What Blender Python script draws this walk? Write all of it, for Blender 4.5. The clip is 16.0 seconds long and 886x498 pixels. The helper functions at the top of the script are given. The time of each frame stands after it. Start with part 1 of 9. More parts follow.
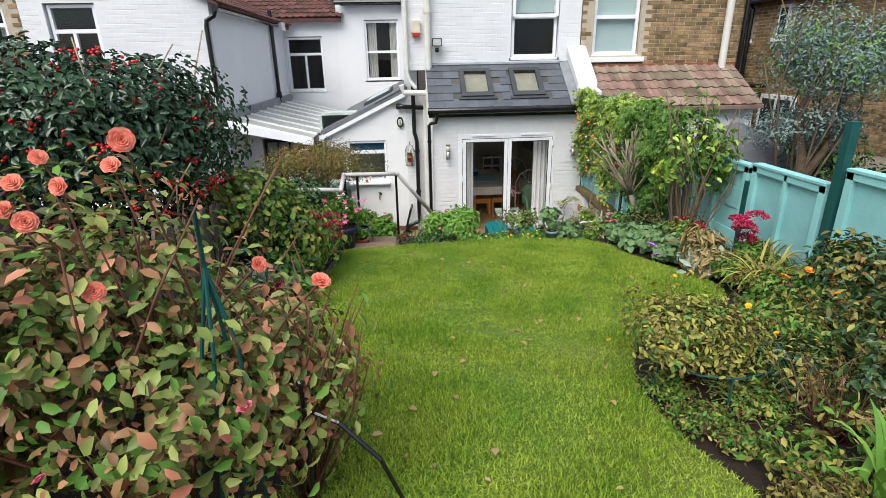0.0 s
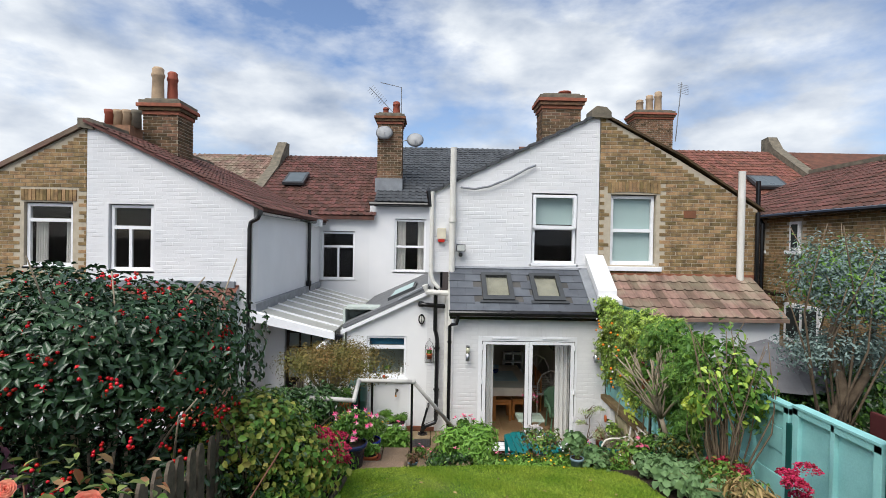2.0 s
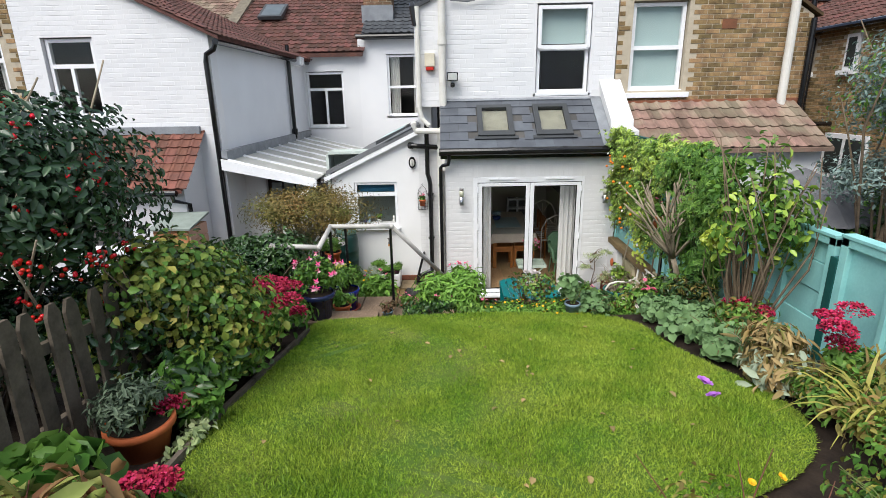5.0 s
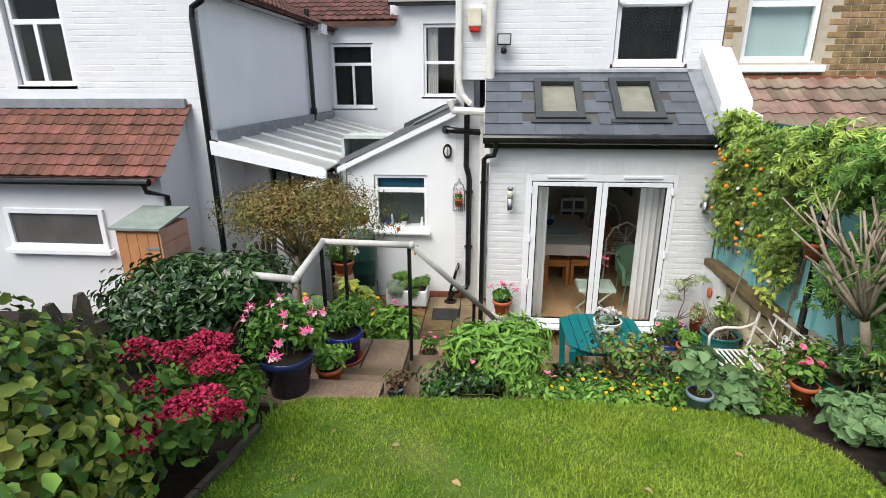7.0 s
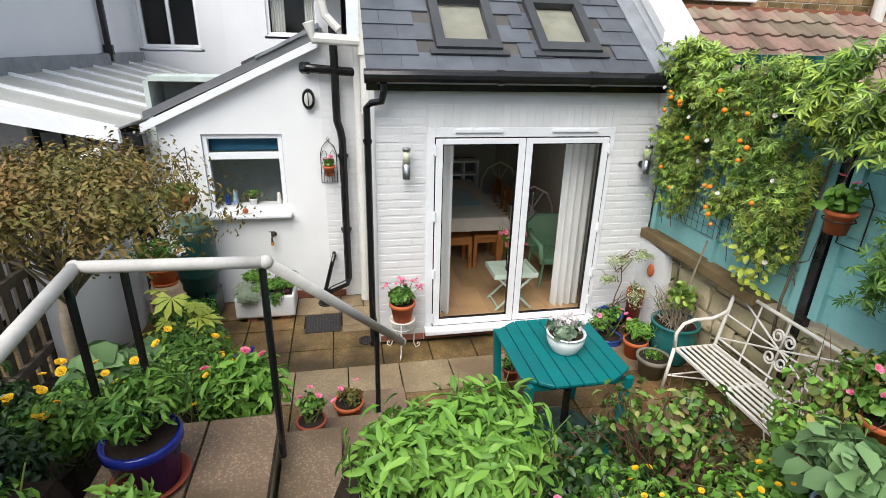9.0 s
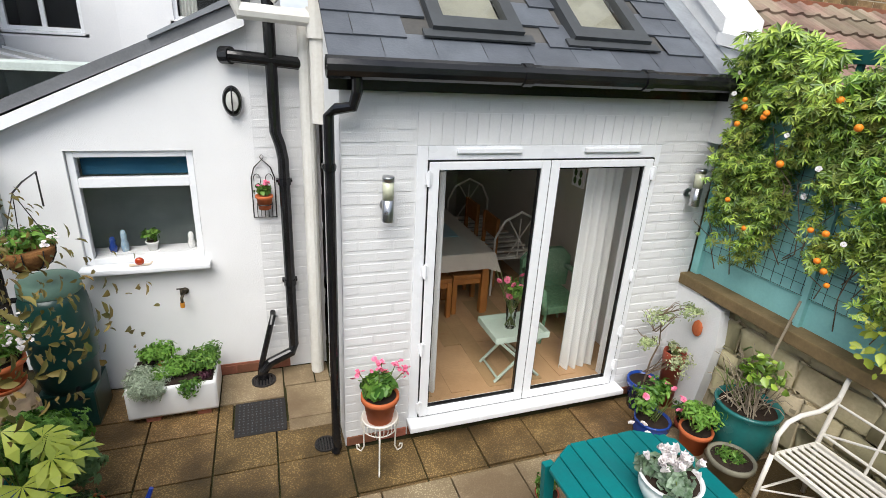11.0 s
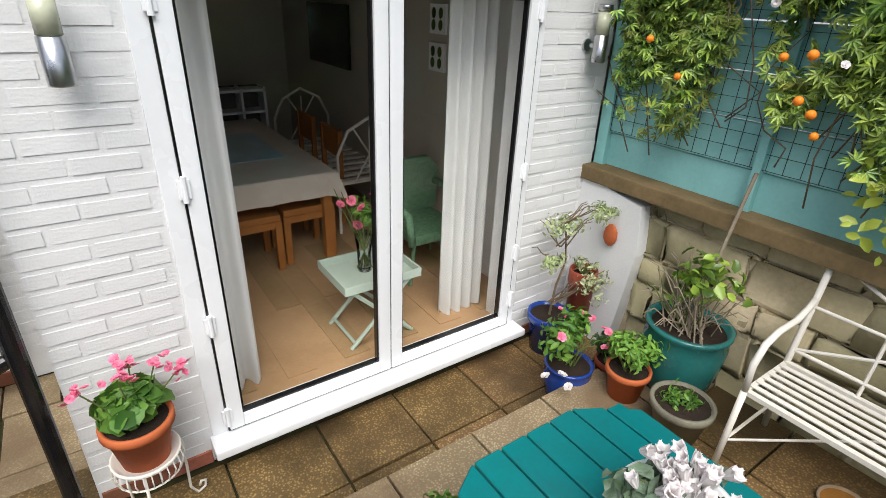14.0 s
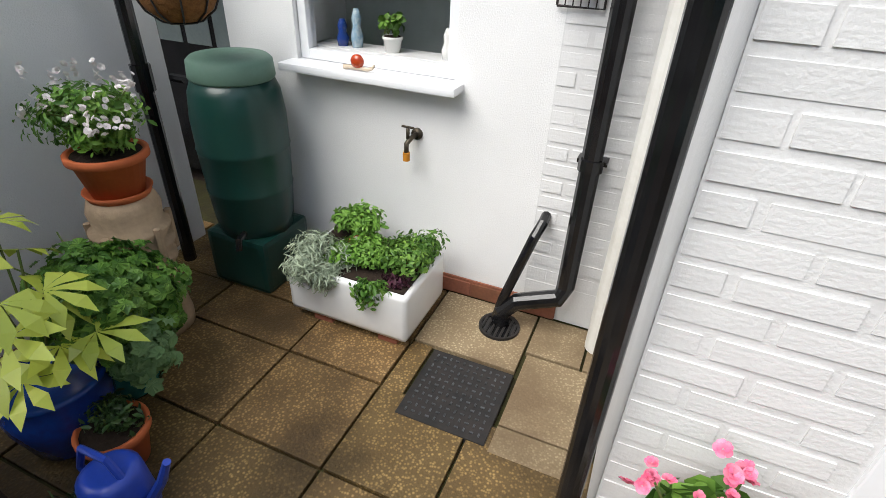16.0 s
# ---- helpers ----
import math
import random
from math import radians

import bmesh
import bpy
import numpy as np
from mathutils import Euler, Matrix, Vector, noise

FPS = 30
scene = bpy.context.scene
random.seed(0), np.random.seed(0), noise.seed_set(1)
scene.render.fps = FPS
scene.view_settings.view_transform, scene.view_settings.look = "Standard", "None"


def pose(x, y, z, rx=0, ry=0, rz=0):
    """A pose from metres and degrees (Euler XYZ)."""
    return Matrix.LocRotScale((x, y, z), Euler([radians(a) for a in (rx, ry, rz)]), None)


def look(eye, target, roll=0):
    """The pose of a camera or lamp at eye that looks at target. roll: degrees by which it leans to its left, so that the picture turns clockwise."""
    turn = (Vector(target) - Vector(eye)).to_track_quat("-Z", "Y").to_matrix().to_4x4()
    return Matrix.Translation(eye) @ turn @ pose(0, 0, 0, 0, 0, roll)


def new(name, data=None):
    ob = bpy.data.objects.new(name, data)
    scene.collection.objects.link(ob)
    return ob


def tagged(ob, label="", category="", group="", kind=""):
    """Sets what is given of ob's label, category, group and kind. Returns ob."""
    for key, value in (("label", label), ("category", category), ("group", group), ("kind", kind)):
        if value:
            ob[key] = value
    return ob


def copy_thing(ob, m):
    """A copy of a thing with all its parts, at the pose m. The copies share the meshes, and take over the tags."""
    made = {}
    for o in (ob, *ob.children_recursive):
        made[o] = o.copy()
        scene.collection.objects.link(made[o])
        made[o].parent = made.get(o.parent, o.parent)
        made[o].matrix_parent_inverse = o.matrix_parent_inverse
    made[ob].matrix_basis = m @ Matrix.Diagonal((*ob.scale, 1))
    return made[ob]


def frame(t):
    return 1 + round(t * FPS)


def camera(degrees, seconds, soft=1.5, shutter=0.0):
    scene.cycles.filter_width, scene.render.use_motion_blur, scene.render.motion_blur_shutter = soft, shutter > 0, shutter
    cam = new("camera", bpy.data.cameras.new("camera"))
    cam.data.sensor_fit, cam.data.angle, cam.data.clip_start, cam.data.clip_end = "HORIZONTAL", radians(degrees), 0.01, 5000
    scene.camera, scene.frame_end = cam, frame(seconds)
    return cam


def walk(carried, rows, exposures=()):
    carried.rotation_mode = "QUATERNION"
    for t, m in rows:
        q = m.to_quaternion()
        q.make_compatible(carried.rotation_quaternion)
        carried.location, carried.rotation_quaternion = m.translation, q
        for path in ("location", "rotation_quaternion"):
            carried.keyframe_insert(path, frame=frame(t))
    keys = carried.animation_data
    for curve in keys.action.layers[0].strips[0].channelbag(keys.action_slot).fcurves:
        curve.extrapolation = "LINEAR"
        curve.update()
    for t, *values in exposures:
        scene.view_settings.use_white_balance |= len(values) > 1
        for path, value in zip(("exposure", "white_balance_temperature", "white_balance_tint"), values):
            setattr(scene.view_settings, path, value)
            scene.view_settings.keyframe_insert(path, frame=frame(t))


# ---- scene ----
cam = camera(81.5, 16.0, soft=0.6)
METRES, EYE, TILT, LEAN, TURN = 10.4, 3.57, 0.0, 0.0, -3.9
PATH = [
    (0, (0.039, -0.018, 3.456), (0.155, 1.857, 2.77), -1.1),
    (0.5, (-0.093, -0.028, 3.466), (-0.297, 1.845, 2.796), -1.7),
    (1, (-0.02, 0.035, 3.61), (-0.226, 1.97, 3.148), -0.6),
    (1.5, (0.049, 0.095, 3.764), (-0.03, 2.083, 3.559), 1.1),
    (2, (0.089, 0.163, 3.874), (0.128, 2.162, 3.852), 1.0),
    (2.5, (0.113, 0.165, 3.911), (0.227, 2.162, 3.919), 0.3),
    (3, (0.112, 0.184, 3.792), (0.25, 2.175, 3.66), 0.1),
    (3.5, (0.163, 0.188, 3.688), (0.298, 2.162, 3.391), -0.7),
    (4, (0.269, 0.347, 3.515), (0.416, 2.274, 3.0), -0.8),
    (4.5, (0.455, 0.702, 3.488), (0.571, 2.613, 2.909), -1.0),
    (5, (0.542, 1.151, 3.469), (0.517, 3.069, 2.9), -1.1),
    (5.2, (0.552, 1.315, 3.442), (0.487, 3.231, 2.875), -0.7),
    (7.3, (0.431, 3.454, 3.16), (0.272, 5.345, 2.529), -0.1),
    (7.5, (0.423, 3.641, 3.107), (0.344, 5.52, 2.426), -0.2),
    (8, (0.368, 4.09, 3.031), (0.523, 5.937, 2.281), 1.5),
    (8.5, (0.294, 4.535, 2.932), (0.565, 6.362, 2.164), 1.9),
    (8.7, (0.243, 4.737, 2.909), (0.554, 6.561, 2.15), 2.0),
    (9, (0.194, 4.991, 2.862), (0.563, 6.814, 2.127), 1.5),
    (9.2, (0.17, 5.145, 2.822), (0.57, 6.967, 2.1), 1.3),
    (11.3, (0.065, 6.76, 2.667), (0.816, 8.469, 1.951), 4.2),
    (11.5, (0.091, 6.857, 2.602), (0.94, 8.511, 1.865), 4.8),
    (12, (0.139, 7.014, 2.493), (1.172, 8.548, 1.731), 4.8),
    (12.5, (0.239, 7.16, 2.347), (1.5, 8.501, 1.567), 6.0),
    (13, (0.493, 7.243, 2.233), (1.907, 8.392, 1.408), 5.7),
    (13.5, (0.646, 7.443, 2.163), (2.059, 8.594, 1.341), 4.6),
    (14, (0.779, 7.581, 2.015), (1.825, 9.044, 1.139), 2.5),
    (14.4, (0.795, 7.714, 1.843), (1.409, 9.415, 0.988), 1.6),
    (14.5, (0.785, 7.787, 1.851), (1.294, 9.501, 0.955), 1.5),
    (14.8, (0.756, 7.981, 1.82), (0.889, 9.735, 0.869), 1.7),
    (15, (0.69, 8.054, 1.775), (0.628, 9.792, 0.785), 2.7),
    (15.5, (0.575, 8.279, 1.656), (0.1, 9.929, 0.629), 1.7),
    (16, (0.386, 8.654, 1.646), (-0.242, 10.229, 0.585), 2.7),
]
EXPO = [(0.0, 0.3), (1.0, 0.25), (2.0, 0.12), (3.0, 0.12), (4.0, 0.28), (5.0, 0.32), (9.0, 0.4), (11.5, 0.4), (13.0, 0.48), (14.0, 0.38), (15.0, 0.38), (16.0, 0.47)]
walk(cam, [(t, look(eye, target, roll)) for t, eye, target, roll in PATH], EXPO)

# ---- world, sun ----
world = bpy.data.worlds.new("sky")
scene.world = world
world.use_nodes = True
wn, wl = world.node_tree.nodes, world.node_tree.links
wn.clear()
SUN_EL, SUN_ROT = radians(54), radians(211)
w_out, w_bg, w_sky = wn.new("ShaderNodeOutputWorld"), wn.new("ShaderNodeBackground"), wn.new("ShaderNodeTexSky")
w_sky.sky_type, w_sky.sun_disc, w_sky.sun_elevation, w_sky.sun_rotation = "NISHITA", False, SUN_EL, SUN_ROT
w_tc, w_map = wn.new("ShaderNodeTexCoord"), wn.new("ShaderNodeMapping")
w_map.inputs["Scale"].default_value = (1.0, 1.0, 2.2)
w_map.inputs["Location"].default_value = (0.35, 0.2, 0.0)
w_n1, w_n2 = wn.new("ShaderNodeTexNoise"), wn.new("ShaderNodeTexNoise")
w_n1.inputs["Scale"].default_value, w_n1.inputs["Detail"].default_value, w_n1.inputs["Roughness"].default_value = 2.6, 7, 0.56
w_n2.inputs["Scale"].default_value, w_n2.inputs["Detail"].default_value = 5.5, 6
w_r1, w_r2 = wn.new("ShaderNodeValToRGB"), wn.new("ShaderNodeValToRGB")
w_r1.color_ramp.elements[0].position, w_r1.color_ramp.elements[1].position = 0.37, 0.53
w_r2.color_ramp.elements[0].position, w_r2.color_ramp.elements[1].position = 0.32, 0.66
w_r2.color_ramp.elements[0].color, w_r2.color_ramp.elements[1].color = (0.36, 0.44, 0.58, 1), (0.92, 0.96, 1.0, 1)
w_gain, w_mix = wn.new("ShaderNodeMix"), wn.new("ShaderNodeMix")
w_gain.data_type = w_mix.data_type = "RGBA"
w_gain.blend_type = "MULTIPLY"
w_gain.inputs["Factor"].default_value = 1.0
w_gain.inputs[7].default_value = (0.135, 0.14, 0.155, 1)
wl.new(w_tc.outputs["Generated"], w_map.inputs["Vector"])
wl.new(w_map.outputs[0], w_n1.inputs["Vector"]), wl.new(w_map.outputs[0], w_n2.inputs["Vector"])
wl.new(w_n1.outputs[0], w_r1.inputs[0]), wl.new(w_n2.outputs[0], w_r2.inputs[0])
wl.new(w_sky.outputs[0], w_gain.inputs[6]), wl.new(w_r1.outputs[0], w_mix.inputs["Factor"])
wl.new(w_gain.outputs[2], w_mix.inputs[6]), wl.new(w_r2.outputs[0], w_mix.inputs[7])
wl.new(w_mix.outputs[2], w_bg.inputs[0]), wl.new(w_bg.outputs[0], w_out.inputs[0])
w_bg.inputs[1].default_value = 0.96
sun = new("sun", bpy.data.lights.new("sun", "SUN"))
sun.data.energy, sun.data.angle, sun.data.color = 3.75, radians(48), (1.0, 0.965, 0.91)
sun.matrix_world = pose(0, 0, 20, 36, 0, -31)

# fill lamp added inside the glazed doors, standing in for sky light on the room
door_fill = new("door_fill_lamp", bpy.data.lights.new("door_fill_lamp", "AREA"))
door_fill.data.shape, door_fill.data.size, door_fill.data.size_y = "RECTANGLE", 1.6, 1.8
door_fill.data.energy, door_fill.data.color = 3.2, (0.95, 0.98, 1.0)
door_fill.matrix_world = pose(1.87, 9.72, 1.13, 90, 0, 0)

# ---- materials ----
MATS = {}


def mat(name, col, rough=0.6, col2=None, scale=6.0, bump=0.15, fine=60.0, metal=0.0, island=0.0, coat=0.0, stain=None, trans=0.0, mid=0.5, speck=None):
    """A surface with broad and fine variation, relief, and a shade that differs from piece to piece."""
    if name in MATS:
        return MATS[name]
    m = bpy.data.materials.new(name)
    m.use_nodes = True
    n, l = m.node_tree.nodes, m.node_tree.links
    p = n["Principled BSDF"]
    tc = n.new("ShaderNodeTexCoord")
    a, b = n.new("ShaderNodeTexNoise"), n.new("ShaderNodeTexNoise")
    a.inputs["Scale"].default_value, a.inputs["Detail"].default_value = scale, 5
    b.inputs["Scale"].default_value, b.inputs["Detail"].default_value = fine, 4
    l.new(tc.outputs["Object"], a.inputs["Vector"]), l.new(tc.outputs["Object"], b.inputs["Vector"])
    add = n.new("ShaderNodeMath")
    add.operation = "MULTIPLY_ADD"
    add.inputs[1].default_value = 0.4
    l.new(b.outputs[0], add.inputs[0]), l.new(a.outputs[0], add.inputs[2])
    ramp = n.new("ShaderNodeMapRange")
    ramp.inputs[1].default_value, ramp.inputs[2].default_value = mid, mid + 0.4
    l.new(add.outputs[0], ramp.inputs[0])
    mix = n.new("ShaderNodeMix")
    mix.data_type = "RGBA"
    c2 = col2 or tuple(c * 0.78 for c in col)
    mix.inputs[6].default_value, mix.inputs[7].default_value = (*col, 1), (*c2, 1)
    l.new(ramp.outputs[0], mix.inputs["Factor"])
    out = mix.outputs[2]
    if speck:
        v = n.new("ShaderNodeTexVoronoi")
        v.inputs["Scale"].default_value = fine * 0.9
        l.new(tc.outputs["Object"], v.inputs["Vector"])
        vr = n.new("ShaderNodeMapRange")
        vr.inputs[1].default_value, vr.inputs[2].default_value, vr.inputs[3].default_value, vr.inputs[4].default_value = 0.15, 0.5, 0.0, 0.8
        l.new(v.outputs["Distance"], vr.inputs[0])
        vm = n.new("ShaderNodeMix")
        vm.data_type = "RGBA"
        vm.inputs[7].default_value = (*speck, 1)
        l.new(out, vm.inputs[6]), l.new(vr.outputs[0], vm.inputs["Factor"])
        out = vm.outputs[2]
    if stain:
        s = n.new("ShaderNodeTexNoise")
        s.inputs["Scale"].default_value, s.inputs["Detail"].default_value = 1.7, 6
        l.new(tc.outputs["Object"], s.inputs["Vector"])
        sr = n.new("ShaderNodeMapRange")
        sr.inputs[1].default_value, sr.inputs[2].default_value, sr.inputs[4].default_value = 0.44, 0.62, 0.88
        l.new(s.outputs[0], sr.inputs[0])
        sm = n.new("ShaderNodeMix")
        sm.data_type = "RGBA"
        sm.inputs[7].default_value = (*stain, 1)
        l.new(out, sm.inputs[6]), l.new(sr.outputs[0], sm.inputs["Factor"])
        out = sm.outputs[2]
    if island:
        hsv = n.new("ShaderNodeHueSaturation")
        g, oi = n.new("ShaderNodeNewGeometry"), n.new("ShaderNodeObjectInfo")
        sm = n.new("ShaderNodeMath")
        l.new(g.outputs["Random Per Island"], sm.inputs[0]), l.new(oi.outputs["Random"], sm.inputs[1])
        fr = n.new("ShaderNodeMath")
        fr.operation = "FRACT"
        l.new(sm.outputs[0], fr.inputs[0])
        v = n.new("ShaderNodeMapRange")
        v.inputs[3].default_value, v.inputs[4].default_value = 1 - island, 1 + island
        l.new(fr.outputs[0], v.inputs[0]), l.new(v.outputs[0], hsv.inputs["Value"])
        h = n.new("ShaderNodeMapRange")
        h.inputs[3].default_value, h.inputs[4].default_value = 0.5 + 0.03 * island, 0.5 - 0.03 * island
        l.new(fr.outputs[0], h.inputs[0]), l.new(h.outputs[0], hsv.inputs["Hue"])
        l.new(out, hsv.inputs["Color"])
        out = hsv.outputs[0]
    l.new(out, p.inputs["Base Color"])
    rr = n.new("ShaderNodeMapRange")
    rr.inputs[3].default_value, rr.inputs[4].default_value = max(0.02, rough - 0.1), min(1, rough + 0.1)
    l.new(a.outputs[0], rr.inputs[0]), l.new(rr.outputs[0], p.inputs["Roughness"])
    p.inputs["Metallic"].default_value = metal
    p.inputs["Specular IOR Level"].default_value = 0.5 if rough < 0.36 else 0.22
    p.inputs["Coat Weight"].default_value = coat
    if bump:
        bm_ = n.new("ShaderNodeBump")
        bm_.inputs["Strength"].default_value, bm_.inputs["Distance"].default_value = bump, 0.01
        l.new(add.outputs[0], bm_.inputs["Height"]), l.new(bm_.outputs[0], p.inputs["Normal"])
    if trans:
        tr, ms = n.new("ShaderNodeBsdfTranslucent"), n.new("ShaderNodeMixShader")
        ms.inputs[0].default_value = trans
        l.new(out, tr.inputs[0]), l.new(p.outputs[0], ms.inputs[1]), l.new(tr.outputs[0], ms.inputs[2])
        l.new(ms.outputs[0], n["Material Output"].inputs[0])
    MATS[name] = m
    return m


def glass(name, tint=(1, 1, 1), rough=0.0):
    m = bpy.data.materials.new(name)
    m.use_nodes = True
    n, l = m.node_tree.nodes, m.node_tree.links
    n.remove(n["Principled BSDF"])
    t, g, f, s = n.new("ShaderNodeBsdfTransparent"), n.new("ShaderNodeBsdfGlossy"), n.new("ShaderNodeFresnel"), n.new("ShaderNodeMixShader")
    t.inputs[0].default_value, g.inputs[1].default_value, f.inputs[0].default_value = (*tint, 1), rough, 1.5
    l.new(f.outputs[0], s.inputs[0]), l.new(t.outputs[0], s.inputs[1]), l.new(g.outputs[0], s.inputs[2])
    l.new(s.outputs[0], n["Material Output"].inputs[0])
    return m


def leafmat(name, col, col2, rough=0.5, island=0.35, trans=0.25):
    return mat(name, col, rough, col2, scale=2.5, bump=0.0, fine=14, island=island * 1.15, trans=trans * 0.7, mid=0.55)


WHITE = mat("white_masonry_paint", (0.73, 0.73, 0.73), 0.65, (0.66, 0.66, 0.66), 3, 0.5, 90, island=0.025)
WHITE_FAR = mat("white_house_paint", (0.73, 0.73, 0.74), 0.7, (0.66, 0.67, 0.69), 1.2, 0.3, 40, island=0.03)
GREYWALL = mat("grey_side_paint", (0.74, 0.755, 0.785), 0.75, (0.68, 0.695, 0.725), 1.0, 0.3, 50)
RENDER = mat("rough_white_render", (0.80, 0.80, 0.80), 0.75, (0.75, 0.75, 0.75), 2.0, 0.6, 160)
UPVC = mat("white_upvc", (0.82, 0.83, 0.85), 0.28, (0.78, 0.79, 0.81), 3, 0.02, 30)
BRICK = mat("yellow_stock_brick", (0.33, 0.225, 0.105), 0.85, (0.15, 0.098, 0.052), 9, 0.5, 60, island=0.42)
SOOTBRICK = mat("sooty_stock_brick", (0.20, 0.12, 0.065), 0.88, (0.09, 0.06, 0.04), 8, 0.5, 60, island=0.5)
REDBRICK = mat("red_brick", (0.31, 0.115, 0.068), 0.85, (0.19, 0.08, 0.05), 9, 0.5, 60, island=0.3)
MORTAR = mat("mortar", (0.50, 0.44, 0.34), 0.9, (0.40, 0.35, 0.27), 8, 0.4, 80)
REDTILE = mat("red_clay_tile", (0.135, 0.058, 0.045), 0.75, (0.075, 0.042, 0.036), 5, 0.3, 50, island=0.35)
ORANGETILE = mat("orange_clay_tile", (0.21, 0.085, 0.058), 0.75, (0.115, 0.055, 0.043), 4, 0.3, 50, island=0.28)
BROWNTILE = mat("mossy_concrete_tile", (0.25, 0.16, 0.125), 0.85, (0.15, 0.10, 0.08), 4, 0.5, 40, island=0.3, stain=(0.24, 0.20, 0.145))
GREYTILE = mat("grey_concrete_tile", (0.075, 0.08, 0.088), 0.6, (0.055, 0.06, 0.066), 4, 0.2, 50, island=0.2)
SLATE = mat("blue_grey_slate", (0.10, 0.11, 0.128), 0.35, (0.07, 0.078, 0.092), 5, 0.25, 70, island=0.16)
LEAD = mat("lead_flashing", (0.26, 0.28, 0.30), 0.55, (0.19, 0.20, 0.22), 5, 0.3, 40)
WALLCORE = mat("sandy_lime_mortar", (0.52, 0.44, 0.30), 0.95, (0.36, 0.30, 0.20), 7, 0.8, 60)
STONECOPE = mat("weathered_coping_stone", (0.21, 0.18, 0.135), 0.9, (0.11, 0.10, 0.08), 6, 0.6, 50)
BLACK = mat("black_plastic_pipe", (0.006, 0.006, 0.007), 0.17, (0.012, 0.012, 0.013), 8, 0.05, 60)
DARKMETAL = mat("dark_iron", (0.02, 0.02, 0.02), 0.5, (0.035, 0.03, 0.028), 12, 0.2, 80)
GREYFRAME = mat("anthracite_frame", (0.06, 0.065, 0.07), 0.4, (0.05, 0.053, 0.057), 6, 0.05, 50)
STEEL = mat("brushed_steel", (0.55, 0.55, 0.56), 0.3, (0.45, 0.45, 0.46), 20, 0.05, 200, metal=1.0)
CREAMPIPE = mat("cream_painted_pipe", (0.70, 0.69, 0.65), 0.5, (0.60, 0.58, 0.53), 4, 0.15, 40)
PAVER = mat("brown_aggregate_paver", (0.46, 0.30, 0.125), 0.4, (0.24, 0.15, 0.06), 7, 1.0, 85, island=0.2, stain=(0.05, 0.033, 0.016), speck=(0.095, 0.06, 0.027), mid=0.48)
PALEPAVER = mat("pale_sandstone_paver", (0.54, 0.44, 0.28), 0.6, (0.33, 0.25, 0.15), 5, 1.0, 90, island=0.15, stain=(0.16, 0.11, 0.065), speck=(0.22, 0.16, 0.095))
STEPSTONE = mat("grey_brown_step_slab", (0.38, 0.27, 0.185), 0.7, (0.22, 0.15, 0.10), 4, 1.0, 70, island=0.2, stain=(0.12, 0.085, 0.05), speck=(0.16, 0.11, 0.075))
GROUT = mat("dark_mossy_joint", (0.028, 0.024, 0.012), 0.95, (0.045, 0.045, 0.015), 10, 0.8, 60)
SOIL = mat("dark_garden_soil", (0.034, 0.023, 0.016), 0.95, (0.018, 0.012, 0.009), 12, 1.0, 70)
LAWN = mat("mown_turf", (0.045, 0.105, 0.014), 0.9, (0.085, 0.15, 0.022), 3.0, 0.8, 120, stain=(0.12, 0.14, 0.035))
GRASS = mat("grass_blade", (0.135, 0.275, 0.02), 0.5, (0.29, 0.39, 0.05), 2.4, 0.0, 14, island=0.55, trans=0.3, mid=0.45)
TEAL = mat("pale_teal_fence_paint", (0.30, 0.62, 0.60), 0.6, (0.24, 0.52, 0.51), 4, 0.4, 50, island=0.07)
DKTEAL = mat("dark_green_post_paint", (0.012, 0.085, 0.075), 0.55, (0.01, 0.065, 0.06), 5, 0.2, 50)
TABLETEAL = mat("teal_garden_table_paint", (0.0, 0.155, 0.16), 0.42, (0.005, 0.125, 0.13), 5, 0.12, 60, island=0.05)
GREYWOOD = mat("weathered_grey_wood", (0.14, 0.115, 0.088), 0.85, (0.075, 0.062, 0.048), 9, 0.6, 60, island=0.2)
RAILWHITE = mat("pale_plastic_handrail", (0.54, 0.525, 0.50), 0.5, (0.42, 0.40, 0.375), 6, 0.1, 60)
STONE = mat("sandstone_rubble", (0.60, 0.51, 0.34), 0.9, (0.42, 0.35, 0.22), 5, 1.0, 40, island=0.2, stain=(0.32, 0.29, 0.17))
TERRA = mat("terracotta", (0.52, 0.135, 0.048), 0.65, (0.42, 0.11, 0.042), 6, 0.2, 60)
DKTERRA = mat("dark_red_plastic_pot", (0.32, 0.07, 0.04), 0.5, (0.26, 0.06, 0.035), 6, 0.1, 60)
NAVY = mat("navy_glazed_pot", (0.012, 0.018, 0.06), 0.22, (0.02, 0.028, 0.09), 5, 0.05, 40)
BLUE = mat("blue_glazed_pot", (0.012, 0.06, 0.30), 0.18, (0.02, 0.035, 0.18), 5, 0.05, 40)
GREENGLAZE = mat("green_glazed_pot", (0.01, 0.12, 0.06), 0.15, (0.015, 0.09, 0.05), 5, 0.05, 40)
TEALGLAZE = mat("teal_glazed_pot", (0.02, 0.16, 0.15), 0.25, (0.02, 0.12, 0.115), 5, 0.05, 40)
GREYPOT = mat("grey_blue_plastic_pot", (0.20, 0.28, 0.34), 0.5, (0.16, 0.23, 0.28), 5, 0.05, 40)
OLIVEPOT = mat("olive_stone_pot", (0.20, 0.19, 0.14), 0.7, (0.14, 0.13, 0.10), 6, 0.3, 60)
WHITEPOT = mat("white_glazed_ceramic", (0.80, 0.80, 0.79), 0.2, (0.76, 0.76, 0.75), 4, 0.03, 40)
WHITEMETAL = mat("cream_painted_metal", (0.76, 0.73, 0.67), 0.5, (0.68, 0.64, 0.57), 12, 0.2, 90)
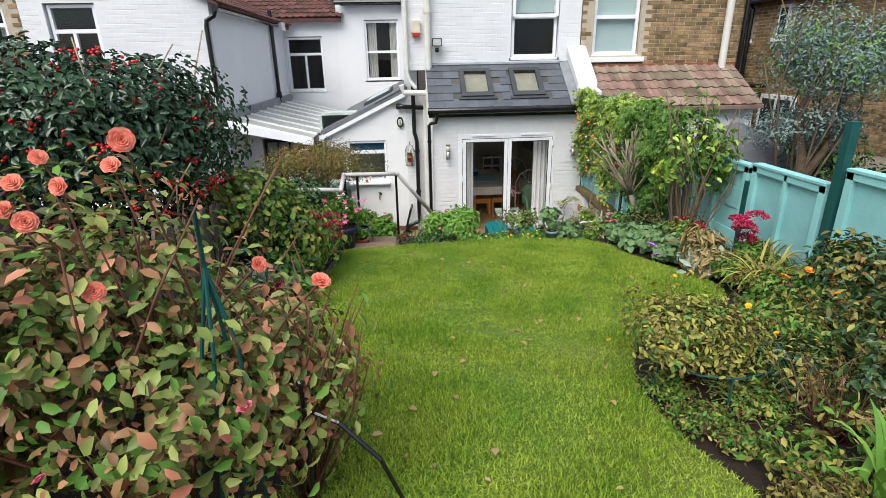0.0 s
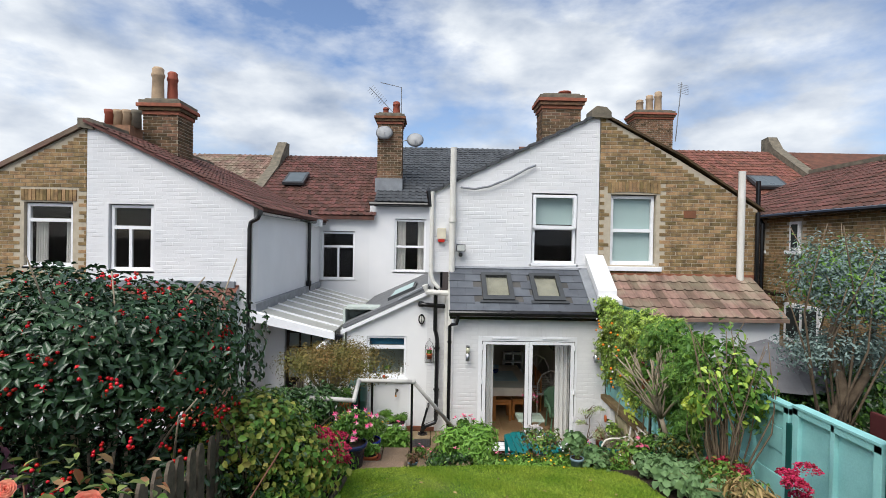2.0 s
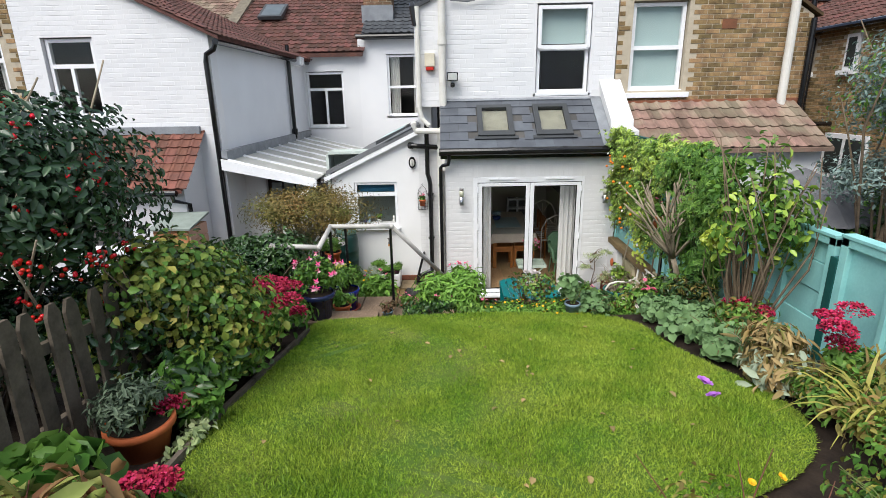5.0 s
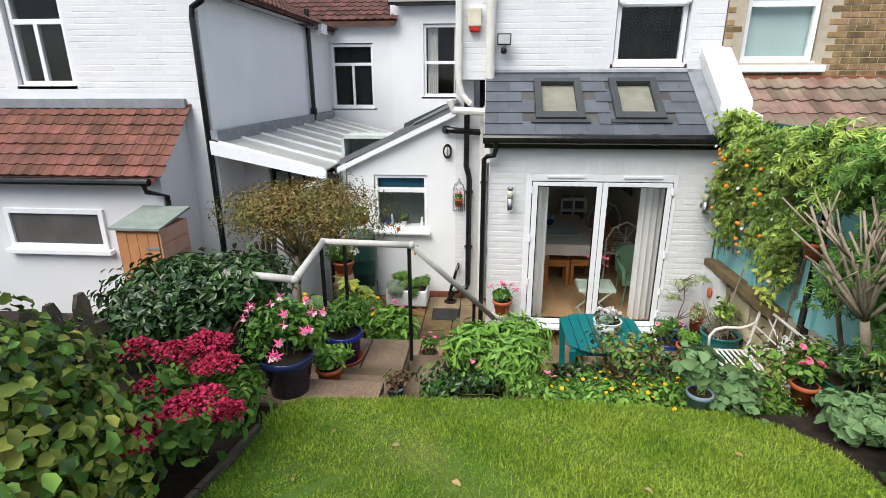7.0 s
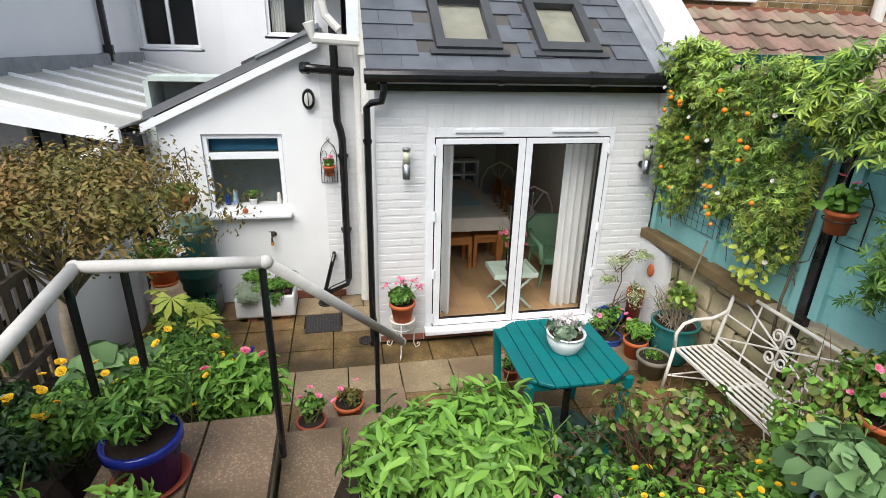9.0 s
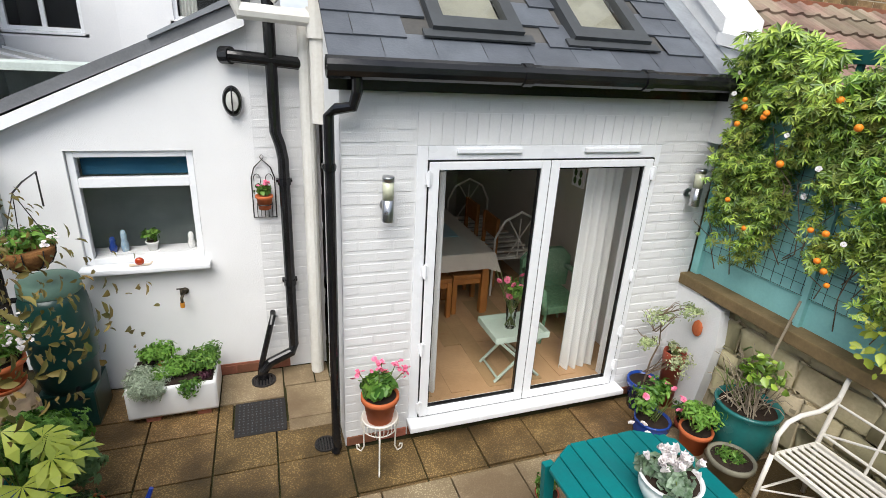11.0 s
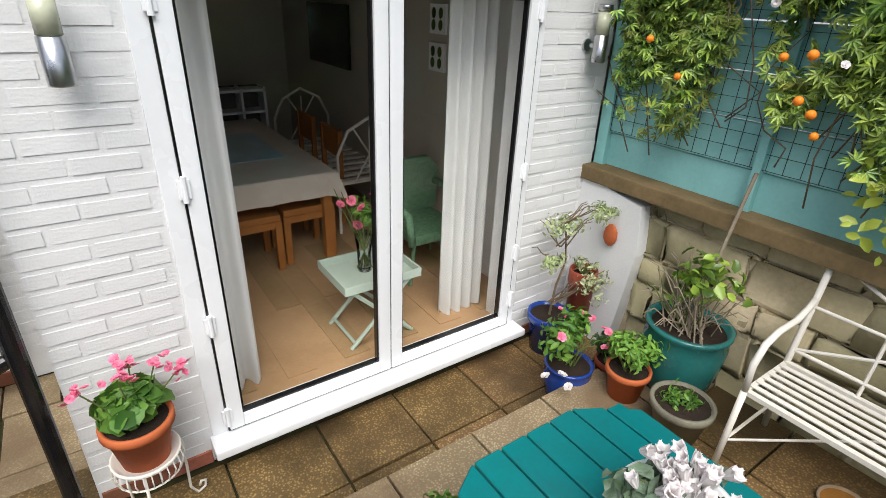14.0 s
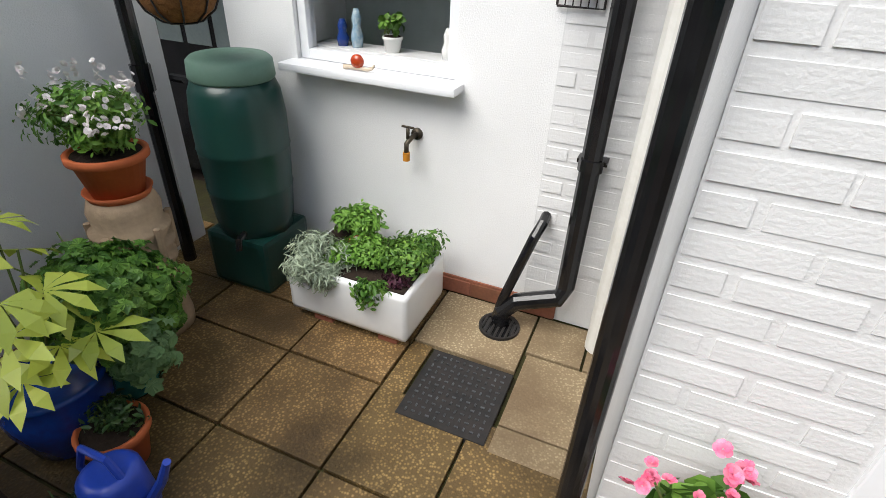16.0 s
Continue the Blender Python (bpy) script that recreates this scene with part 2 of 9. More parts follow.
BUTT = mat("dark_green_plastic", (0.006, 0.036, 0.030), 0.32, (0.008, 0.045, 0.037), 4, 0.06, 60)
BUTTLID = mat("faded_green_plastic_lid", (0.13, 0.22, 0.175), 0.5, (0.11, 0.19, 0.15), 5, 0.1, 60)
CHIMSTONE = mat("buff_clay_chimney_pot", (0.45, 0.33, 0.22), 0.85, (0.30, 0.22, 0.15), 6, 0.6, 50)
OAK = mat("oak_laminate_floor", (0.44, 0.29, 0.155), 0.4, (0.34, 0.215, 0.11), 3, 0.1, 40, island=0.2)
PINE = mat("orange_pine", (0.42, 0.17, 0.045), 0.45, (0.34, 0.13, 0.035), 5, 0.1, 60)
CLOTH = mat("beige_tablecloth", (0.60, 0.54, 0.46), 0.8, (0.54, 0.48, 0.41), 9, 0.1, 150)
CURTAIN = mat("white_cotton_curtain", (0.86, 0.86, 0.84), 0.9, (0.80, 0.80, 0.78), 5, 0.2, 200, trans=0.35)
ROOMWALL = mat("room_wall_paint", (0.50, 0.47, 0.41), 0.8, (0.46, 0.43, 0.37), 2, 0.1, 60)
MINT = mat("mint_painted_wood", (0.46, 0.55, 0.47), 0.5, (0.40, 0.48, 0.41), 5, 0.05, 60)
WICKER = mat("green_wicker", (0.16, 0.30, 0.18), 0.6, (0.10, 0.20, 0.12), 30, 0.8, 90)
# dark base colour carries the dimness of unlit rooms behind windows
DARKROOM = mat("painted_dim_surface", (0.10, 0.095, 0.09), 0.8, (0.07, 0.068, 0.065), 3, 0.1, 40)
BLINDBLUE = mat("blue_roller_blind", (0.02, 0.10, 0.17), 0.8, (0.03, 0.13, 0.22), 3, 0.1, 60)
ROOFPANE = mat("grey_roof_glass", (0.10, 0.12, 0.13), 0.3, (0.08, 0.10, 0.11), 3, 0.02, 30)
FROST = mat("pale_window_blind", (0.42, 0.54, 0.54), 0.6, (0.38, 0.50, 0.50), 2, 0.02, 40)
POLY = mat("polycarbonate_sheet", (0.42, 0.42, 0.39), 0.35, (0.34, 0.34, 0.31), 3, 0.1, 40)
BARK = mat("grey_brown_bark", (0.20, 0.15, 0.10), 0.9, (0.11, 0.08, 0.055), 12, 0.8, 60)
PALEBARK = mat("pale_dry_bark", (0.36, 0.30, 0.22), 0.9, (0.22, 0.18, 0.13), 12, 0.6, 60)
REDSTEM = mat("red_brown_stem", (0.16, 0.06, 0.04), 0.7, (0.10, 0.05, 0.03), 12, 0.3, 60)
GREENSTEM = mat("green_stem", (0.10, 0.16, 0.04), 0.6, (0.12, 0.14, 0.04), 12, 0.1, 60)
GLASS = glass("window_glass")
FROSTGLASS = glass("obscured_glass", (0.75, 0.8, 0.8), 0.15)


# ---- mesh helpers ----
def thing(name, label, category, group="", at=(0, 0, 0), rz=0.0):
    ob = new(name)
    ob.empty_display_size = 0.1
    ob.matrix_basis = pose(*at, 0, 0, rz)
    return tagged(ob, label, category, group)


def part(name, bm, material, parent=None, label="", smooth=False):
    me = bpy.data.meshes.new(name)
    if smooth:
        for f in bm.faces:
            f.smooth = True
    bm.to_mesh(me)
    bm.free()
    me.materials.append(material)
    ob = new(name, me)
    ob.parent = parent
    return tagged(ob, label)


def setting(name, bm, material, label, category, smooth=False):
    return tagged(part(name, bm, material, None, label, smooth), label, category, kind="structure")


def sheet(name, verts, faces, material, parent=None, label="", smooth=False, kind=""):
    me = bpy.data.meshes.new(name)
    me.from_pydata([tuple(v) for v in verts], [], faces)
    if smooth:
        me.polygons.foreach_set("use_smooth", [True] * len(me.polygons))
    me.materials.append(material)
    ob = new(name, me)
    ob.parent = parent
    return tagged(ob, label, kind=kind)


def box(bm, x0, y0, z0, x1, y1, z1, bev=0.0, m=None):
    g = bmesh.ops.create_cube(bm, size=1)["verts"]
    t = Matrix.Translation(((x0 + x1) / 2, (y0 + y1) / 2, (z0 + z1) / 2)) @ Matrix.Diagonal((abs(x1 - x0), abs(y1 - y0), abs(z1 - z0), 1))
    bmesh.ops.transform(bm, matrix=(m @ t) if m else t, verts=g)
    if bev:
        es = list({e for v in g for e in v.link_edges})
        bmesh.ops.bevel(bm, geom=es, offset=bev, segments=2, affect="EDGES", profile=0.7)
    return bm


def bx(*a, bev=0.0, m=None):
    return box(bmesh.new(), *a, bev=bev, m=m)


def prism(bm, pts, axis, a, b):
    """A polygon in two coordinates, drawn out along the third axis from a to b."""
    def put(p, v):
        return {"x": (v, p[0], p[1]), "y": (p[0], v, p[1]), "z": (p[0], p[1], v)}[axis]
    lo, hi = [bm.verts.new(put(p, a)) for p in pts], [bm.verts.new(put(p, b)) for p in pts]
    bm.faces.new(lo), bm.faces.new(hi[::-1])
    for i in range(len(pts)):
        j = (i + 1) % len(pts)
        bm.faces.new((lo[i], hi[i], hi[j], lo[j]))
    bmesh.ops.recalc_face_normals(bm, faces=bm.faces[:])
    return bm


def tube(bm, pts, r, seg=8, r1=None):
    """A round bar along a line of points, tapering from r to r1."""
    pts = [Vector(p) for p in pts]
    rings, up = [], None
    for i, p in enumerate(pts):
        d = (pts[min(i + 1, len(pts) - 1)] - pts[max(i - 1, 0)]).normalized()
        if up is None:
            up = d.orthogonal().normalized()
        up = (up - d * up.dot(d)).normalized() if (up - d * up.dot(d)).length > 1e-4 else d.orthogonal().normalized()
        s = d.cross(up)
        k = r if r1 is None else r + (r1 - r) * i / max(1, len(pts) - 1)
        rings.append([bm.verts.new(p + (up * math.cos(a) + s * math.sin(a)) * k) for a in [2 * math.pi * j / seg for j in range(seg)]])
    for a, b in zip(rings, rings[1:]):
        for j in range(seg):
            bm.faces.new((a[j], a[(j + 1) % seg], b[(j + 1) % seg], b[j]))
    bm.faces.new(rings[0][::-1]), bm.faces.new(rings[-1])
    return bm


def tb(pts, r, seg=8, r1=None):
    return tube(bmesh.new(), pts, r, seg, r1)


def lathe(bm, prof, seg=24, at=(0, 0, 0)):
    rings = [[bm.verts.new((at[0] + r * math.cos(2 * math.pi * j / seg), at[1] + r * math.sin(2 * math.pi * j / seg), at[2] + z)) for j in range(seg)] for r, z in prof]
    for a, b in zip(rings, rings[1:]):
        for j in range(seg):
            bm.faces.new((a[j], a[(j + 1) % seg], b[(j + 1) % seg], b[j]))
    disc = len(prof) == 2 and prof[0][0] == 0
    if prof[0][0] > 0:
        bm.faces.new(rings[0][::-1])
    if prof[-1][0] > 0 and not disc:
        bm.faces.new(rings[-1])
    bmesh.ops.remove_doubles(bm, verts=bm.verts[:], dist=1e-6)
    bmesh.ops.recalc_face_normals(bm, faces=bm.faces[:])
    return bm


def fans(name, pos, nrm, size, material, parent, fingers=5, spread=150, ratio=0.26, seed=0, droop=0.3):
    """Fingered leaves: a few narrow folded leaflets fanned out from one point."""
    rng = np.random.default_rng(seed)
    pos, nrm = np.asarray(pos, float), np.asarray(nrm, float)
    n = len(pos)
    nrm = nrm + rng.normal(0, 0.45, (n, 3))
    nrm /= np.linalg.norm(nrm, axis=1, keepdims=True)
    ax = np.cross(nrm, rng.normal(0, 1, (n, 3)))
    ax[:, 2] -= droop
    ax -= nrm * np.sum(ax * nrm, axis=1, keepdims=True)
    ax /= np.linalg.norm(ax, axis=1, keepdims=True) + 1e-9
    sd = np.cross(nrm, ax)
    s = (size * rng.uniform(0.65, 1.3, n))[:, None]
    vs = []
    for k in range(fingers):
        a = radians(spread * (k / (fingers - 1) - 0.5))
        d, e = ax * math.cos(a) + sd * math.sin(a), sd * math.cos(a) - ax * math.sin(a)
        l = s * (0.7 + 0.3 * math.cos(a))
        w = l * ratio / 2
        vs.append(np.stack([pos, pos + d * l * 0.5 + e * w + nrm * w * 0.4, pos + d * l - nrm * l * 0.18, pos + d * l * 0.5 - e * w + nrm * w * 0.4], 1))
    v = np.stack(vs, 1).reshape(-1, 3)
    f = np.array([[0, 1, 2], [0, 2, 3]])
    return rawmesh(name, v, (f[None] + 4 * np.arange(n * fingers)[:, None, None]).reshape(-1, 3), material, parent)


def leaves(name, pos, nrm, size, material, parent, ratio=0.45, fold=0.25, jitter=0.35, label="", seed=0, droop=0.0):
    """One mesh of many small pointed, folded leaves at pos, facing roughly along nrm."""
    rng = np.random.default_rng(seed + len(pos))
    pos, nrm = np.asarray(pos, float), np.asarray(nrm, float)
    n = len(pos)
    nrm = nrm + rng.normal(0, 0.55, (n, 3))
    nrm /= np.linalg.norm(nrm, axis=1, keepdims=True) + 1e-9
    ax = np.cross(nrm, rng.normal(0, 1, (n, 3)))
    ax[:, 2] -= droop
    ax /= np.linalg.norm(ax, axis=1, keepdims=True) + 1e-9
    sd = np.cross(nrm, ax)
    sd /= np.linalg.norm(sd, axis=1, keepdims=True) + 1e-9
    nn = np.cross(ax, sd)
    s = (size * (1 + jitter * rng.uniform(-1, 1, n)))[:, None]
    w = s * ratio / 2
    v = np.stack([pos, pos + ax * s * 0.35 + sd * w + nn * w * fold * 2, pos + ax * s * 0.75 + sd * w * 0.75 + nn * w * fold * 1.4, pos + ax * s - nn * s * 0.12,
                  pos + ax * s * 0.75 - sd * w * 0.75 + nn * w * fold * 1.4, pos + ax * s * 0.35 - sd * w + nn * w * fold * 2, pos + ax * s * 0.55], 1)
    f = np.array([[0, 1, 6], [1, 2, 6], [2, 3, 6], [3, 4, 6], [4, 5, 6], [5, 0, 6]])
    return rawmesh(name, v.reshape(-1, 3), (f[None] + 7 * np.arange(n)[:, None, None]).reshape(-1, 3), material, parent, label)


def rawmesh(name, v, f, material, parent, label="", smooth=False):
    me = bpy.data.meshes.new(name)
    me.vertices.add(len(v))
    me.vertices.foreach_set("co", v.astype(np.float32).ravel())
    me.loops.add(f.size)
    me.loops.foreach_set("vertex_index", f.astype(np.int32).ravel())
    me.polygons.add(len(f))
    k = f.shape[1]
    me.polygons.foreach_set("loop_start", np.arange(0, f.size, k, dtype=np.int32))
    if smooth:
        me.polygons.foreach_set("use_smooth", np.ones(len(f), bool))
    me.update(calc_edges=True)
    me.materials.append(material)
    ob = new(name, me)
    ob.parent = parent
    return tagged(ob, label)


def blob(n, c, r, seed, shell=0.55, lumps=7, flat=0.0):
    """Points and outward directions in an uneven crown: lumps of leaves round a middle c with radii r."""
    rng = np.random.default_rng(seed)
    c, r = np.array(c, float), np.array(r, float)
    d = rng.normal(0, 1, (lumps, 3))
    d /= np.linalg.norm(d, axis=1, keepdims=True)
    d[:, 2] = np.abs(d[:, 2]) * (1 - flat) - 0.25
    cen = d * rng.uniform(0.35, 0.72, (lumps, 1))
    rad = rng.uniform(0.34, 0.55, lumps)
    k = rng.integers(0, lumps, n)
    o = rng.normal(0, 1, (n, 3))
    o /= np.linalg.norm(o, axis=1, keepdims=True)
    q = rng.uniform(0, 1, (n, 1)) ** shell
    p = cen[k] + o * q * rad[k][:, None]
    nr = p + o * 0.7 + np.array([0, 0, 0.35])
    return c + p * r, nr


def twigs(bm, base, tips, r=0.012, seed=0, seg=5, bend=0.15, r1=0.004):
    rng = random.Random(seed)
    for t in tips:
        b, t = Vector(base), Vector(t)
        mid = b.lerp(t, 0.5) + Vector((rng.uniform(-1, 1), rng.uniform(-1, 1), rng.uniform(0, 1))) * bend * (t - b).length
        tube(bm, [b, b.lerp(mid, 0.5), mid, mid.lerp(t, 0.5) + Vector((0, 0, 0.02)), t], r, seg, r1)
    return bm


def ground_z(x, y):
    """Height of the sloping lawn and its borders."""
    return 1.42 + (5.3 - y) * 0.128 + 0.012 * math.sin(x * 2.1 + y)


P2 = 0.16


# ---- ground and lawn ----
def in_poly(x, y, poly):
    c = False
    for (x0, y0), (x1, y1) in zip(poly, poly[1:] + poly[:1]):
        if (y0 > y) != (y1 > y) and x < (x1 - x0) * (y - y0) / (y1 - y0) + x0:
            c = not c
    return c


def smooth_loop(pts, k=8):
    out, n = [], len(pts)
    for i in range(n):
        a, b, c, d = (Vector(pts[(i + j) % n]) for j in (-1, 0, 1, 2))
        for s in range(k):
            t = s / k
            out.append(tuple(0.5 * ((2 * b) + (c - a) * t + (2 * a - 5 * b + 4 * c - d) * t * t + (3 * b - a - 3 * c + d) * t ** 3)))
    return out


def bed_z(x, y):
    """Height of the planted bank between the lawn and the patio."""
    return ground_z(x, y) - 0.5 * max(0.0, min(1.0, (y - 6.0) / 0.85)) * min(1.0, max(0.0, (x - 0.2) / 0.5))


def terrain_z(x, y):
    if y <= 6.85:
        if -0.95 < x < 0.2 and y > 5.98:
            return max(0.0, ground_z(x, 5.95) - 0.16 * (1 + (y - 5.98) / 0.28))
        return bed_z(x, y) - 0.015
    if x < -1.0 and y < 9.0:
        return 0.98 - (y - 6.85) * 0.3
    return -0.07


xs = [-300, -60, -20] + [-12 + 0.4 * i for i in range(22)] + [-3.2 + 0.2 * i for i in range(33)] + [3.6 + 0.5 * i for i in range(20)] + [20, 60, 300]
ys = [-300, -60, -20] + [-9 + 0.5 * i for i in range(18)] + [0.2 * i for i in range(34)] + [6.84, 6.87, 7.2, 7.6, 8.0, 8.4, 8.8, 8.99, 9.01, 10, 14, 20, 60, 300]
gv = [(x, y, terrain_z(x, max(y, -12))) for y in ys for x in xs]
gf = [(j * len(xs) + i, j * len(xs) + i + 1, (j + 1) * len(xs) + i + 1, (j + 1) * len(xs) + i) for j in range(len(ys) - 1) for i in range(len(xs) - 1)]
tagged(sheet("ground", gv, gf, SOIL), "dark bare soil of garden beds and plots", "ground", kind="structure")

LAWN_EDGE = smooth_loop([(-0.62, -3.5), (-0.5, 0.5), (-0.55, 2.2), (-0.82, 3.2), (-0.84, 4.3), (-0.76, 5.2), (-0.74, 5.82), (-0.1, 5.92), (0.9, 5.96), (1.9, 5.93), (2.3, 5.6),
                         (2.38, 4.95), (2.55, 4.35), (2.6, 3.75), (2.25, 3.25), (1.55, 2.85), (1.24, 2.35), (1.2, 1.75), (1.3, 0.9), (1.4, -3.5)], 6)
bm = bmesh.new()
top = [bm.verts.new((x, y, ground_z(x, y) + 0.012)) for x, y in LAWN_EDGE]
bm.faces.new(top)
bmesh.ops.triangulate(bm, faces=bm.faces[:])
bmesh.ops.subdivide_edges(bm, edges=bm.edges[:], cuts=2)
for v in bm.verts:
    v.co.z = ground_z(v.co.x, v.co.y) + 0.012
lawn = setting("lawn", bm, LAWN, "mown green lawn sloping down towards the house", "lawn")
rng = np.random.default_rng(5)
gp = []
LE = np.array(LAWN_EDGE)


def inside_many(px, py, poly):
    c = np.zeros(len(px), bool)
    for (x0, y0), (x1, y1) in zip(poly, np.roll(poly, -1, axis=0)):
        if y0 != y1:
            c ^= ((y0 > py) != (y1 > py)) & (px < (x1 - x0) * (py - y0) / (y1 - y0) + x0)
    return c


N = 620000
px, py = rng.uniform(-0.95, 2.7, N), 0.7 + 5.4 * rng.uniform(0, 1, N)
px, py = px[(k := inside_many(px, py, LE))], py[k]
pz = 1.42 + (5.3 - py) * 0.128 + 0.012 * np.sin(px * 2.1 + py) + 0.008
ang, hgt = rng.uniform(0, 2 * np.pi, len(px)), rng.uniform(0.008, 0.03, len(px)) * (0.75 + 0.5 * np.sin(px * 3.1 + 2 * np.sin(py * 2.3)) ** 2)
wx, wy = np.cos(ang) * 0.0036, np.sin(ang) * 0.0036
lx, ly = rng.normal(0, 0.014, len(px)), rng.normal(0, 0.014, len(px))
gvv = np.stack([np.stack([px - wx, py - wy, pz], 1), np.stack([px + wx, py + wy, pz], 1), np.stack([px + lx, py + ly, pz + hgt], 1)], 1).reshape(-1, 3)
tagged(rawmesh("grass", gvv, np.arange(len(gvv)).reshape(-1, 3), GRASS, None), "short green grass blades of the lawn", "grass", kind="stuff")


# ---- walls with openings ----
def wall_holes(bm, x0, x1, z0, topf, holes, y0, y1, extra=()):
    cuts = sorted({x0, x1, *[h[0] for h in holes], *[h[1] for h in holes], *extra})
    for a, b in zip(cuts, cuts[1:]):
        if a < x0 - 1e-6 or b > x1 + 1e-6:
            continue
        z = z0
        for h in sorted([h for h in holes if h[0] <= a + 1e-6 and h[1] >= b - 1e-6], key=lambda q: q[2]):
            if h[2] > z + 1e-4:
                prism(bm, [(a, z), (b, z), (b, h[2]), (a, h[2])], "y", y0, y1)
            z = h[3]
        prism(bm, [(a, z), (b, z), (b, topf(b)), (a, topf(a))], "y", y0, y1)
    bmesh.ops.remove_doubles(bm, verts=bm.verts[:], dist=0.0005)
    return bm


BRICK_MESH = {}


def brick_mesh(w, h, d, material):
    key = (round(w, 3), round(h, 3), round(d, 3), material.name)
    if key not in BRICK_MESH:
        me = bpy.data.meshes.new("brick")
        b = bmesh.new()
        box(b, 0, 0, 0, w, d, h)
        es = [e for e in b.edges if all(v.co.y < 1e-5 for v in e.verts)]
        bmesh.ops.bevel(b, geom=es, offset=0.006, segments=2, affect="EDGES")
        b.to_mesh(me)
        b.free()
        me.materials.append(material)
        BRICK_MESH[key] = me
    return BRICK_MESH[key]


def bricks(parent, material, inside, x0, x1, z0, z1, y, proud=0.006, single=False, seed=0, bw=0.215, bh=0.065, jt=0.011, axis="y", flip=1, name="brick"):
    """Courses of bricks standing proud of a wall face at y (or at x, for axis 'x'): singly as parts, or joined."""
    rng = random.Random(seed)
    vv, ff, z, row = [], [], z0, 0
    while z + bh <= z1 + 0.02:
        x, off = x0 - rng.uniform(0, 0.02), row % 2
        if off:
            x -= bw / 2
        while x < x1:
            w = bw if row % 5 or not single else bw
            a, b = max(x, x0), min(x + w, x1)
            if b - a > 0.035 and inside((a + b) / 2, z + bh / 2) and inside(a + 0.01, z + bh / 2) and inside(b - 0.01, z + bh / 2):
                p = proud + rng.uniform(-0.0015, 0.0015)
                if single:
                    ob = new(name, brick_mesh(round((b - a) / 0.02) * 0.02 if b - a < bw - 0.01 else bw, bh, 0.02, material))
                    ob.parent, ob.location = parent, (a, y - p, z + rng.uniform(-0.002, 0.002))
                else:
                    i, f = len(vv), y - flip * p
                    c = [(a, z), (b, z), (b, z + bh), (a, z + bh)]
                    e = 0.003
                    c2 = [(a + e, z + e), (b - e, z + e), (b - e, z + bh - e), (a + e, z + bh - e)]
                    if axis == "y":
                        vv += [(q, y, r) for q, r in c] + [(q, f, r) for q, r in c2]
                    else:
                        vv += [(y, q, r) for q, r in c] + [(f, q, r) for q, r in c2]
                    ff += [(i + 4, i + 5, i + 6, i + 7), (i, i + 1, i + 5, i + 4), (i + 1, i + 2, i + 6, i + 5), (i + 2, i + 3, i + 7, i + 6), (i + 3, i, i + 4, i + 7)]
            x += w + jt
        z, row = z + bh + jt, row + 1
    if not single and vv:
        return sheet("brickwork", vv, ff, material, parent, kind="stuff")


def tiles(name, o, u, v, nu, nv, material, parent, tw=0.3, th=0.32, kind_="roman", keep=None):
    """A roof slope of overlapping tiles from its eave corner o, along u and up v; joined."""
    o, u, v = Vector(o), Vector(u).normalized(), Vector(v).normalized()
    n = u.cross(v).normalized()
    if n.z < 0:
        n = -n
    prof = {"roman": [(0, 0.0), (0.12, 0.018), (0.3, 0.023), (0.42, 0.008), (0.6, 0.0), (0.85, 0.0), (1.0, 0.008)], "flat": [(0, 0), (0.99, 0.0)]}[kind_]
    nu, nv, tw, th = round(nu * 1.5), round(nv * 1.25), tw / 1.5, th / 1.25
    vv, ff = [], []
    for j in range(nv):
        for i in range(nu):
            if keep and not keep(i, j):
                continue
            base, k = o + u * (i * tw) + v * (j * th), len(vv)
            lift = 0.004 * math.sin(i * 12.9 + j * 7.7)
            for s, zz in ((0.0, 0.036), (th * 1.12, 0.014)):
                for a, h in prof:
                    vv.append(base + u * (a * tw) + v * s + n * (h + zz + lift))
            for a, h in prof:
                vv.append(base + u * (a * tw) + n * (h + 0.014 + lift))
            m = len(prof)
            for q in range(m - 1):
                ff.append((k + q, k + q + 1, k + m + q + 1, k + m + q))
                ff.append((k + 2 * m + q, k + 2 * m + q + 1, k + q + 1, k + q))
    return sheet(name, vv, ff, material, parent, kind="stuff")


def pane_sheet(x0, x1, z0, z1, y, material, parent):
    sheet("pane", [(x0, y, z0), (x1, y, z0), (x1, y, z1), (x0, y, z1)], [(0, 1, 2, 3)], material, parent).visible_shadow = False


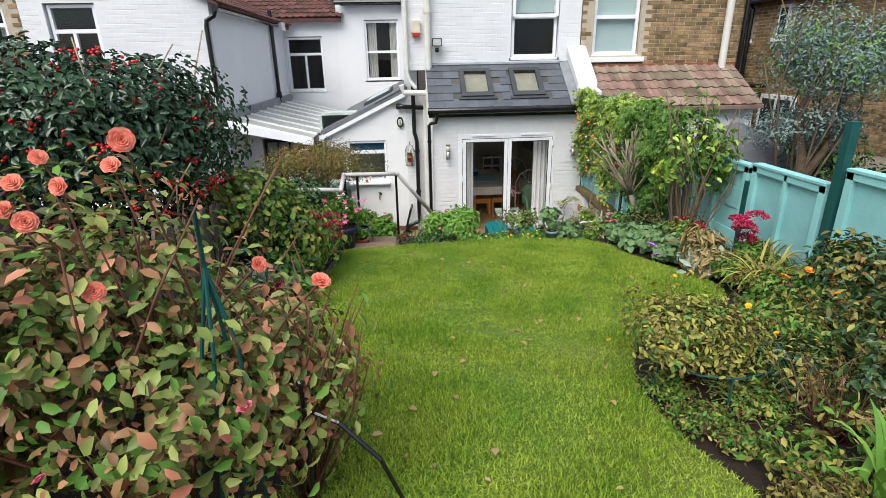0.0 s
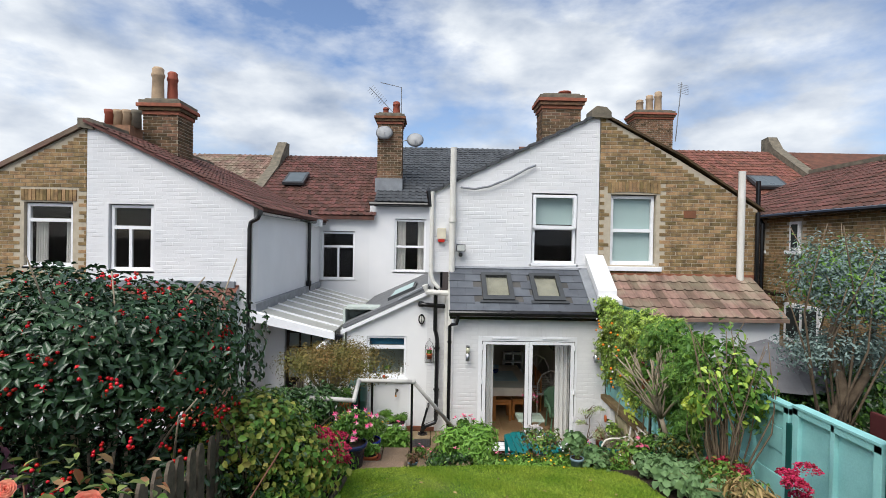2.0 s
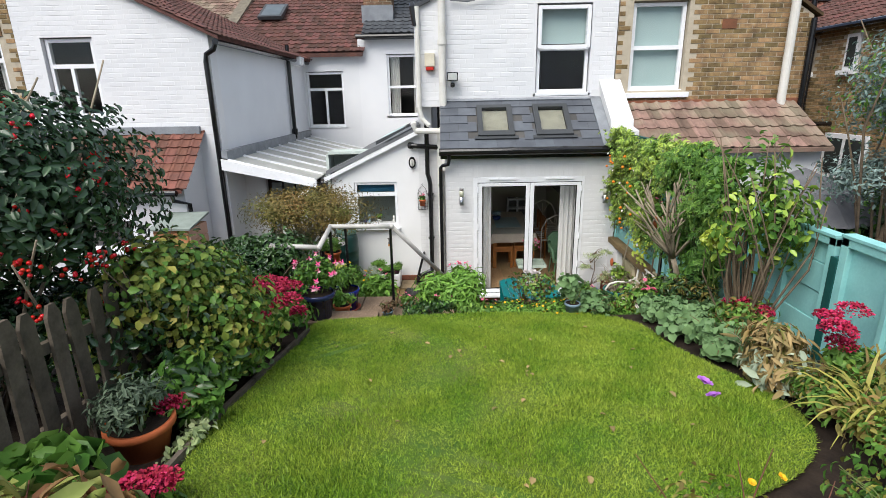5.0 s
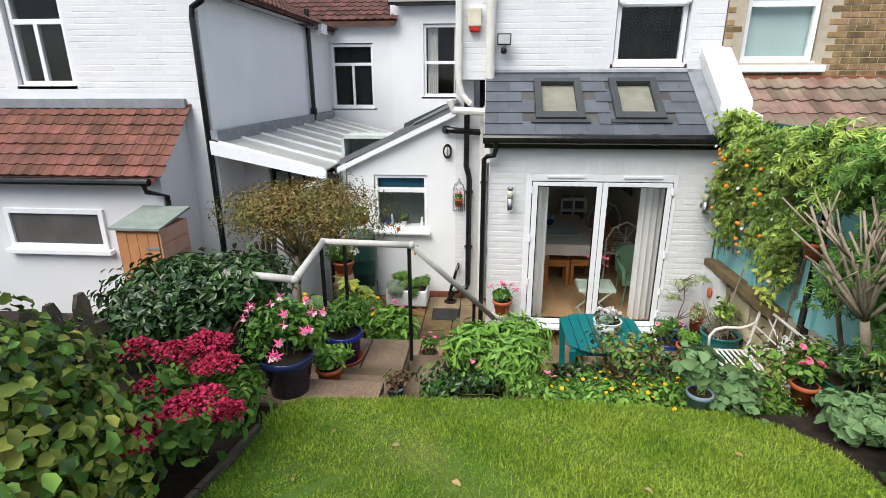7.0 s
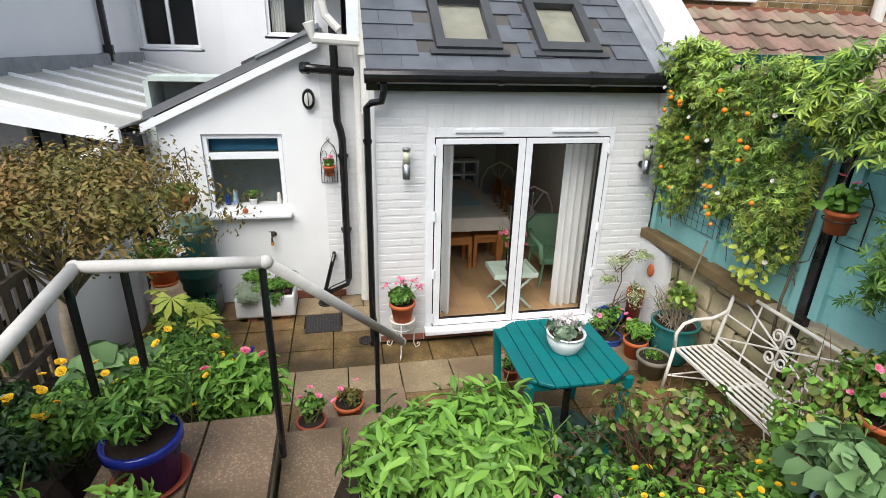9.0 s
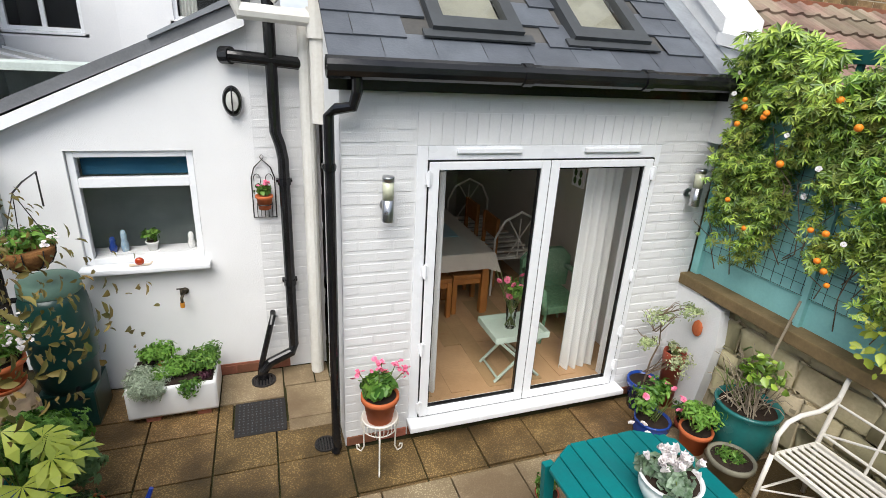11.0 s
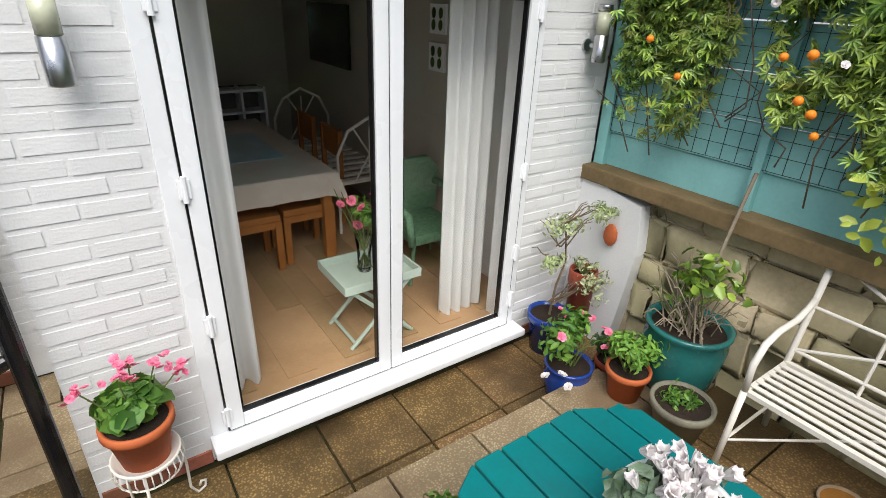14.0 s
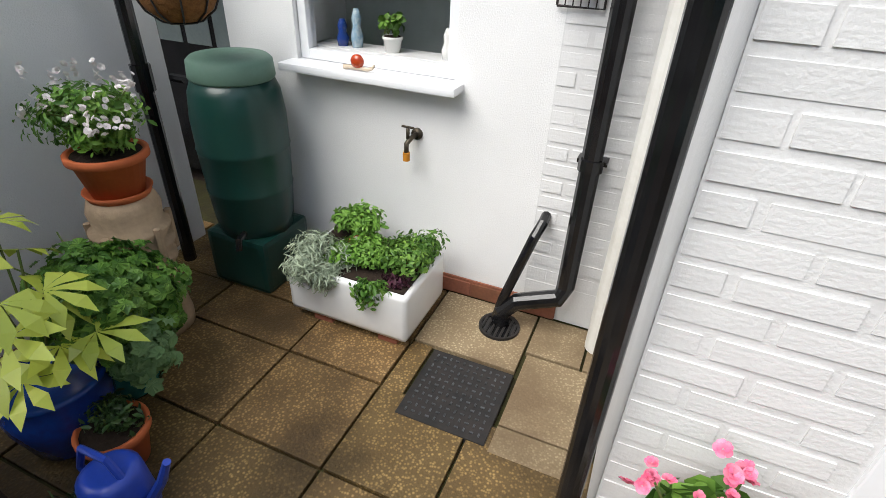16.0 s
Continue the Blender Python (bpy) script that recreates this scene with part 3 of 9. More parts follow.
def window_unit(name, label, x0, x1, z0, z1, y, bars_v=(), bars_h=(), fw=0.06, sill=True, back=None, pane=GLASS, opener=None, depth=0.07, recess=0.0):
    """A white framed window in a wall facing -y; panes of glass, a projecting sill and what hangs behind."""
    w = thing(name, label, "window")
    w["kind"] = "structure"
    yf = y + recess
    for n_, a in (("frame_left", (x0, z0, x0 + fw, z1)), ("frame_right", (x1 - fw, z0, x1, z1)), ("frame_top", (x0 + fw, z1 - fw, x1 - fw, z1)), ("frame_bottom", (x0 + fw, z0, x1 - fw, z0 + fw))):
        part("window_frame", bx(a[0], yf, a[1], a[2], yf + depth, a[3], bev=0.006), UPVC, w)
    xc, zc = [x0 + fw, *[b for b in bars_v], x1 - fw], [z0 + fw, *bars_h, z1 - fw]
    for b in bars_v:
        part("mullion", bx(b - 0.03, yf + 0.004, z0 + fw, b + 0.03, yf + depth - 0.004, (bars_h[0] if bars_h else z1 - fw) - 0.0, bev=0.005), UPVC, w)
    for b in bars_h:
        part("transom", bx(x0 + fw, yf + 0.002, b - 0.035, x1 - fw, yf + depth - 0.002, b + 0.035, bev=0.005), UPVC, w)
    pane_sheet(x0 + fw - 0.01, x1 - fw + 0.01, z0 + fw - 0.01, z1 - fw + 0.01, yf + 0.033, pane, w)
    if sill:
        part("window_sill", bx(x0 - 0.06, y - 0.06, z0 - 0.07, x1 + 0.06, yf + 0.05, z0 - 0.002, bev=0.01), UPVC, w)
    return w


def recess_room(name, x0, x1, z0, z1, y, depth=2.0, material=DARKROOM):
    """Inside faces of a room behind a window; the dark default colour stands in for shade."""
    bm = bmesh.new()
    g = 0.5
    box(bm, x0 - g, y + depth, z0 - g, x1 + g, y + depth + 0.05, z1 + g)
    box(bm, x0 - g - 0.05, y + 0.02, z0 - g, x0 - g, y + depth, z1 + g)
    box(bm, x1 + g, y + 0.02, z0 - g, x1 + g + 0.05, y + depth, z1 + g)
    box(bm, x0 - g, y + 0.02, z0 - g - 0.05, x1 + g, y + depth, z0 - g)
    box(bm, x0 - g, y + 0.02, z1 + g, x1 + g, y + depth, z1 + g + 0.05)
    return setting(name, bm, material, "inside of a room behind a window, its dimness set by colour", "room")


def drape(x0, x1, z0, z1, y, name="curtain", parent=None, waves=5, amp=0.03, label="", material=CURTAIN):
    vv, ff, n = [], [], waves * 8
    for j, z in enumerate((z0, (z0 + z1) / 2, z1)):
        for i in range(n + 1):
            t = i / n
            vv.append((x0 + (x1 - x0) * t, y + amp * math.sin(t * waves * 2 * math.pi + j * 0.4) * (1.15 - 0.25 * j), z + 0.012 * math.sin(i * 0.9) * (j == 0)))
    for j in range(2):
        for i in range(n):
            a = j * (n + 1) + i
            ff.append((a, a + 1, a + n + 2, a + n + 1))
    ob = sheet(name, vv, ff, material, parent, label, smooth=True)
    return ob


# ---- the white house: rear wing ----
house = thing("white_house", "white-painted brick terraced house with a rear wing and dark grey roof", "house")


def wing_top(x):
    return 4.86 + (6.52 - 4.86) * (x - 0.0) / 3.42


UPW = (2.07, 2.99, 3.45, 4.93)
part("wall", wall_holes(bmesh.new(), 0.0, 3.42, 3.3, wing_top, [UPW], 10.5, 10.75), WHITE_FAR, house)
part("wall", bx(0.0, 10.75, 0, 0.25, 16.3, 4.86), WHITE_FAR, house, "white side wall of the rear wing")
bricks(house, WHITE_FAR, lambda x, z: z < wing_top(x) - 0.05 and not (UPW[0] - 0.02 < x < UPW[1] + 0.02 and UPW[2] - 0.12 < z < UPW[3] + 0.02), 0.0, 3.42, 3.4, 6.5, 10.5, 0.002, seed=1)
w = window_unit("window_1", "white upvc sash-style window with the top light tilted open", 2.09, 2.97, 3.5, 4.9, 10.56, (), (4.22,), 0.055)
box(b := bmesh.new(), 2.11, 10.48, 4.2, 2.95, 10.52, 4.27, bev=0.006), box(b, 2.11, 10.5, 4.83, 2.95, 10.55, 4.89, bev=0.006), box(b, 2.09, 10.47, 4.22, 2.15, 10.55, 4.88, bev=0.006), box(b, 2.91, 10.47, 4.22, 2.97, 10.55, 4.88, bev=0.006)
part("opening_light", b, UPVC, w)
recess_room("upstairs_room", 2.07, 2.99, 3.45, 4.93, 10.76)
sheet("blind", [(2.12, 10.66, 4.3), (2.94, 10.66, 4.3), (2.94, 10.66, 4.9), (2.12, 10.66, 4.9)], [(0, 1, 2, 3)], FROST, w, "pale blind behind the top light")
# verge and coping up to the party wall
b = bmesh.new()
for i in range(12):
    xa, xb = 0.0 + i * 0.285, (i + 1) * 0.285
    prism(b, [(xa - 0.02, wing_top(xa) + 0.0), (xb, wing_top(xb) - 0.015), (xb, wing_top(xb) + 0.035), (xa - 0.02, wing_top(xa) + 0.06)], "y", 10.44, 16.2)
part("roof_verge", b, GREYTILE, house, "grey tile edge stepping up the gable")
b = bmesh.new()
prism(b, [(3.22, 6.46), (3.62, 6.44), (3.62, 6.56), (3.52, 6.66), (3.32, 6.68), (3.22, 6.6)], "y", 10.42, 10.8)
prism(b, [(3.3, 6.4), (3.54, 6.4), (3.54, 6.58), (3.3, 6.58)], "y", 10.75, 16.0)
part("parapet_coping", b, STONECOPE, house, "weathered stone coping on the party wall")
# main back wall and roof
MW1, MW2 = (-3.4, -2.36, 2.66, 4.2), (-1.12, -0.14, 2.95, 4.62)
part("wall", wall_holes(bmesh.new(), -1.9, 0.25, 0.0, lambda x: 5.08, [MW2], 16.3, 16.55), WHITE_FAR, house)
window_unit("window_2", "white sash window with net curtains", -1.12, -0.14, 2.97, 4.6, 16.36, (), (3.75,), 0.06)
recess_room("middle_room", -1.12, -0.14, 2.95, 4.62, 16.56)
drape(-1.04, -0.78, 3.02, 4.55, 16.5, parent=None, name="curtain", label="white net curtain drawn to the side of the window")["category"] = "curtain"
drape(-0.4, -0.2, 3.02, 4.55, 16.5, parent=None, name="curtain", label="white net curtain drawn to the side of the window")["category"] = "curtain"
tiles("roof_tiles", (-1.75, 16.1, 5.12), (1, 0, 0), (0, 4.9, 2.62), 17, 17, GREYTILE, house, 0.31, 0.325)
part("roof_deck", prism(bmesh.new(), [(16.1, 5.08), (21.0, 7.7), (21.0, 7.6), (16.1, 4.98)], "x", -1.75, 3.5), GREYTILE, house)
part("gutter", tb([(-1.9, 16.08, 5.06), (0.1, 16.08, 5.06)], 0.06), BLACK, house)
# soil pipe, alarm box, flood light, cable
b = tb([(0.47, 10.4, 2.2), (0.47, 10.4, 5.78)], 0.062, 14)
tube(b, [(0.47, 10.4, 4.3), (0.47, 10.4, 4.38)], 0.078, 14)
part("soil_pipe", b, CREAMPIPE, house, "tall cream-painted soil pipe")
b = tb([(0.06, 10.42, 4.9), (0.06, 10.42, 3.25), (0.1, 10.42, 3.1), (0.22, 10.4, 2.98)], 0.04, 10)
part("rain_pipe", b, CREAMPIPE, house, "cream-painted rain pipe")
part("pipe_shoe", tb([(-0.02, 10.5, 4.95), (-0.02, 10.42, 4.9), (0.03, 10.42, 4.6)], 0.045, 10), BLACK, house)
b = tb([(-0.06, 10.4, 3.04), (-0.02, 10.42, 2.9), (0.45, 10.4, 2.88)], 0.055, 10)
tube(b, [(0.47, 10.4, 2.76), (0.47, 10.4, 2.95)], 0.078, 14)
part("pipe_branch", b, CREAMPIPE, house)
part("curved_cable", tb([(0.62, 10.44, 5.0), (0.9, 10.42, 4.97), (1.2, 10.42, 5.03), (1.6, 10.42, 5.2), (1.95, 10.42, 5.4), (2.12, 10.44, 5.47)], 0.022), LEAD, house, "grey cable strapped across the gable")
al = thing("alarm_box", "cream alarm box with a red base on the wall", "alarm")
part("cover", bx(0.17, 10.40, 3.96, 0.34, 10.5, 4.18, bev=0.015), mat("cream_plastic", (0.72, 0.66, 0.52), 0.4), al)
part("red_panel", bx(0.19, 10.394, 3.9, 0.32, 10.5, 3.955, bev=0.008), mat("red_plastic", (0.5, 0.03, 0.02), 0.4), al)
fl = thing("flood_light", "black security flood light with a sensor", "lamp")
part("head", bx(0.55, 10.28, 3.72, 0.73, 10.38, 3.86, bev=0.012), BLACK, fl)
part("lens", bx(0.565, 10.275, 3.735, 0.715, 10.279, 3.845), mat("lamp_lens", (0.5, 0.52, 0.5), 0.2), fl)
part("bracket", bx(0.61, 10.36, 3.74, 0.67, 10.5, 3.82), BLACK, fl)
part("sensor", lathe(bmesh.new(), [(0.0, -0.05), (0.035, -0.04), (0.04, 0.0), (0.03, 0.03), (0, 0.035)], 14, (0.64, 10.36, 3.66)), BLACK, fl)

# ---- extension with the glazed doors ----
ext = thing("rear_extension", "white-painted brick extension with a slate roof and glazed doors", "extension")
DX0, DX1, DZ1 = 0.955, 2.785, 2.18
EW = (0.49, 3.32)
part("wall", wall_holes(bmesh.new(), EW[0], EW[1], 0.0, lambda x: 2.6, [(DX0, DX1, 0.0, DZ1)], 9.6, 9.85), WHITE, ext)
SLOPE = [(9.85, 0), (10.5, 0), (10.5, 3.3), (9.85, 2.84)]
part("wall", prism(bmesh.new(), SLOPE, "x", EW[0], 0.72), WHITE, ext)
part("wall", prism(bmesh.new(), SLOPE, "x", 3.1, EW[1]), WHITE, ext)
part("lintel_board", bx(DX0, 9.597, 0.0, DX1, 9.7, 0.104), REDBRICK, ext, "red brick threshold course")
# slate roof with two roof lights
RZ0, RZ1, RY0, RY1 = 2.66, 3.4, 9.47, 10.5
rv = Vector((0, RY1 - RY0, RZ1 - RZ0)).normalized()
rn = Vector((0, -rv.z, rv.y))
VEL = [(1.07, 1.6), (2.02, 2.55)]
V0, V1 = 0.3, 1.02
rl = math.hypot(RY1 - RY0, RZ1 - RZ0)


def on_roof(x, s, h=0.0):
    return Vector((x, RY0, RZ0)) + rv * s + rn * h


def roof_box(bm, x0, x1, s0, s1, h0, h1):
    vs = [bm.verts.new(on_roof(x, s, h)) for h in (h0, h1) for x, s in ((x0, s0), (x1, s0), (x1, s1), (x0, s1))]
    for q in ((3, 2, 1, 0), (4, 5, 6, 7), (0, 1, 5, 4), (1, 2, 6, 5), (2, 3, 7, 6), (3, 0, 4, 7)):
        bm.faces.new([vs[i] for i in q])
    return bm


b = bmesh.new()
for x0, x1, s0, s1 in ((0.43, 3.3, 0, V0), (0.43, 3.3, V1, rl), (0.43, VEL[0][0], V0, V1), (VEL[0][1], VEL[1][0], V0, V1), (VEL[1][1], 3.3, V0, V1)):
    roof_box(b, x0, x1, s0, s1, -0.05, 0.0)
part("roof_deck", b, DARKROOM, ext)
rr = random.Random(3)
ns, sw, sh = 6, 0.305, rl / 6
for j in range(ns):
    x = 0.42 - (0.15 if j % 2 else 0)
    while x < 3.02:
        a, c = max(0.42, x), min(3.02, x + sw - 0.004)
        s0, s1 = j * sh - 0.02, (j + 1) * sh + 0.03
        if c - a > 0.05 and not any(v0 - 0.06 < (a + c) / 2 < v1 + 0.06 and V0 - 0.05 < (s0 + s1) / 2 < V1 + 0.04 for v0, v1 in VEL):
            bb, h = bmesh.new(), rr.uniform(0, 0.003)
            vs = [bb.verts.new(on_roof(xx, ss, hh)) for ss, hh, xx in ((s0, 0.018 + h, a), (s0, 0.018 + h, c), (s1, 0.006, c), (s1, 0.006, a), (s0, 0.004, a), (s0, 0.004, c))]
            bb.faces.new(vs[:4]), bb.faces.new((vs[4], vs[5], vs[1], vs[0]))
            part("slate", bb, SLATE, ext)
        x += sw
part("eave_slate", roof_box(bmesh.new(), 0.42, 3.02, -0.03, 0.06, 0.0, 0.012), SLATE, ext)
b = roof_box(bmesh.new(), 3.02, 3.2, 0, rl, 0.0, 0.03)
part("flashing", b, LEAD, ext, "lead valley beside the parapet")
part("flashing", roof_box(bmesh.new(), 0.45, 3.1, rl - 0.06, rl, 0.012, 0.03), LEAD, ext)
for v0, v1 in VEL:
    vl = thing("roof_light", "anthracite framed roof window set in slates", "skylight", "roof lights")
    for q in ((v0 - 0.03, v1 + 0.03, V0 - 0.04, V0 + 0.07), (v0 - 0.03, v1 + 0.03, V1 - 0.05, V1 + 0.03), (v0 - 0.03, v0 + 0.055, V0 + 0.07, V1 - 0.05), (v1 - 0.055, v1 + 0.03, V0 + 0.07, V1 - 0.05)):
        part("frame", roof_box(bmesh.new(), *q, 0.0, 0.06), GREYFRAME, vl)
    part("flashing", roof_box(bmesh.new(), v0 - 0.09, v1 + 0.09, V0 - 0.1, V0 - 0.03, 0.02, 0.034), GREYFRAME, vl)
    sheet("pane", [on_roof(x, s_, 0.033) for x, s_ in ((v0 + 0.05, V0 + 0.06), (v1 - 0.05, V0 + 0.06), (v1 - 0.05, V1 - 0.04), (v0 + 0.05, V1 - 0.04))], [(0, 1, 2, 3)], GLASS, vl).visible_shadow = False
    # added pale sheet: its colour imitates reflected sky and the white room below
    part("blind", roof_box(bmesh.new(), v0 + 0.05, v1 - 0.05, V0 + 0.06, V1 - 0.04, -0.03, -0.02), mat("cream_pane_backing", (0.60, 0.60, 0.50), 0.8, trans=0.6), vl, "cream sheet under the glass in place of sky reflection and pale interior")
part("gutter", tb([(0.4, 9.42, 2.62), (3.32, 9.42, 2.62)], 0.06, 12), BLACK, ext, "black half-round gutter")
for gx in (1.55, 2.4):
    part("gutter_joint", tb([(gx - 0.03, 9.42, 2.62), (gx + 0.03, 9.42, 2.62)], 0.068, 12), BLACK, ext)
part("fascia", bx(0.42, 9.5, 2.5, 3.3, 9.53, 2.64, bev=0.004), BLACK, ext, "black fascia board")
b = tb([(0.56, 9.42, 2.6), (0.56, 9.42, 2.5), (0.54, 9.44, 2.42), (0.46, 9.5, 2.4), (0.42, 9.54, 2.36), (0.42, 9.54, 0.14), (0.43, 9.54, 0.07), (0.41, 9.53, 0.02)], 0.031, 14)
for z in (2.05,):
    tube(b, [(0.42, 9.54, z), (0.42, 9.54, z + 0.04)], 0.036, 12)
    box(b, 0.38, 9.55, z + 0.01, 0.46, 9.6, z + 0.03)
part("downpipe", b, BLACK, ext, "black plastic downpipe with clips")
# stepped white parapet beside the neighbour
b = bmesh.new()
prism(b, [(9.42, 2.55), (9.42, 2.82), (9.66, 2.86), (9.66, 2.95), (10.5, 3.62), (10.5, 3.2), (9.8, 2.6)], "x", 3.2, 3.5)
prism(b, [(9.38, 2.82), (9.38, 2.9), (9.7, 2.96), (9.7, 2.88)], "x", 3.17, 3.53)
prism(b, [(9.66, 2.95), (9.66, 3.05), (10.5, 3.7), (10.5, 3.6)], "x", 3.17, 3.53)
part("parapet", b, WHITE, ext, "white-painted sloping parapet")
part("parapet_end", bx(3.2, 9.42, 2.2, 3.5, 9.6, 2.57, bev=0.01), WHITE, ext)

# sliding doors
door = thing("door_1", "white upvc folding glazed patio doors, closed", "door")
door["kind"] = "structure"
YF = 9.61
for a in ((DX0, 0.152, DX0 + 0.07, DZ1), (DX1 - 0.048, 0.152, DX1, DZ1), (DX0 + 0.07, DZ1 - 0.088, DX1 - 0.048, DZ1)):
    part("outer_frame", bx(a[0], YF - 0.02, a[1], a[2], YF + 0.1, a[3], bev=0.006), UPVC, door)
part("threshold", bx(DX0 + 0.07, YF - 0.01, 0.13, DX1 - 0.048, YF + 0.1, 0.155), UPVC, door)
part("window_sill", bx(DX0 - 0.012, YF - 0.135, 0.104, DX1 + 0.02, YF + 0.1, 0.15, bev=0.012), UPVC, door, "projecting white sill")
for a in ((DX0 + 0.071, 0.156, DX0 + 0.078, DZ1 - 0.09), (DX1 - 0.055, 0.156, DX1 - 0.049, DZ1 - 0.09), (1.8875, 0.156, 1.8925, DZ1 - 0.09), (DX0 + 0.078, DZ1 - 0.096, DX1 - 0.055, DZ1 - 0.09), (DX0 + 0.078, 0.155, DX1 - 0.055, 0.16)):
    part("black_seal", bx(a[0], YF - 0.028, a[1], a[2], YF + 0.02, a[3]), BLACK, door, "black rubber seal line")
for x0, x1 in ((DX0 + 0.078, 1.887), (1.893, DX1 - 0.056)):
    leaf = part("door_leaf", bx(x0, YF - 0.035, 0.161, x0 + 0.066, YF + 0.03, DZ1 - 0.097, bev=0.008), UPVC, door)
    for a in ((x1 - 0.066, 0.161, x1, DZ1 - 0.097), (x0 + 0.066, 0.161, x1 - 0.066, 0.228), (x0 + 0.066, DZ1 - 0.15, x1 - 0.066, DZ1 - 0.097)):
        part("rail", bx(a[0], YF - 0.035, a[1], a[2], YF + 0.03, a[3], bev=0.008), UPVC, leaf)
    for a in ((x0 + 0.066, 0.228, x0 + 0.076, DZ1 - 0.15), (x1 - 0.076, 0.228, x1 - 0.066, DZ1 - 0.15), (x0 + 0.076, 0.228, x1 - 0.076, 0.238), (x0 + 0.076, DZ1 - 0.16, x1 - 0.076, DZ1 - 0.15)):
        part("gasket", bx(a[0], YF - 0.02, a[1], a[2], YF + 0.01, a[3]), BLACK, leaf)
    pane_sheet(x0 + 0.06, x1 - 0.06, 0.222, DZ1 - 0.145, YF - 0.005, GLASS, leaf)
for x, z in ((DX0 + 0.075, 0.2), (DX0 + 0.075, 0.7), (DX0 + 0.075, 1.3), (DX0 + 0.075, 1.93), (DX1 - 0.052, 0.3), (DX1 - 0.052, 0.62), (DX1 - 0.052, 1.12), (DX1 - 0.052, 1.93)):
    b = tb([(x, YF - 0.042, z), (x, YF - 0.042, z + 0.1)], 0.011, 10)
    box(b, x - 0.022, YF - 0.042, z + 0.012, x + 0.022, YF - 0.03, z + 0.088, bev=0.003)
    part("hinge", b, UPVC, door)
for x0, x1 in ((1.21, 1.66), (2.14, 2.6)):
    part("trickle_vent", bx(x0, YF - 0.04, 2.135, x1, YF - 0.015, 2.165, bev=0.006), UPVC, door)

# the room behind the doors
room = bmesh.new()
box(room, 0.96, 9.7, 0.071, 2.8, 9.86, 0.094), box(room, 0.72, 9.86, 0.03, 3.1, 14.4, 0.09)
setting("room_floor", room, OAK, "oak laminate floor of the dining room", "floor")
for i in range(14):
    for k in range(3):
        y0 = 9.87 + k * 1.55 + (0.7 if i % 2 else 0)
        part("plank", bx(0.73 + i * 0.169, y0, 0.088, 0.73 + i * 0.169 + 0.167, min(y0 + 1.547, 14.35), 0.096), OAK, bpy.data.objects["room_floor"])
b = bmesh.new()
box(b, 0.68, 10.5, 0.05, 0.74, 14.4, 2.5), box(b, 3.08, 10.5, 0.05, 3.14, 14.4, 2.5), box(b, 0.68, 14.4, 0.05, 3.14, 14.46, 2.5)
setting("room_walls", b, ROOMWALL, "plain painted dining room walls", "wall")
setting("room_ceiling", bx(0.68, 10.5, 2.45, 3.14, 14.46, 2.55), ROOMWALL, "plain dining room ceiling", "ceiling")

# ---- side return kitchen ----
kit = thing("side_kitchen", "white rendered side kitchen with a grey lean-to roof", "extension", at=(0, 0.14, 0))
KW = (-1.235, -0.425, 1.085, 1.95)


def kit_top(x):
    return 2.07 + (x + 1.75) * 0.46


part("wall", wall_holes(bmesh.new(), -1.64, 0.0, 0.0, kit_top, [KW], 10.6, 10.85), RENDER, kit)
part("wall", bx(0.0, 10.6, 0.0, 0.49, 10.85, 2.86), WHITE, kit)
part("wall", bx(-1.64, 10.85, 0.0, -1.44, 16.2, 2.0), RENDER, kit)
bricks(kit, WHITE, lambda x, z: True, 0.0, 0.49, 0.14, 2.84, 10.6, 0.003, True, 7)
part("brick_plinth", bx(-0.95, 10.59, 0.0, 0.05, 10.6, 0.10), REDBRICK, kit, "bare red brick plinth")
for i in range(4):
    part("brick", bx(-0.72 + i * 0.225, 10.583, 0.005, -0.72 + i * 0.225 + 0.215, 10.6, 0.085, bev=0.004), REDBRICK, kit)
b = prism(bmesh.new(), [(-1.72, kit_top(-1.72) + 0.02), (0.05, kit_top(0.05) + 0.02), (0.05, kit_top(0.05) + 0.1), (-1.72, kit_top(-1.72) + 0.1)], "y", 10.52, 16.25)
part("roof", b, mat("grey_felt_roof", (0.17, 0.175, 0.185), 0.8, (0.12, 0.125, 0.13), 4, 0.4, 60), kit, "grey felt lean-to roof")
part("bargeboard", prism(bmesh.new(), [(-1.76, kit_top(-1.76) - 0.08), (0.0, kit_top(0.0) - 0.06), (0.0, kit_top(0.0) + 0.02), (-1.76, kit_top(-1.76) + 0.0)], "y", 10.5, 10.59), UPVC, kit)
b = prism(bmesh.new(), [(-0.9, kit_top(-0.9) + 0.1), (-0.3, kit_top(-0.3) + 0.1), (-0.3, kit_top(-0.3) + 0.17), (-0.9, kit_top(-0.9) + 0.17)], "y", 11.5, 13.2)
part("roof_window_frame", b, GREYFRAME, kit)
part("roof_window_pane", prism(bmesh.new(), [(-0.84, kit_top(-0.84) + 0.172), (-0.36, kit_top(-0.36) + 0.172), (-0.36, kit_top(-0.36) + 0.178), (-0.84, kit_top(-0.84) + 0.178)], "y", 11.6, 13.1), FROST, kit)
part("flashing", prism(bmesh.new(), [(-0.6, kit_top(-0.6) + 0.1), (0.02, kit_top(0.02) + 0.11), (0.02, kit_top(0.02) + 0.16), (-0.6, kit_top(-0.6) + 0.12)], "y", 10.5, 10.72), LEAD, kit)
w = window_unit("window_3", "white kitchen window with ornaments on the inner sill", -1.23, -0.43, 1.09, 1.945, 10.765, (), (1.715,), 0.045, sill=False)
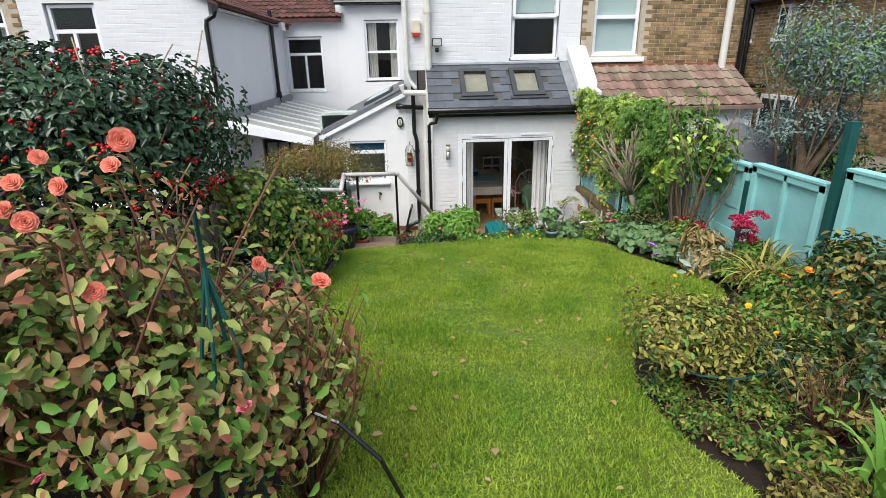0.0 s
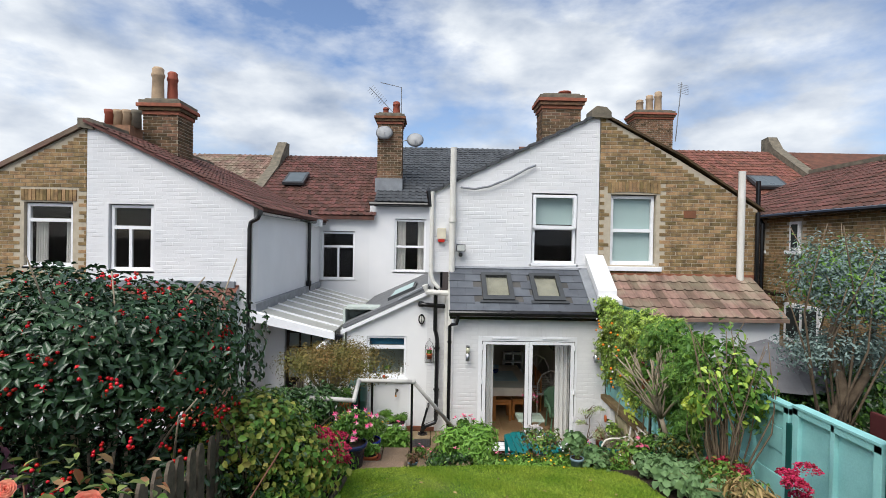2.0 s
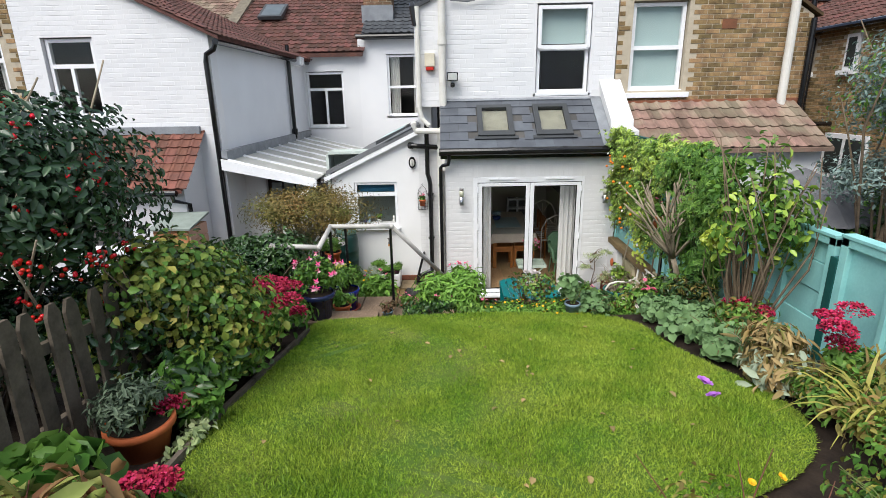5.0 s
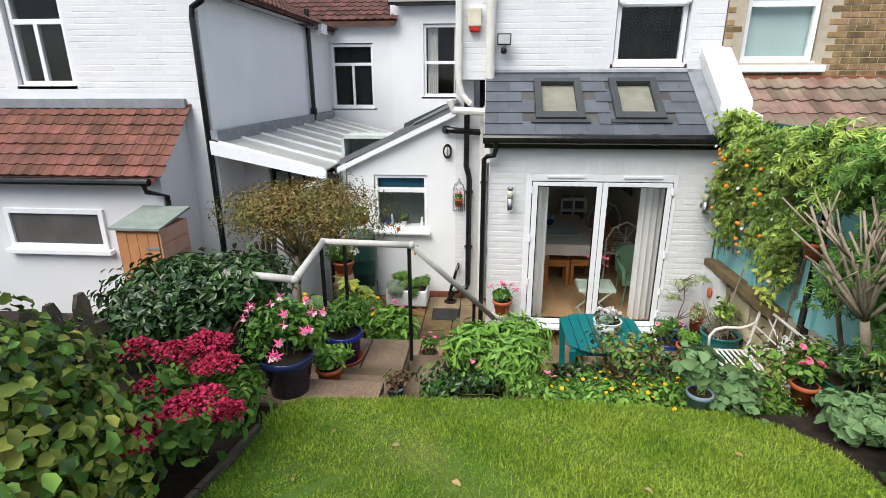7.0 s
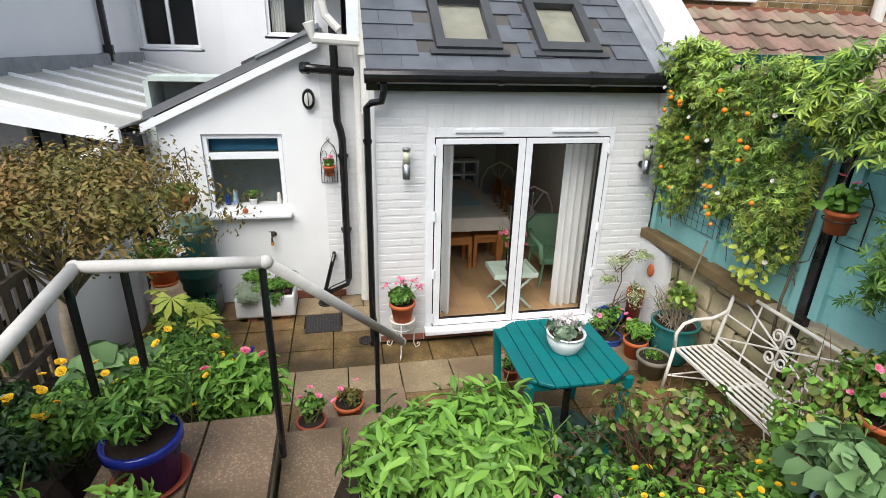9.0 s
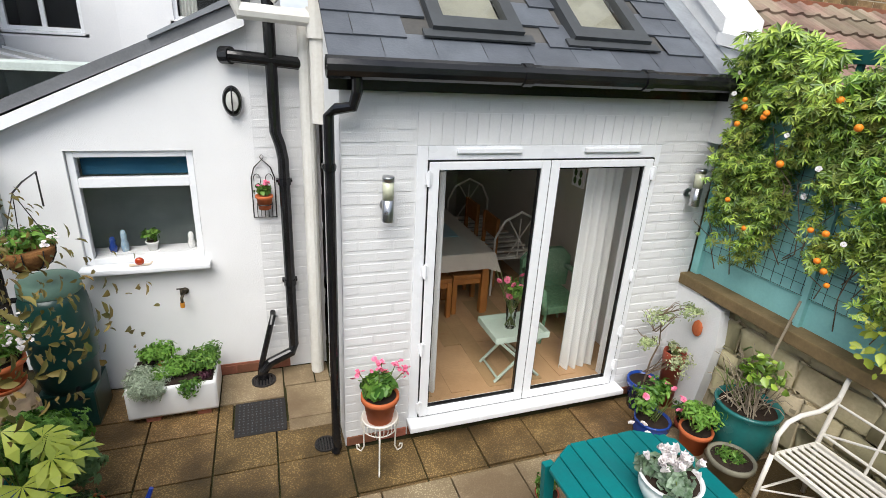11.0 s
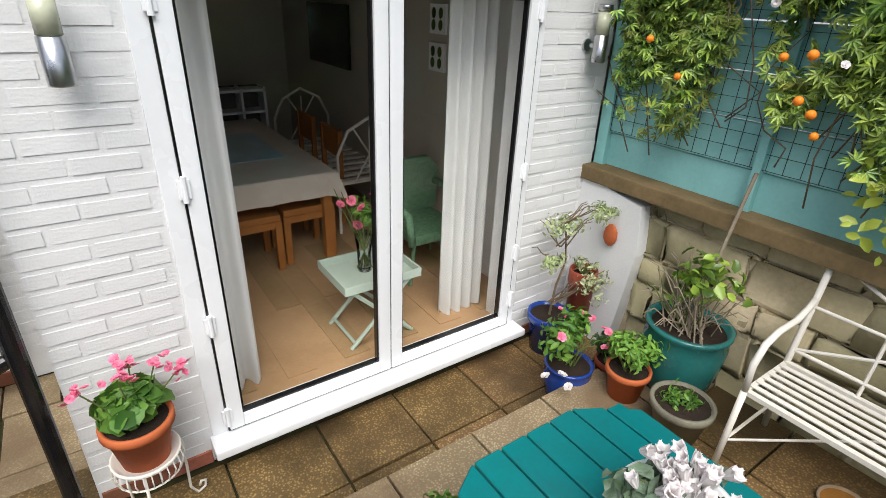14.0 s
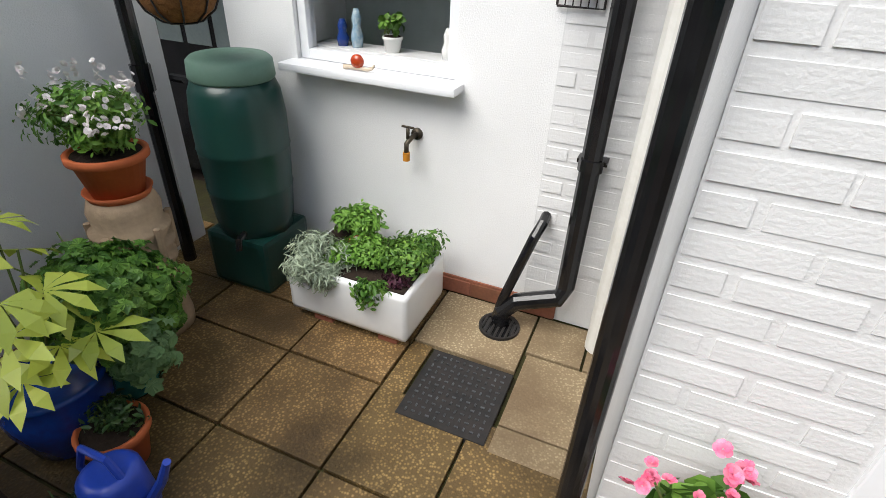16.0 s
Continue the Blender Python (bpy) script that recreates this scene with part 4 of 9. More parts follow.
part("kitchen_sill", bx(-1.27, 10.63, 1.05, -0.385, 10.8, 1.088, bev=0.012), UPVC, w, "deep white outer sill")
part("blind", bx(-1.18, 10.87, 1.755, -0.48, 10.89, 1.91), BLINDBLUE, w, "blue roller blind in the top light")
recess_room("kitchen_inside", -1.235, -0.425, 1.085, 1.95, 11.0, 0.5, mat("kitchen_wall_inside", (0.52, 0.58, 0.54), 0.7))
b = tb([(0.16, 10.5, 3.02), (0.16, 10.5, 2.1), (0.19, 10.5, 2.0), (0.205, 10.5, 1.9), (0.205, 10.5, 0.28), (0.185, 10.48, 0.22), (0.0, 10.46, 0.15), (-0.06, 10.45, 0.08), (-0.06, 10.45, 0.01)], 0.042, 12)
for z in (0.85, 1.7):
    tube(b, [(0.205, 10.5, z), (0.205, 10.5, z + 0.05)], 0.05, 12)
    box(b, 0.145, 10.53, z + 0.012, 0.265, 10.6, z + 0.03)
part("waste_pipe", b, BLACK, kit, "black waste pipe running down into a gully")
part("waste_pipe", tb([(0.05, 10.6, 0.56), (0.05, 10.54, 0.55), (0.03, 10.5, 0.5), (-0.07, 10.46, 0.14), (-0.09, 10.45, 0.02)], 0.024, 10), BLACK, kit)
b = tb([(-0.12, 10.52, 2.62), (0.47, 10.48, 2.58)], 0.045, 12)
tube(b, [(-0.16, 10.56, 2.62), (-0.1, 10.52, 2.62)], 0.06, 12)
part("waste_pipe", b, BLACK, kit)
part("white_soil_pipe", tb([(0.40, 10.48, 0.0), (0.40, 10.48, 2.9)], 0.055, 14), CREAMPIPE, kit, "white-painted soil pipe")
bl = thing("bulkhead_light", "black oval bulkhead light with frosted glass", "lamp", at=(-0.12, 10.72, 2.31))
b = lathe(bmesh.new(), [(0.0, 0.0), (0.062, 0.0), (0.068, 0.02), (0.06, 0.04), (0, 0.045)], 20)
bmesh.ops.transform(b, matrix=Matrix.Rotation(radians(90), 4, "X") @ Matrix.Diagonal((1, 1.6, 1, 1)), verts=b.verts[:])
part("body", b, BLACK, bl)
b = lathe(bmesh.new(), [(0.0, 0.03), (0.045, 0.03), (0.04, 0.06), (0, 0.07)], 20)
bmesh.ops.transform(b, matrix=Matrix.Rotation(radians(90), 4, "X") @ Matrix.Diagonal((1, 1.65, 1, 1)), verts=b.verts[:])
part("diffuser", b, mat("frosted_diffuser", (0.6, 0.6, 0.56), 0.3), bl)
part("guard", tb([(0, -0.05, -0.1), (0, -0.078, 0), (0, -0.05, 0.1)], 0.005), BLACK, bl)

# ---- white neighbour wing with its lean-to and porch ----
nb = thing("neighbour_house", "white-painted neighbouring rear wing with a red tiled roof", "house")


def nb_top(x):
    return 6.1 + (x + 6.72) * (4.55 - 6.1) / (-3.46 + 6.72)


NW = (-6.3, -5.42, 3.22, 4.54)
part("wall", wall_holes(bmesh.new(), -6.72, -3.46, 0, nb_top, [NW], 10.4, 10.65), WHITE_FAR, nb)
bricks(nb, WHITE_FAR, lambda x, z: z < nb_top(x) - 0.05 and not (NW[0] - 0.02 < x < NW[1] + 0.02 and NW[2] - 0.15 < z < NW[3] + 0.02), -6.72, -3.46, 2.9, 6.05, 10.4, 0.002, seed=2)
part("side_wall", bx(-3.71, 10.65, 0, -3.46, 16.3, 4.5), GREYWALL, nb, "grey-white side wall")
part("back_wall", wall_holes(bmesh.new(), -4.2, -1.9, 0.0, lambda x: 4.68, [MW1], 16.3, 16.55), WHITE_FAR, nb)
window_unit("window_4", "white casement window", -3.4, -2.36, 2.7, 4.18, 16.36, (-2.88,), (3.72,), 0.06)
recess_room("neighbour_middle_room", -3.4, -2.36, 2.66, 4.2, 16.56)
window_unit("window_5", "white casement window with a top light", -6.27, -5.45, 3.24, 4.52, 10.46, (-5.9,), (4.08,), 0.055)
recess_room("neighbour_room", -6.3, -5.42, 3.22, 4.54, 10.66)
part("roof", prism(bmesh.new(), [(-6.75, nb_top(-6.75) + 0.0), (-3.25, nb_top(-3.25) + 0.0), (-3.25, nb_top(-3.25) + 0.06), (-6.75, nb_top(-6.75) + 0.06)], "y", 10.3, 17), REDTILE, nb)
sl = Vector((-3.27, 0, 1.55)).normalized()
tiles("roof_tiles", (-3.2, 10.28, nb_top(-3.2) + 0.05), (0, 1, 0), (-3.27, 0, 1.555), 22, 11, REDTILE, nb, 0.3, 0.33)
tiles("roof_tiles", (-5.9, 16.1, 4.68), (1, 0, 0), (0, 4.7, 2.55), 14, 17, REDTILE, nb, 0.3, 0.32)
part("roof_deck", prism(bmesh.new(), [(16.1, 4.66), (21.0, 7.3), (21.0, 7.2), (16.1, 4.56)], "x", -9.0, -1.75), REDTILE, nb)
tiles("roof_tiles", (-9.5, 16.1, 4.68), (1, 0, 0), (0, 4.7, 2.55), 12, 17, BROWNTILE, nb, 0.3, 0.32)
b = prism(bmesh.new(), [(16.2, 4.75), (19.6, 6.7), (20.6, 7.75), (21.0, 7.75), (21.0, 6.9), (16.2, 4.4)], "x", -6.1, -5.75)
part("party_parapet", b, STONECOPE, nb, "weathered stone party parapet")
sk = thing("roof_light", "grey framed roof window in red tiles", "skylight")
m_ = Matrix.Translation((-4.75, 18.35, 6.02)) @ Matrix.Rotation(math.atan2(2.55, 4.7), 4, "X")
part("frame", bx(-0.36, -0.5, 0, 0.36, 0.5, 0.1, m=m_), GREYFRAME, sk)
part("pane", bx(-0.28, -0.4, 0.1, 0.28, 0.4, 0.106, m=m_), ROOFPANE, sk)
b = tb([(-3.3, 10.3, 4.42), (-3.3, 16.2, 4.42)], 0.055)
part("gutter", b, BLACK, nb)
part("downpipe", tb([(-3.32, 10.34, 4.4), (-3.36, 10.34, 4.3), (-3.5, 10.34, 4.22), (-3.52, 10.34, 4.1), (-3.52, 10.34, 0.6)], 0.042, 10), BLACK, nb)
b = tb([(-3.38, 14.65, 4.75), (-3.38, 14.65, 2.5)], 0.05, 10)
tube(b, [(-3.38, 14.65, 2.6), (-3.38, 14.65, 2.75)], 0.075, 10)
part("vent_pipe", b, BLACK, nb)
part("gutter_head", bx(-3.4, 14.95, 4.3, -3.15, 15.3, 4.5, bev=0.02), UPVC, nb)
b = prism(bmesh.new(), [(-6.88, 6.02), (-6.58, 5.98), (-6.58, 6.1), (-6.66, 6.2), (-6.88, 6.2)], "y", 10.34, 10.7)
prism(b, [(-6.9, 6.0), (-6.62, 6.0), (-6.62, 6.2), (-6.9, 6.2)], "y", 10.7, 16.0)
part("coping", b, STONECOPE, nb, "weathered stone party wall coping")
# lean-to with orange tiles
LT = (-7.6, -3.84)
part("lean_wall", prism(bmesh.new(), [(9.6, 0), (10.4, 0), (10.4, 2.86), (9.6, 2.12)], "x", -4.0, -3.86), WHITE_FAR, nb)
part("lean_wall", bx(-7.6, 9.6, 0, -4.0, 9.75, 2.1), WHITE_FAR, nb)
tiles("roof_tiles", (-7.6, 9.47, 2.08), (1, 0, 0), (0, 0.93, 0.85), 13, 6, ORANGETILE, nb, 0.29, 0.225)
part("roof", prism(bmesh.new(), [(9.47, 2.02), (10.4, 2.87), (10.4, 2.93), (9.47, 2.08)], "x", -7.6, -3.84), ORANGETILE, nb)
part("flashing", bx(-7.6, 10.33, 2.92, -3.8, 10.4, 3.05, bev=0.01), LEAD, nb)
part("gutter", tb([(-7.6, 9.42, 2.03), (-3.9, 9.42, 2.03)], 0.05, 10), BLACK, nb)
part("downpipe", tb([(-3.98, 9.42, 2.0), (-3.97, 9.44, 1.9), (-3.8, 9.6, 1.82), (-3.8, 9.62, 0.0)], 0.035, 10), BLACK, nb)
window_unit("window_6", "white lean-to window", -6.2, -4.75, 1.05, 1.62, 9.56, (), (), 0.07)
# no room here: a dark sheet behind the glass has the interior shade as colour
part("lean_window_dark", bx(-6.15, 9.59, 1.1, -4.8, 9.598, 1.57), DARKROOM, nb)
part("wall_spot", tb([(-4.1, 10.4, 1.85), (-4.1, 10.28, 1.83), (-4.12, 10.2, 1.78)], 0.045, 10), BLACK, nb)
# porch roof of polycarbonate between the two wings
po = thing("porch_canopy", "translucent lean-to canopy with white glazing bars", "canopy")
PA, PB = (-3.46, 2.45), (-1.86, 2.05)


def porch_z(x):
    return PA[1] + (x - PA[0]) * (PB[1] - PA[1]) / (PB[0] - PA[0])


part("roof_sheet", prism(bmesh.new(), [(PA[0], PA[1]), (PB[0], PB[1]), (PB[0], PB[1] + 0.02), (PA[0], PA[1] + 0.02)], "y", 10.3, 16.2), POLY, po)
for i in range(9):
    y = 10.3 + i * 0.72
    part("glazing_bar", prism(bmesh.new(), [(PA[0], PA[1] + 0.02), (PB[0], PB[1] + 0.02), (PB[0], PB[1] + 0.05), (PA[0], PA[1] + 0.05)], "y", y, y + 0.06), UPVC, po)
part("fascia", prism(bmesh.new(), [(PA[0], PA[1] - 0.16), (PB[0] + 0.05, PB[1] - 0.1), (PB[0] + 0.05, PB[1] + 0.03), (PA[0], PA[1] + 0.03)], "y", 10.24, 10.3), UPVC, po)
part("flashing", bx(-3.46, 10.3, 2.44, -3.36, 16.2, 2.62), LEAD, po)
b = wall_holes(bmesh.new(), -3.46, -1.64, 0.0, lambda x: min(porch_z(x), 2.45) - 0.03, [(-3.05, -1.95, 0.0, 1.98)], 11.2, 11.35)
part("back_wall", b, WHITE_FAR, po)
pd = thing("door_2", "black glazed panel door under the canopy", "door")
pd["kind"] = "structure"
part("door_leaf", bx(-3.02, 11.24, 0.05, -1.98, 11.3, 1.96), BLACK, pd)
for i in range(4):
    for j in range(3):
        part("pane", bx(-2.95 + i * 0.24, 11.235, 0.95 + j * 0.33, -2.75 + i * 0.24, 11.239, 1.24 + j * 0.33), mat("dull_pane", (0.2, 0.24, 0.24), 0.1), pd)


# ---- brick neighbours ----
bn = thing("brick_house", "yellow stock brick rear wing with a mossy tiled lean-to", "house")


def bn_top(x):
    t = (x - 3.44) / 3.23
    return 6.5 - 1.62 * t - 0.22 * t * t


BW = (3.67, 4.6, 3.5, 4.93)
part("wall", wall_holes(bmesh.new(), 3.44, 6.67, 0.0, bn_top, [BW], 10.5, 10.72, (5.0, 5.6, 6.1)), MORTAR, bn)
bricks(bn, BRICK, lambda x, z: z < bn_top(x) - 0.015 and not (BW[0] - 0.04 < x < BW[1] + 0.04 and BW[2] - 0.1 < z < BW[3] + 0.22), 3.44, 6.67, 2.5, 6.5, 10.5, 0.007, seed=4)
for i in range(15):
    x = 3.6 + i * 0.072
    part("arch_brick", bx(x, 10.485, 4.95 + 0.03 * math.sin(i / 14 * math.pi), x + 0.063, 10.6, 5.16 + 0.03 * math.sin(i / 14 * math.pi), bev=0.004), BRICK, bn)
part("side_wall", bx(6.45, 10.72, 0, 6.67, 16.3, 4.6), BRICK, bn)
part("roof", prism(bmesh.new(), [(3.5, 6.49), (5.1, 5.69), (6.78, 4.63), (6.78, 4.68), (5.1, 5.74), (3.5, 6.54)], "y", 10.44, 16.5), SOOTBRICK, bn)
part("air_brick", bx(5.16, 10.48, 4.47, 5.4, 10.5, 4.62, bev=0.004), REDBRICK, bn, "red terracotta air brick")
w = window_unit("window_7", "white sash window with a pale blind drawn", 3.69, 4.58, 3.52, 4.91, 10.58, (), (4.2,), 0.06, pane=GLASS)
part("blind", bx(3.7, 10.68, 3.53, 4.57, 10.69, 4.9), FROST, w, "pale green-grey blind")
part("stone_sill", bx(3.6, 10.42, 3.38, 4.7, 10.6, 3.47, bev=0.012), UPVC, w)
tiles("roof_tiles", (3.52, 9.32, 2.6), (1, 0, 0), (0, 1.2, 0.72), 10, 4, BROWNTILE, bn, 0.3, 0.34)
part("lean_roof", prism(bmesh.new(), [(9.3, 2.54), (10.5, 3.26), (10.5, 3.32), (9.3, 2.6)], "x", 3.5, 6.55), BROWNTILE, bn)
part("lean_wall", bx(3.5, 9.5, 0, 6.5, 9.65, 2.6), WHITE_FAR, bn)
part("red_flashing", bx(3.55, 10.44, 3.24, 6.6, 10.5, 3.34, bev=0.01), REDBRICK, bn)
part("flue_pipe", tb([(6.27, 10.38, 3.1), (6.27, 10.38, 5.42)], 0.068, 14), CREAMPIPE, bn, "tall pale vent pipe")
part("rain_pipe", tb([(6.62, 10.4, 4.6), (6.62, 10.4, 2.4)], 0.045, 10), BLACK, bn)
al = thing("alarm_box", "orange and cream alarm box on the brick wall", "alarm")
part("cover", bx(6.36, 10.4, 3.0, 6.62, 10.5, 3.22, bev=0.03), mat("orange_plastic", (0.6, 0.36, 0.12), 0.4), al)
part("label", bx(6.43, 10.394, 3.07, 6.56, 10.4, 3.14), UPVC, al)
# far-left brick wall
fb = thing("brick_house", "yellow stock brick rear wing beside the white one", "house")
part("wall", wall_holes(bmesh.new(), -14, -6.74, 0, lambda x: 6.05 + (x + 6.74) * 0.52, [(-7.95, -7.0, 3.28, 4.55)], 10.42, 10.65), MORTAR, fb)
bricks(fb, BRICK, lambda x, z: z < 6.0 + (x + 6.74) * 0.52 and not (-8.0 < x < -6.96 and 3.2 < z < 4.85), -14, -6.74, 1.2, 6.05, 10.42, 0.007, seed=9)
for i in range(15):
    part("arch_brick", bx(-8.0 + i * 0.072, 10.4, 4.58, -8.0 + i * 0.072 + 0.063, 10.5, 4.8, bev=0.004), BRICK, fb)
part("roof", prism(bmesh.new(), [(-6.74, 6.06), (-14, 2.28), (-14, 2.38), (-6.74, 6.16)], "y", 10.36, 16), BROWNTILE, fb)
window_unit("window_8", "white sash window with drawn-back curtains", -7.93, -7.02, 3.3, 4.53, 10.48, (), (4.2,), 0.06)
recess_room("far_room", -7.95, -7.0, 3.28, 4.55, 10.66)
for a in (-7.85, -7.25):
    tagged(drape(a, a + 0.25, 3.34, 4.2, 10.6, label="white curtain drawn aside behind a window"), category="curtain")

# right-hand wing, seen along its side
rw = thing("brick_house", "brown brick side wing with a red tiled roof and black pipes", "house")
part("side_wall", bx(9.0, 8.0, 0, 9.25, 16.3, 4.75), MORTAR, rw)
RWW = [(13.82, 14.2, 3.85, 4.56), (12.44, 12.8, 3.85, 4.56)]
bricks(rw, BRICK, lambda y, z: not any(a - 0.05 < y < b + 0.05 and c - 0.1 < z < d + 0.05 for a, b, c, d in RWW), 8.0, 16.3, 1.6, 4.7, 9.0, 0.008, seed=12, axis="x")
for a, b_, c, d in RWW:
    wn_ = thing("side_window", "small white window in a brick side wall", "window", "side wing windows")
    part("frame", bx(8.95, a, c, 9.0, b_, d, bev=0.006), UPVC, wn_)
    part("pane", bx(8.94, a + 0.07, c + 0.07, 8.949, b_ - 0.07, d - 0.07), mat("dark_pane", (0.04, 0.05, 0.05), 0.08), wn_)
    part("sill", bx(8.88, a - 0.08, c - 0.1, 9.0, b_ + 0.08, c - 0.005, bev=0.01), UPVC, wn_)
part("back_wall", bx(6.67, 16.3, 0, 9.0, 16.5, 4.7), BRICK, rw)
tiles("roof_tiles", (8.85, 8.0, 4.75), (0, 1, 0), (3.2, 0, 1.5), 28, 11, REDTILE, rw, 0.3, 0.33)
part("roof", prism(bmesh.new(), [(8.85, 4.7), (12.2, 6.27), (12.2, 6.33), (8.85, 4.77)], "y", 8.0, 16.5), REDTILE, rw)
b = prism(bmesh.new(), [(8.0, 6.3), (16.4, 6.3), (16.4, 6.42), (8.0, 6.42)], "x", 12.05, 12.3)
part("parapet", b, STONECOPE, rw, "weathered parapet coping")
part("gutter", tb([(8.8, 8.0, 4.72), (8.8, 16.0, 4.72)], 0.06), BLACK, rw)
b = tb([(8.85, 13.9, 5.7), (8.85, 13.9, 4.7), (8.88, 13.75, 4.55), (8.88, 13.75, 1.5)], 0.06, 10)
tube(b, [(8.88, 13.75, 2.75), (8.85, 13.2, 2.72), (8.85, 12.7, 2.75)], 0.05, 8), tube(b, [(8.88, 13.75, 2.2), (8.88, 13.75, 2.4)], 0.085, 10)
part("soil_pipe", b, BLACK, rw)
part("ground_window", bx(8.93, 11.7, 1.6, 9.0, 12.9, 2.55, bev=0.01), UPVC, rw)
part("ground_window_pane", bx(8.92, 11.8, 1.7, 8.929, 12.25, 2.45), MATS["dark_pane"], rw)
part("ground_window_pane", bx(8.92, 12.35, 1.7, 8.929, 12.8, 2.45), MATS["dark_pane"], rw)
tiles("roof_tiles", (5.6, 16.1, 4.75), (1, 0, 0), (0, 4.9, 3.1), 30, 18, ORANGETILE, rw, 0.3, 0.325)
part("roof_deck", prism(bmesh.new(), [(16.1, 4.72), (21.0, 7.85), (21.0, 7.75), (16.1, 4.6)], "x", 3.5, 30), ORANGETILE, rw)
b = prism(bmesh.new(), [(16.5, 5.2), (20.6, 7.9), (21.0, 8.45), (21.4, 8.4), (21.4, 7.5), (16.5, 4.8)], "x", 13.7, 14.1)
part("party_parapet", b, STONECOPE, rw)
sk = thing("roof_light", "grey framed roof window in orange tiles", "skylight")
m_ = Matrix.Translation((11.9, 18.2, 6.2)) @ Matrix.Rotation(math.atan2(3.1, 4.9), 4, "X")
part("frame", bx(-0.55, -0.45, 0, 0.55, 0.45, 0.1, m=m_), GREYFRAME, sk)
part("pane", bx(-0.45, -0.36, 0.1, 0.45, 0.36, 0.106, m=m_), ROOFPANE, sk)


def chimney(x0, y0, x1, y1, z0, z1, pots, label, mat_=SOOTBRICK):
    """A brick stack with stepped head courses and clay pots."""
    c = thing("chimney", label, "chimney")
    part("stack", bx(x0 + 0.01, y0 + 0.01, z0, x1 - 0.01, y1 - 0.01, z1), MORTAR, c)
    bricks(c, mat_, lambda x, z: True, x0, x1, z0, z1 - 0.3, y0 + 0.01, 0.01, seed=21)
    bricks(c, mat_, lambda x, z: True, y0, y1, z0, z1 - 0.3, x1 - 0.01, 0.01, seed=22, axis="x", flip=-1)
    bricks(c, mat_, lambda x, z: True, y0, y1, z0, z1 - 0.3, x0 + 0.01, 0.01, seed=23, axis="x")
    for k, (g, m_) in enumerate(((0.03, REDBRICK), (0.07, mat_), (0.11, REDBRICK), (0.07, STONECOPE))):
        part("head_course", bx(x0 - g, y0 - g, z1 - 0.32 + k * 0.085, x1 + g, y1 + g, z1 - 0.24 + k * 0.085, bev=0.012), m_, c)
    part("flaunching", bx(x0 + 0.02, y0 + 0.02, z1, x1 - 0.02, y1 - 0.02, z1 + 0.07, bev=0.03), STONECOPE, c)
    for px_, py_, r, h, m_ in pots:
        prof = [(r * 1.1, 0), (r, 0.05), (r * 0.9, h * 0.7), (r * 1.05, h * 0.74), (r * 1.05, h * 0.8), (r * 0.9, h * 0.84), (r * 0.95, h * 0.95), (r * 0.7, h), (r * 0.55, h * 0.98)]
        part("chimney_pot", lathe(bmesh.new(), prof, 18, (px_, py_, z1 + 0.04)), m_, c, smooth=True)
    return c


REDPOT = mat("red_clay_pot", (0.30, 0.08, 0.05), 0.7)
chimney(-6.66, 12.2, -5.85, 12.95, 5.4, 7.05, [(-6.48, 12.5, 0.14, 0.82, CHIMSTONE), (-6.24, 12.7, 0.12, 0.78, REDPOT)], "brown brick chimney stack with tall clay pots")
pw = thing("chimney", "low brick chimney stack with four short clay pots", "chimney")
part("stack", bx(-7.35, 11.6, 5.7, -6.6, 12.1, 6.35), SOOTBRICK, pw)
for i, m_ in enumerate((REDPOT, CHIMSTONE, CHIMSTONE, STONECOPE)):
    part("chimney_pot", lathe(bmesh.new(), [(0.105, 0), (0.095, 0.3), (0.11, 0.33), (0.11, 0.4), (0.07, 0.4)], 16, (-7.2 + i * 0.2, 11.85, 6.33)), m_, pw, smooth=True)
mc = chimney(-1.78, 17.0, -0.98, 17.7, 5.0, 8.05, [(-1.55, 17.3, 0.1, 0.25, REDPOT), (-1.2, 17.3, 0.12, 0.45, REDPOT)], "brown brick chimney stack with aerials and dishes")
part("flashing", bx(-1.82, 16.85, 5.5, -0.94, 17.0, 5.95), LEAD, mc)
for x, y, z in ((-1.55, 16.85, 7.45), (-0.55, 16.95, 7.25)):
    ds = thing("satellite_dish", "pale grey satellite dish on a chimney", "satellite dish", "satellite dishes")
    b = lathe(bmesh.new(), [(0.0, 0.05), (0.12, 0.035), (0.22, 0.0), (0.27, -0.05), (0.275, -0.05), (0.22, 0.01), (0.12, 0.05), (0, 0.065)], 24)
    bmesh.ops.transform(b, matrix=Matrix.Translation((x, y, z)) @ Matrix.Rotation(radians(65), 4, "X"), verts=b.verts[:])
    part("dish", b, mat("grey_dish_paint", (0.35, 0.36, 0.37), 0.5), ds, smooth=True)
    part("arm", tb([(x, y, z), (x + 0.02, y - 0.3, z - 0.15)], 0.012, 6), LEAD, ds)
    part("bracket", tb([(x, y, z), (-1.3, 17.1, z - 0.1)], 0.018, 6), LEAD, ds)
ae = thing("tv_aerial", "grey tv aerial on a pole", "aerial")
b = tb([(-1.05, 17.4, 8.0), (-1.05, 17.4, 9.05), (-1.75, 17.4, 9.2)], 0.015, 6)
tube(b, [(-1.3, 17.4, 8.2), (-2.1, 17.3, 9.0)], 0.012, 5)
for i in range(9):
    q = Vector((-1.3, 17.4, 8.2)).lerp(Vector((-2.1, 17.3, 9.0)), 0.4 + i * 0.07)
    tube(b, [q + Vector((-0.1, 0, -0.1)), q + Vector((0.1, 0, 0.1))], 0.006, 4)
part("aerial", b, LEAD, ae)
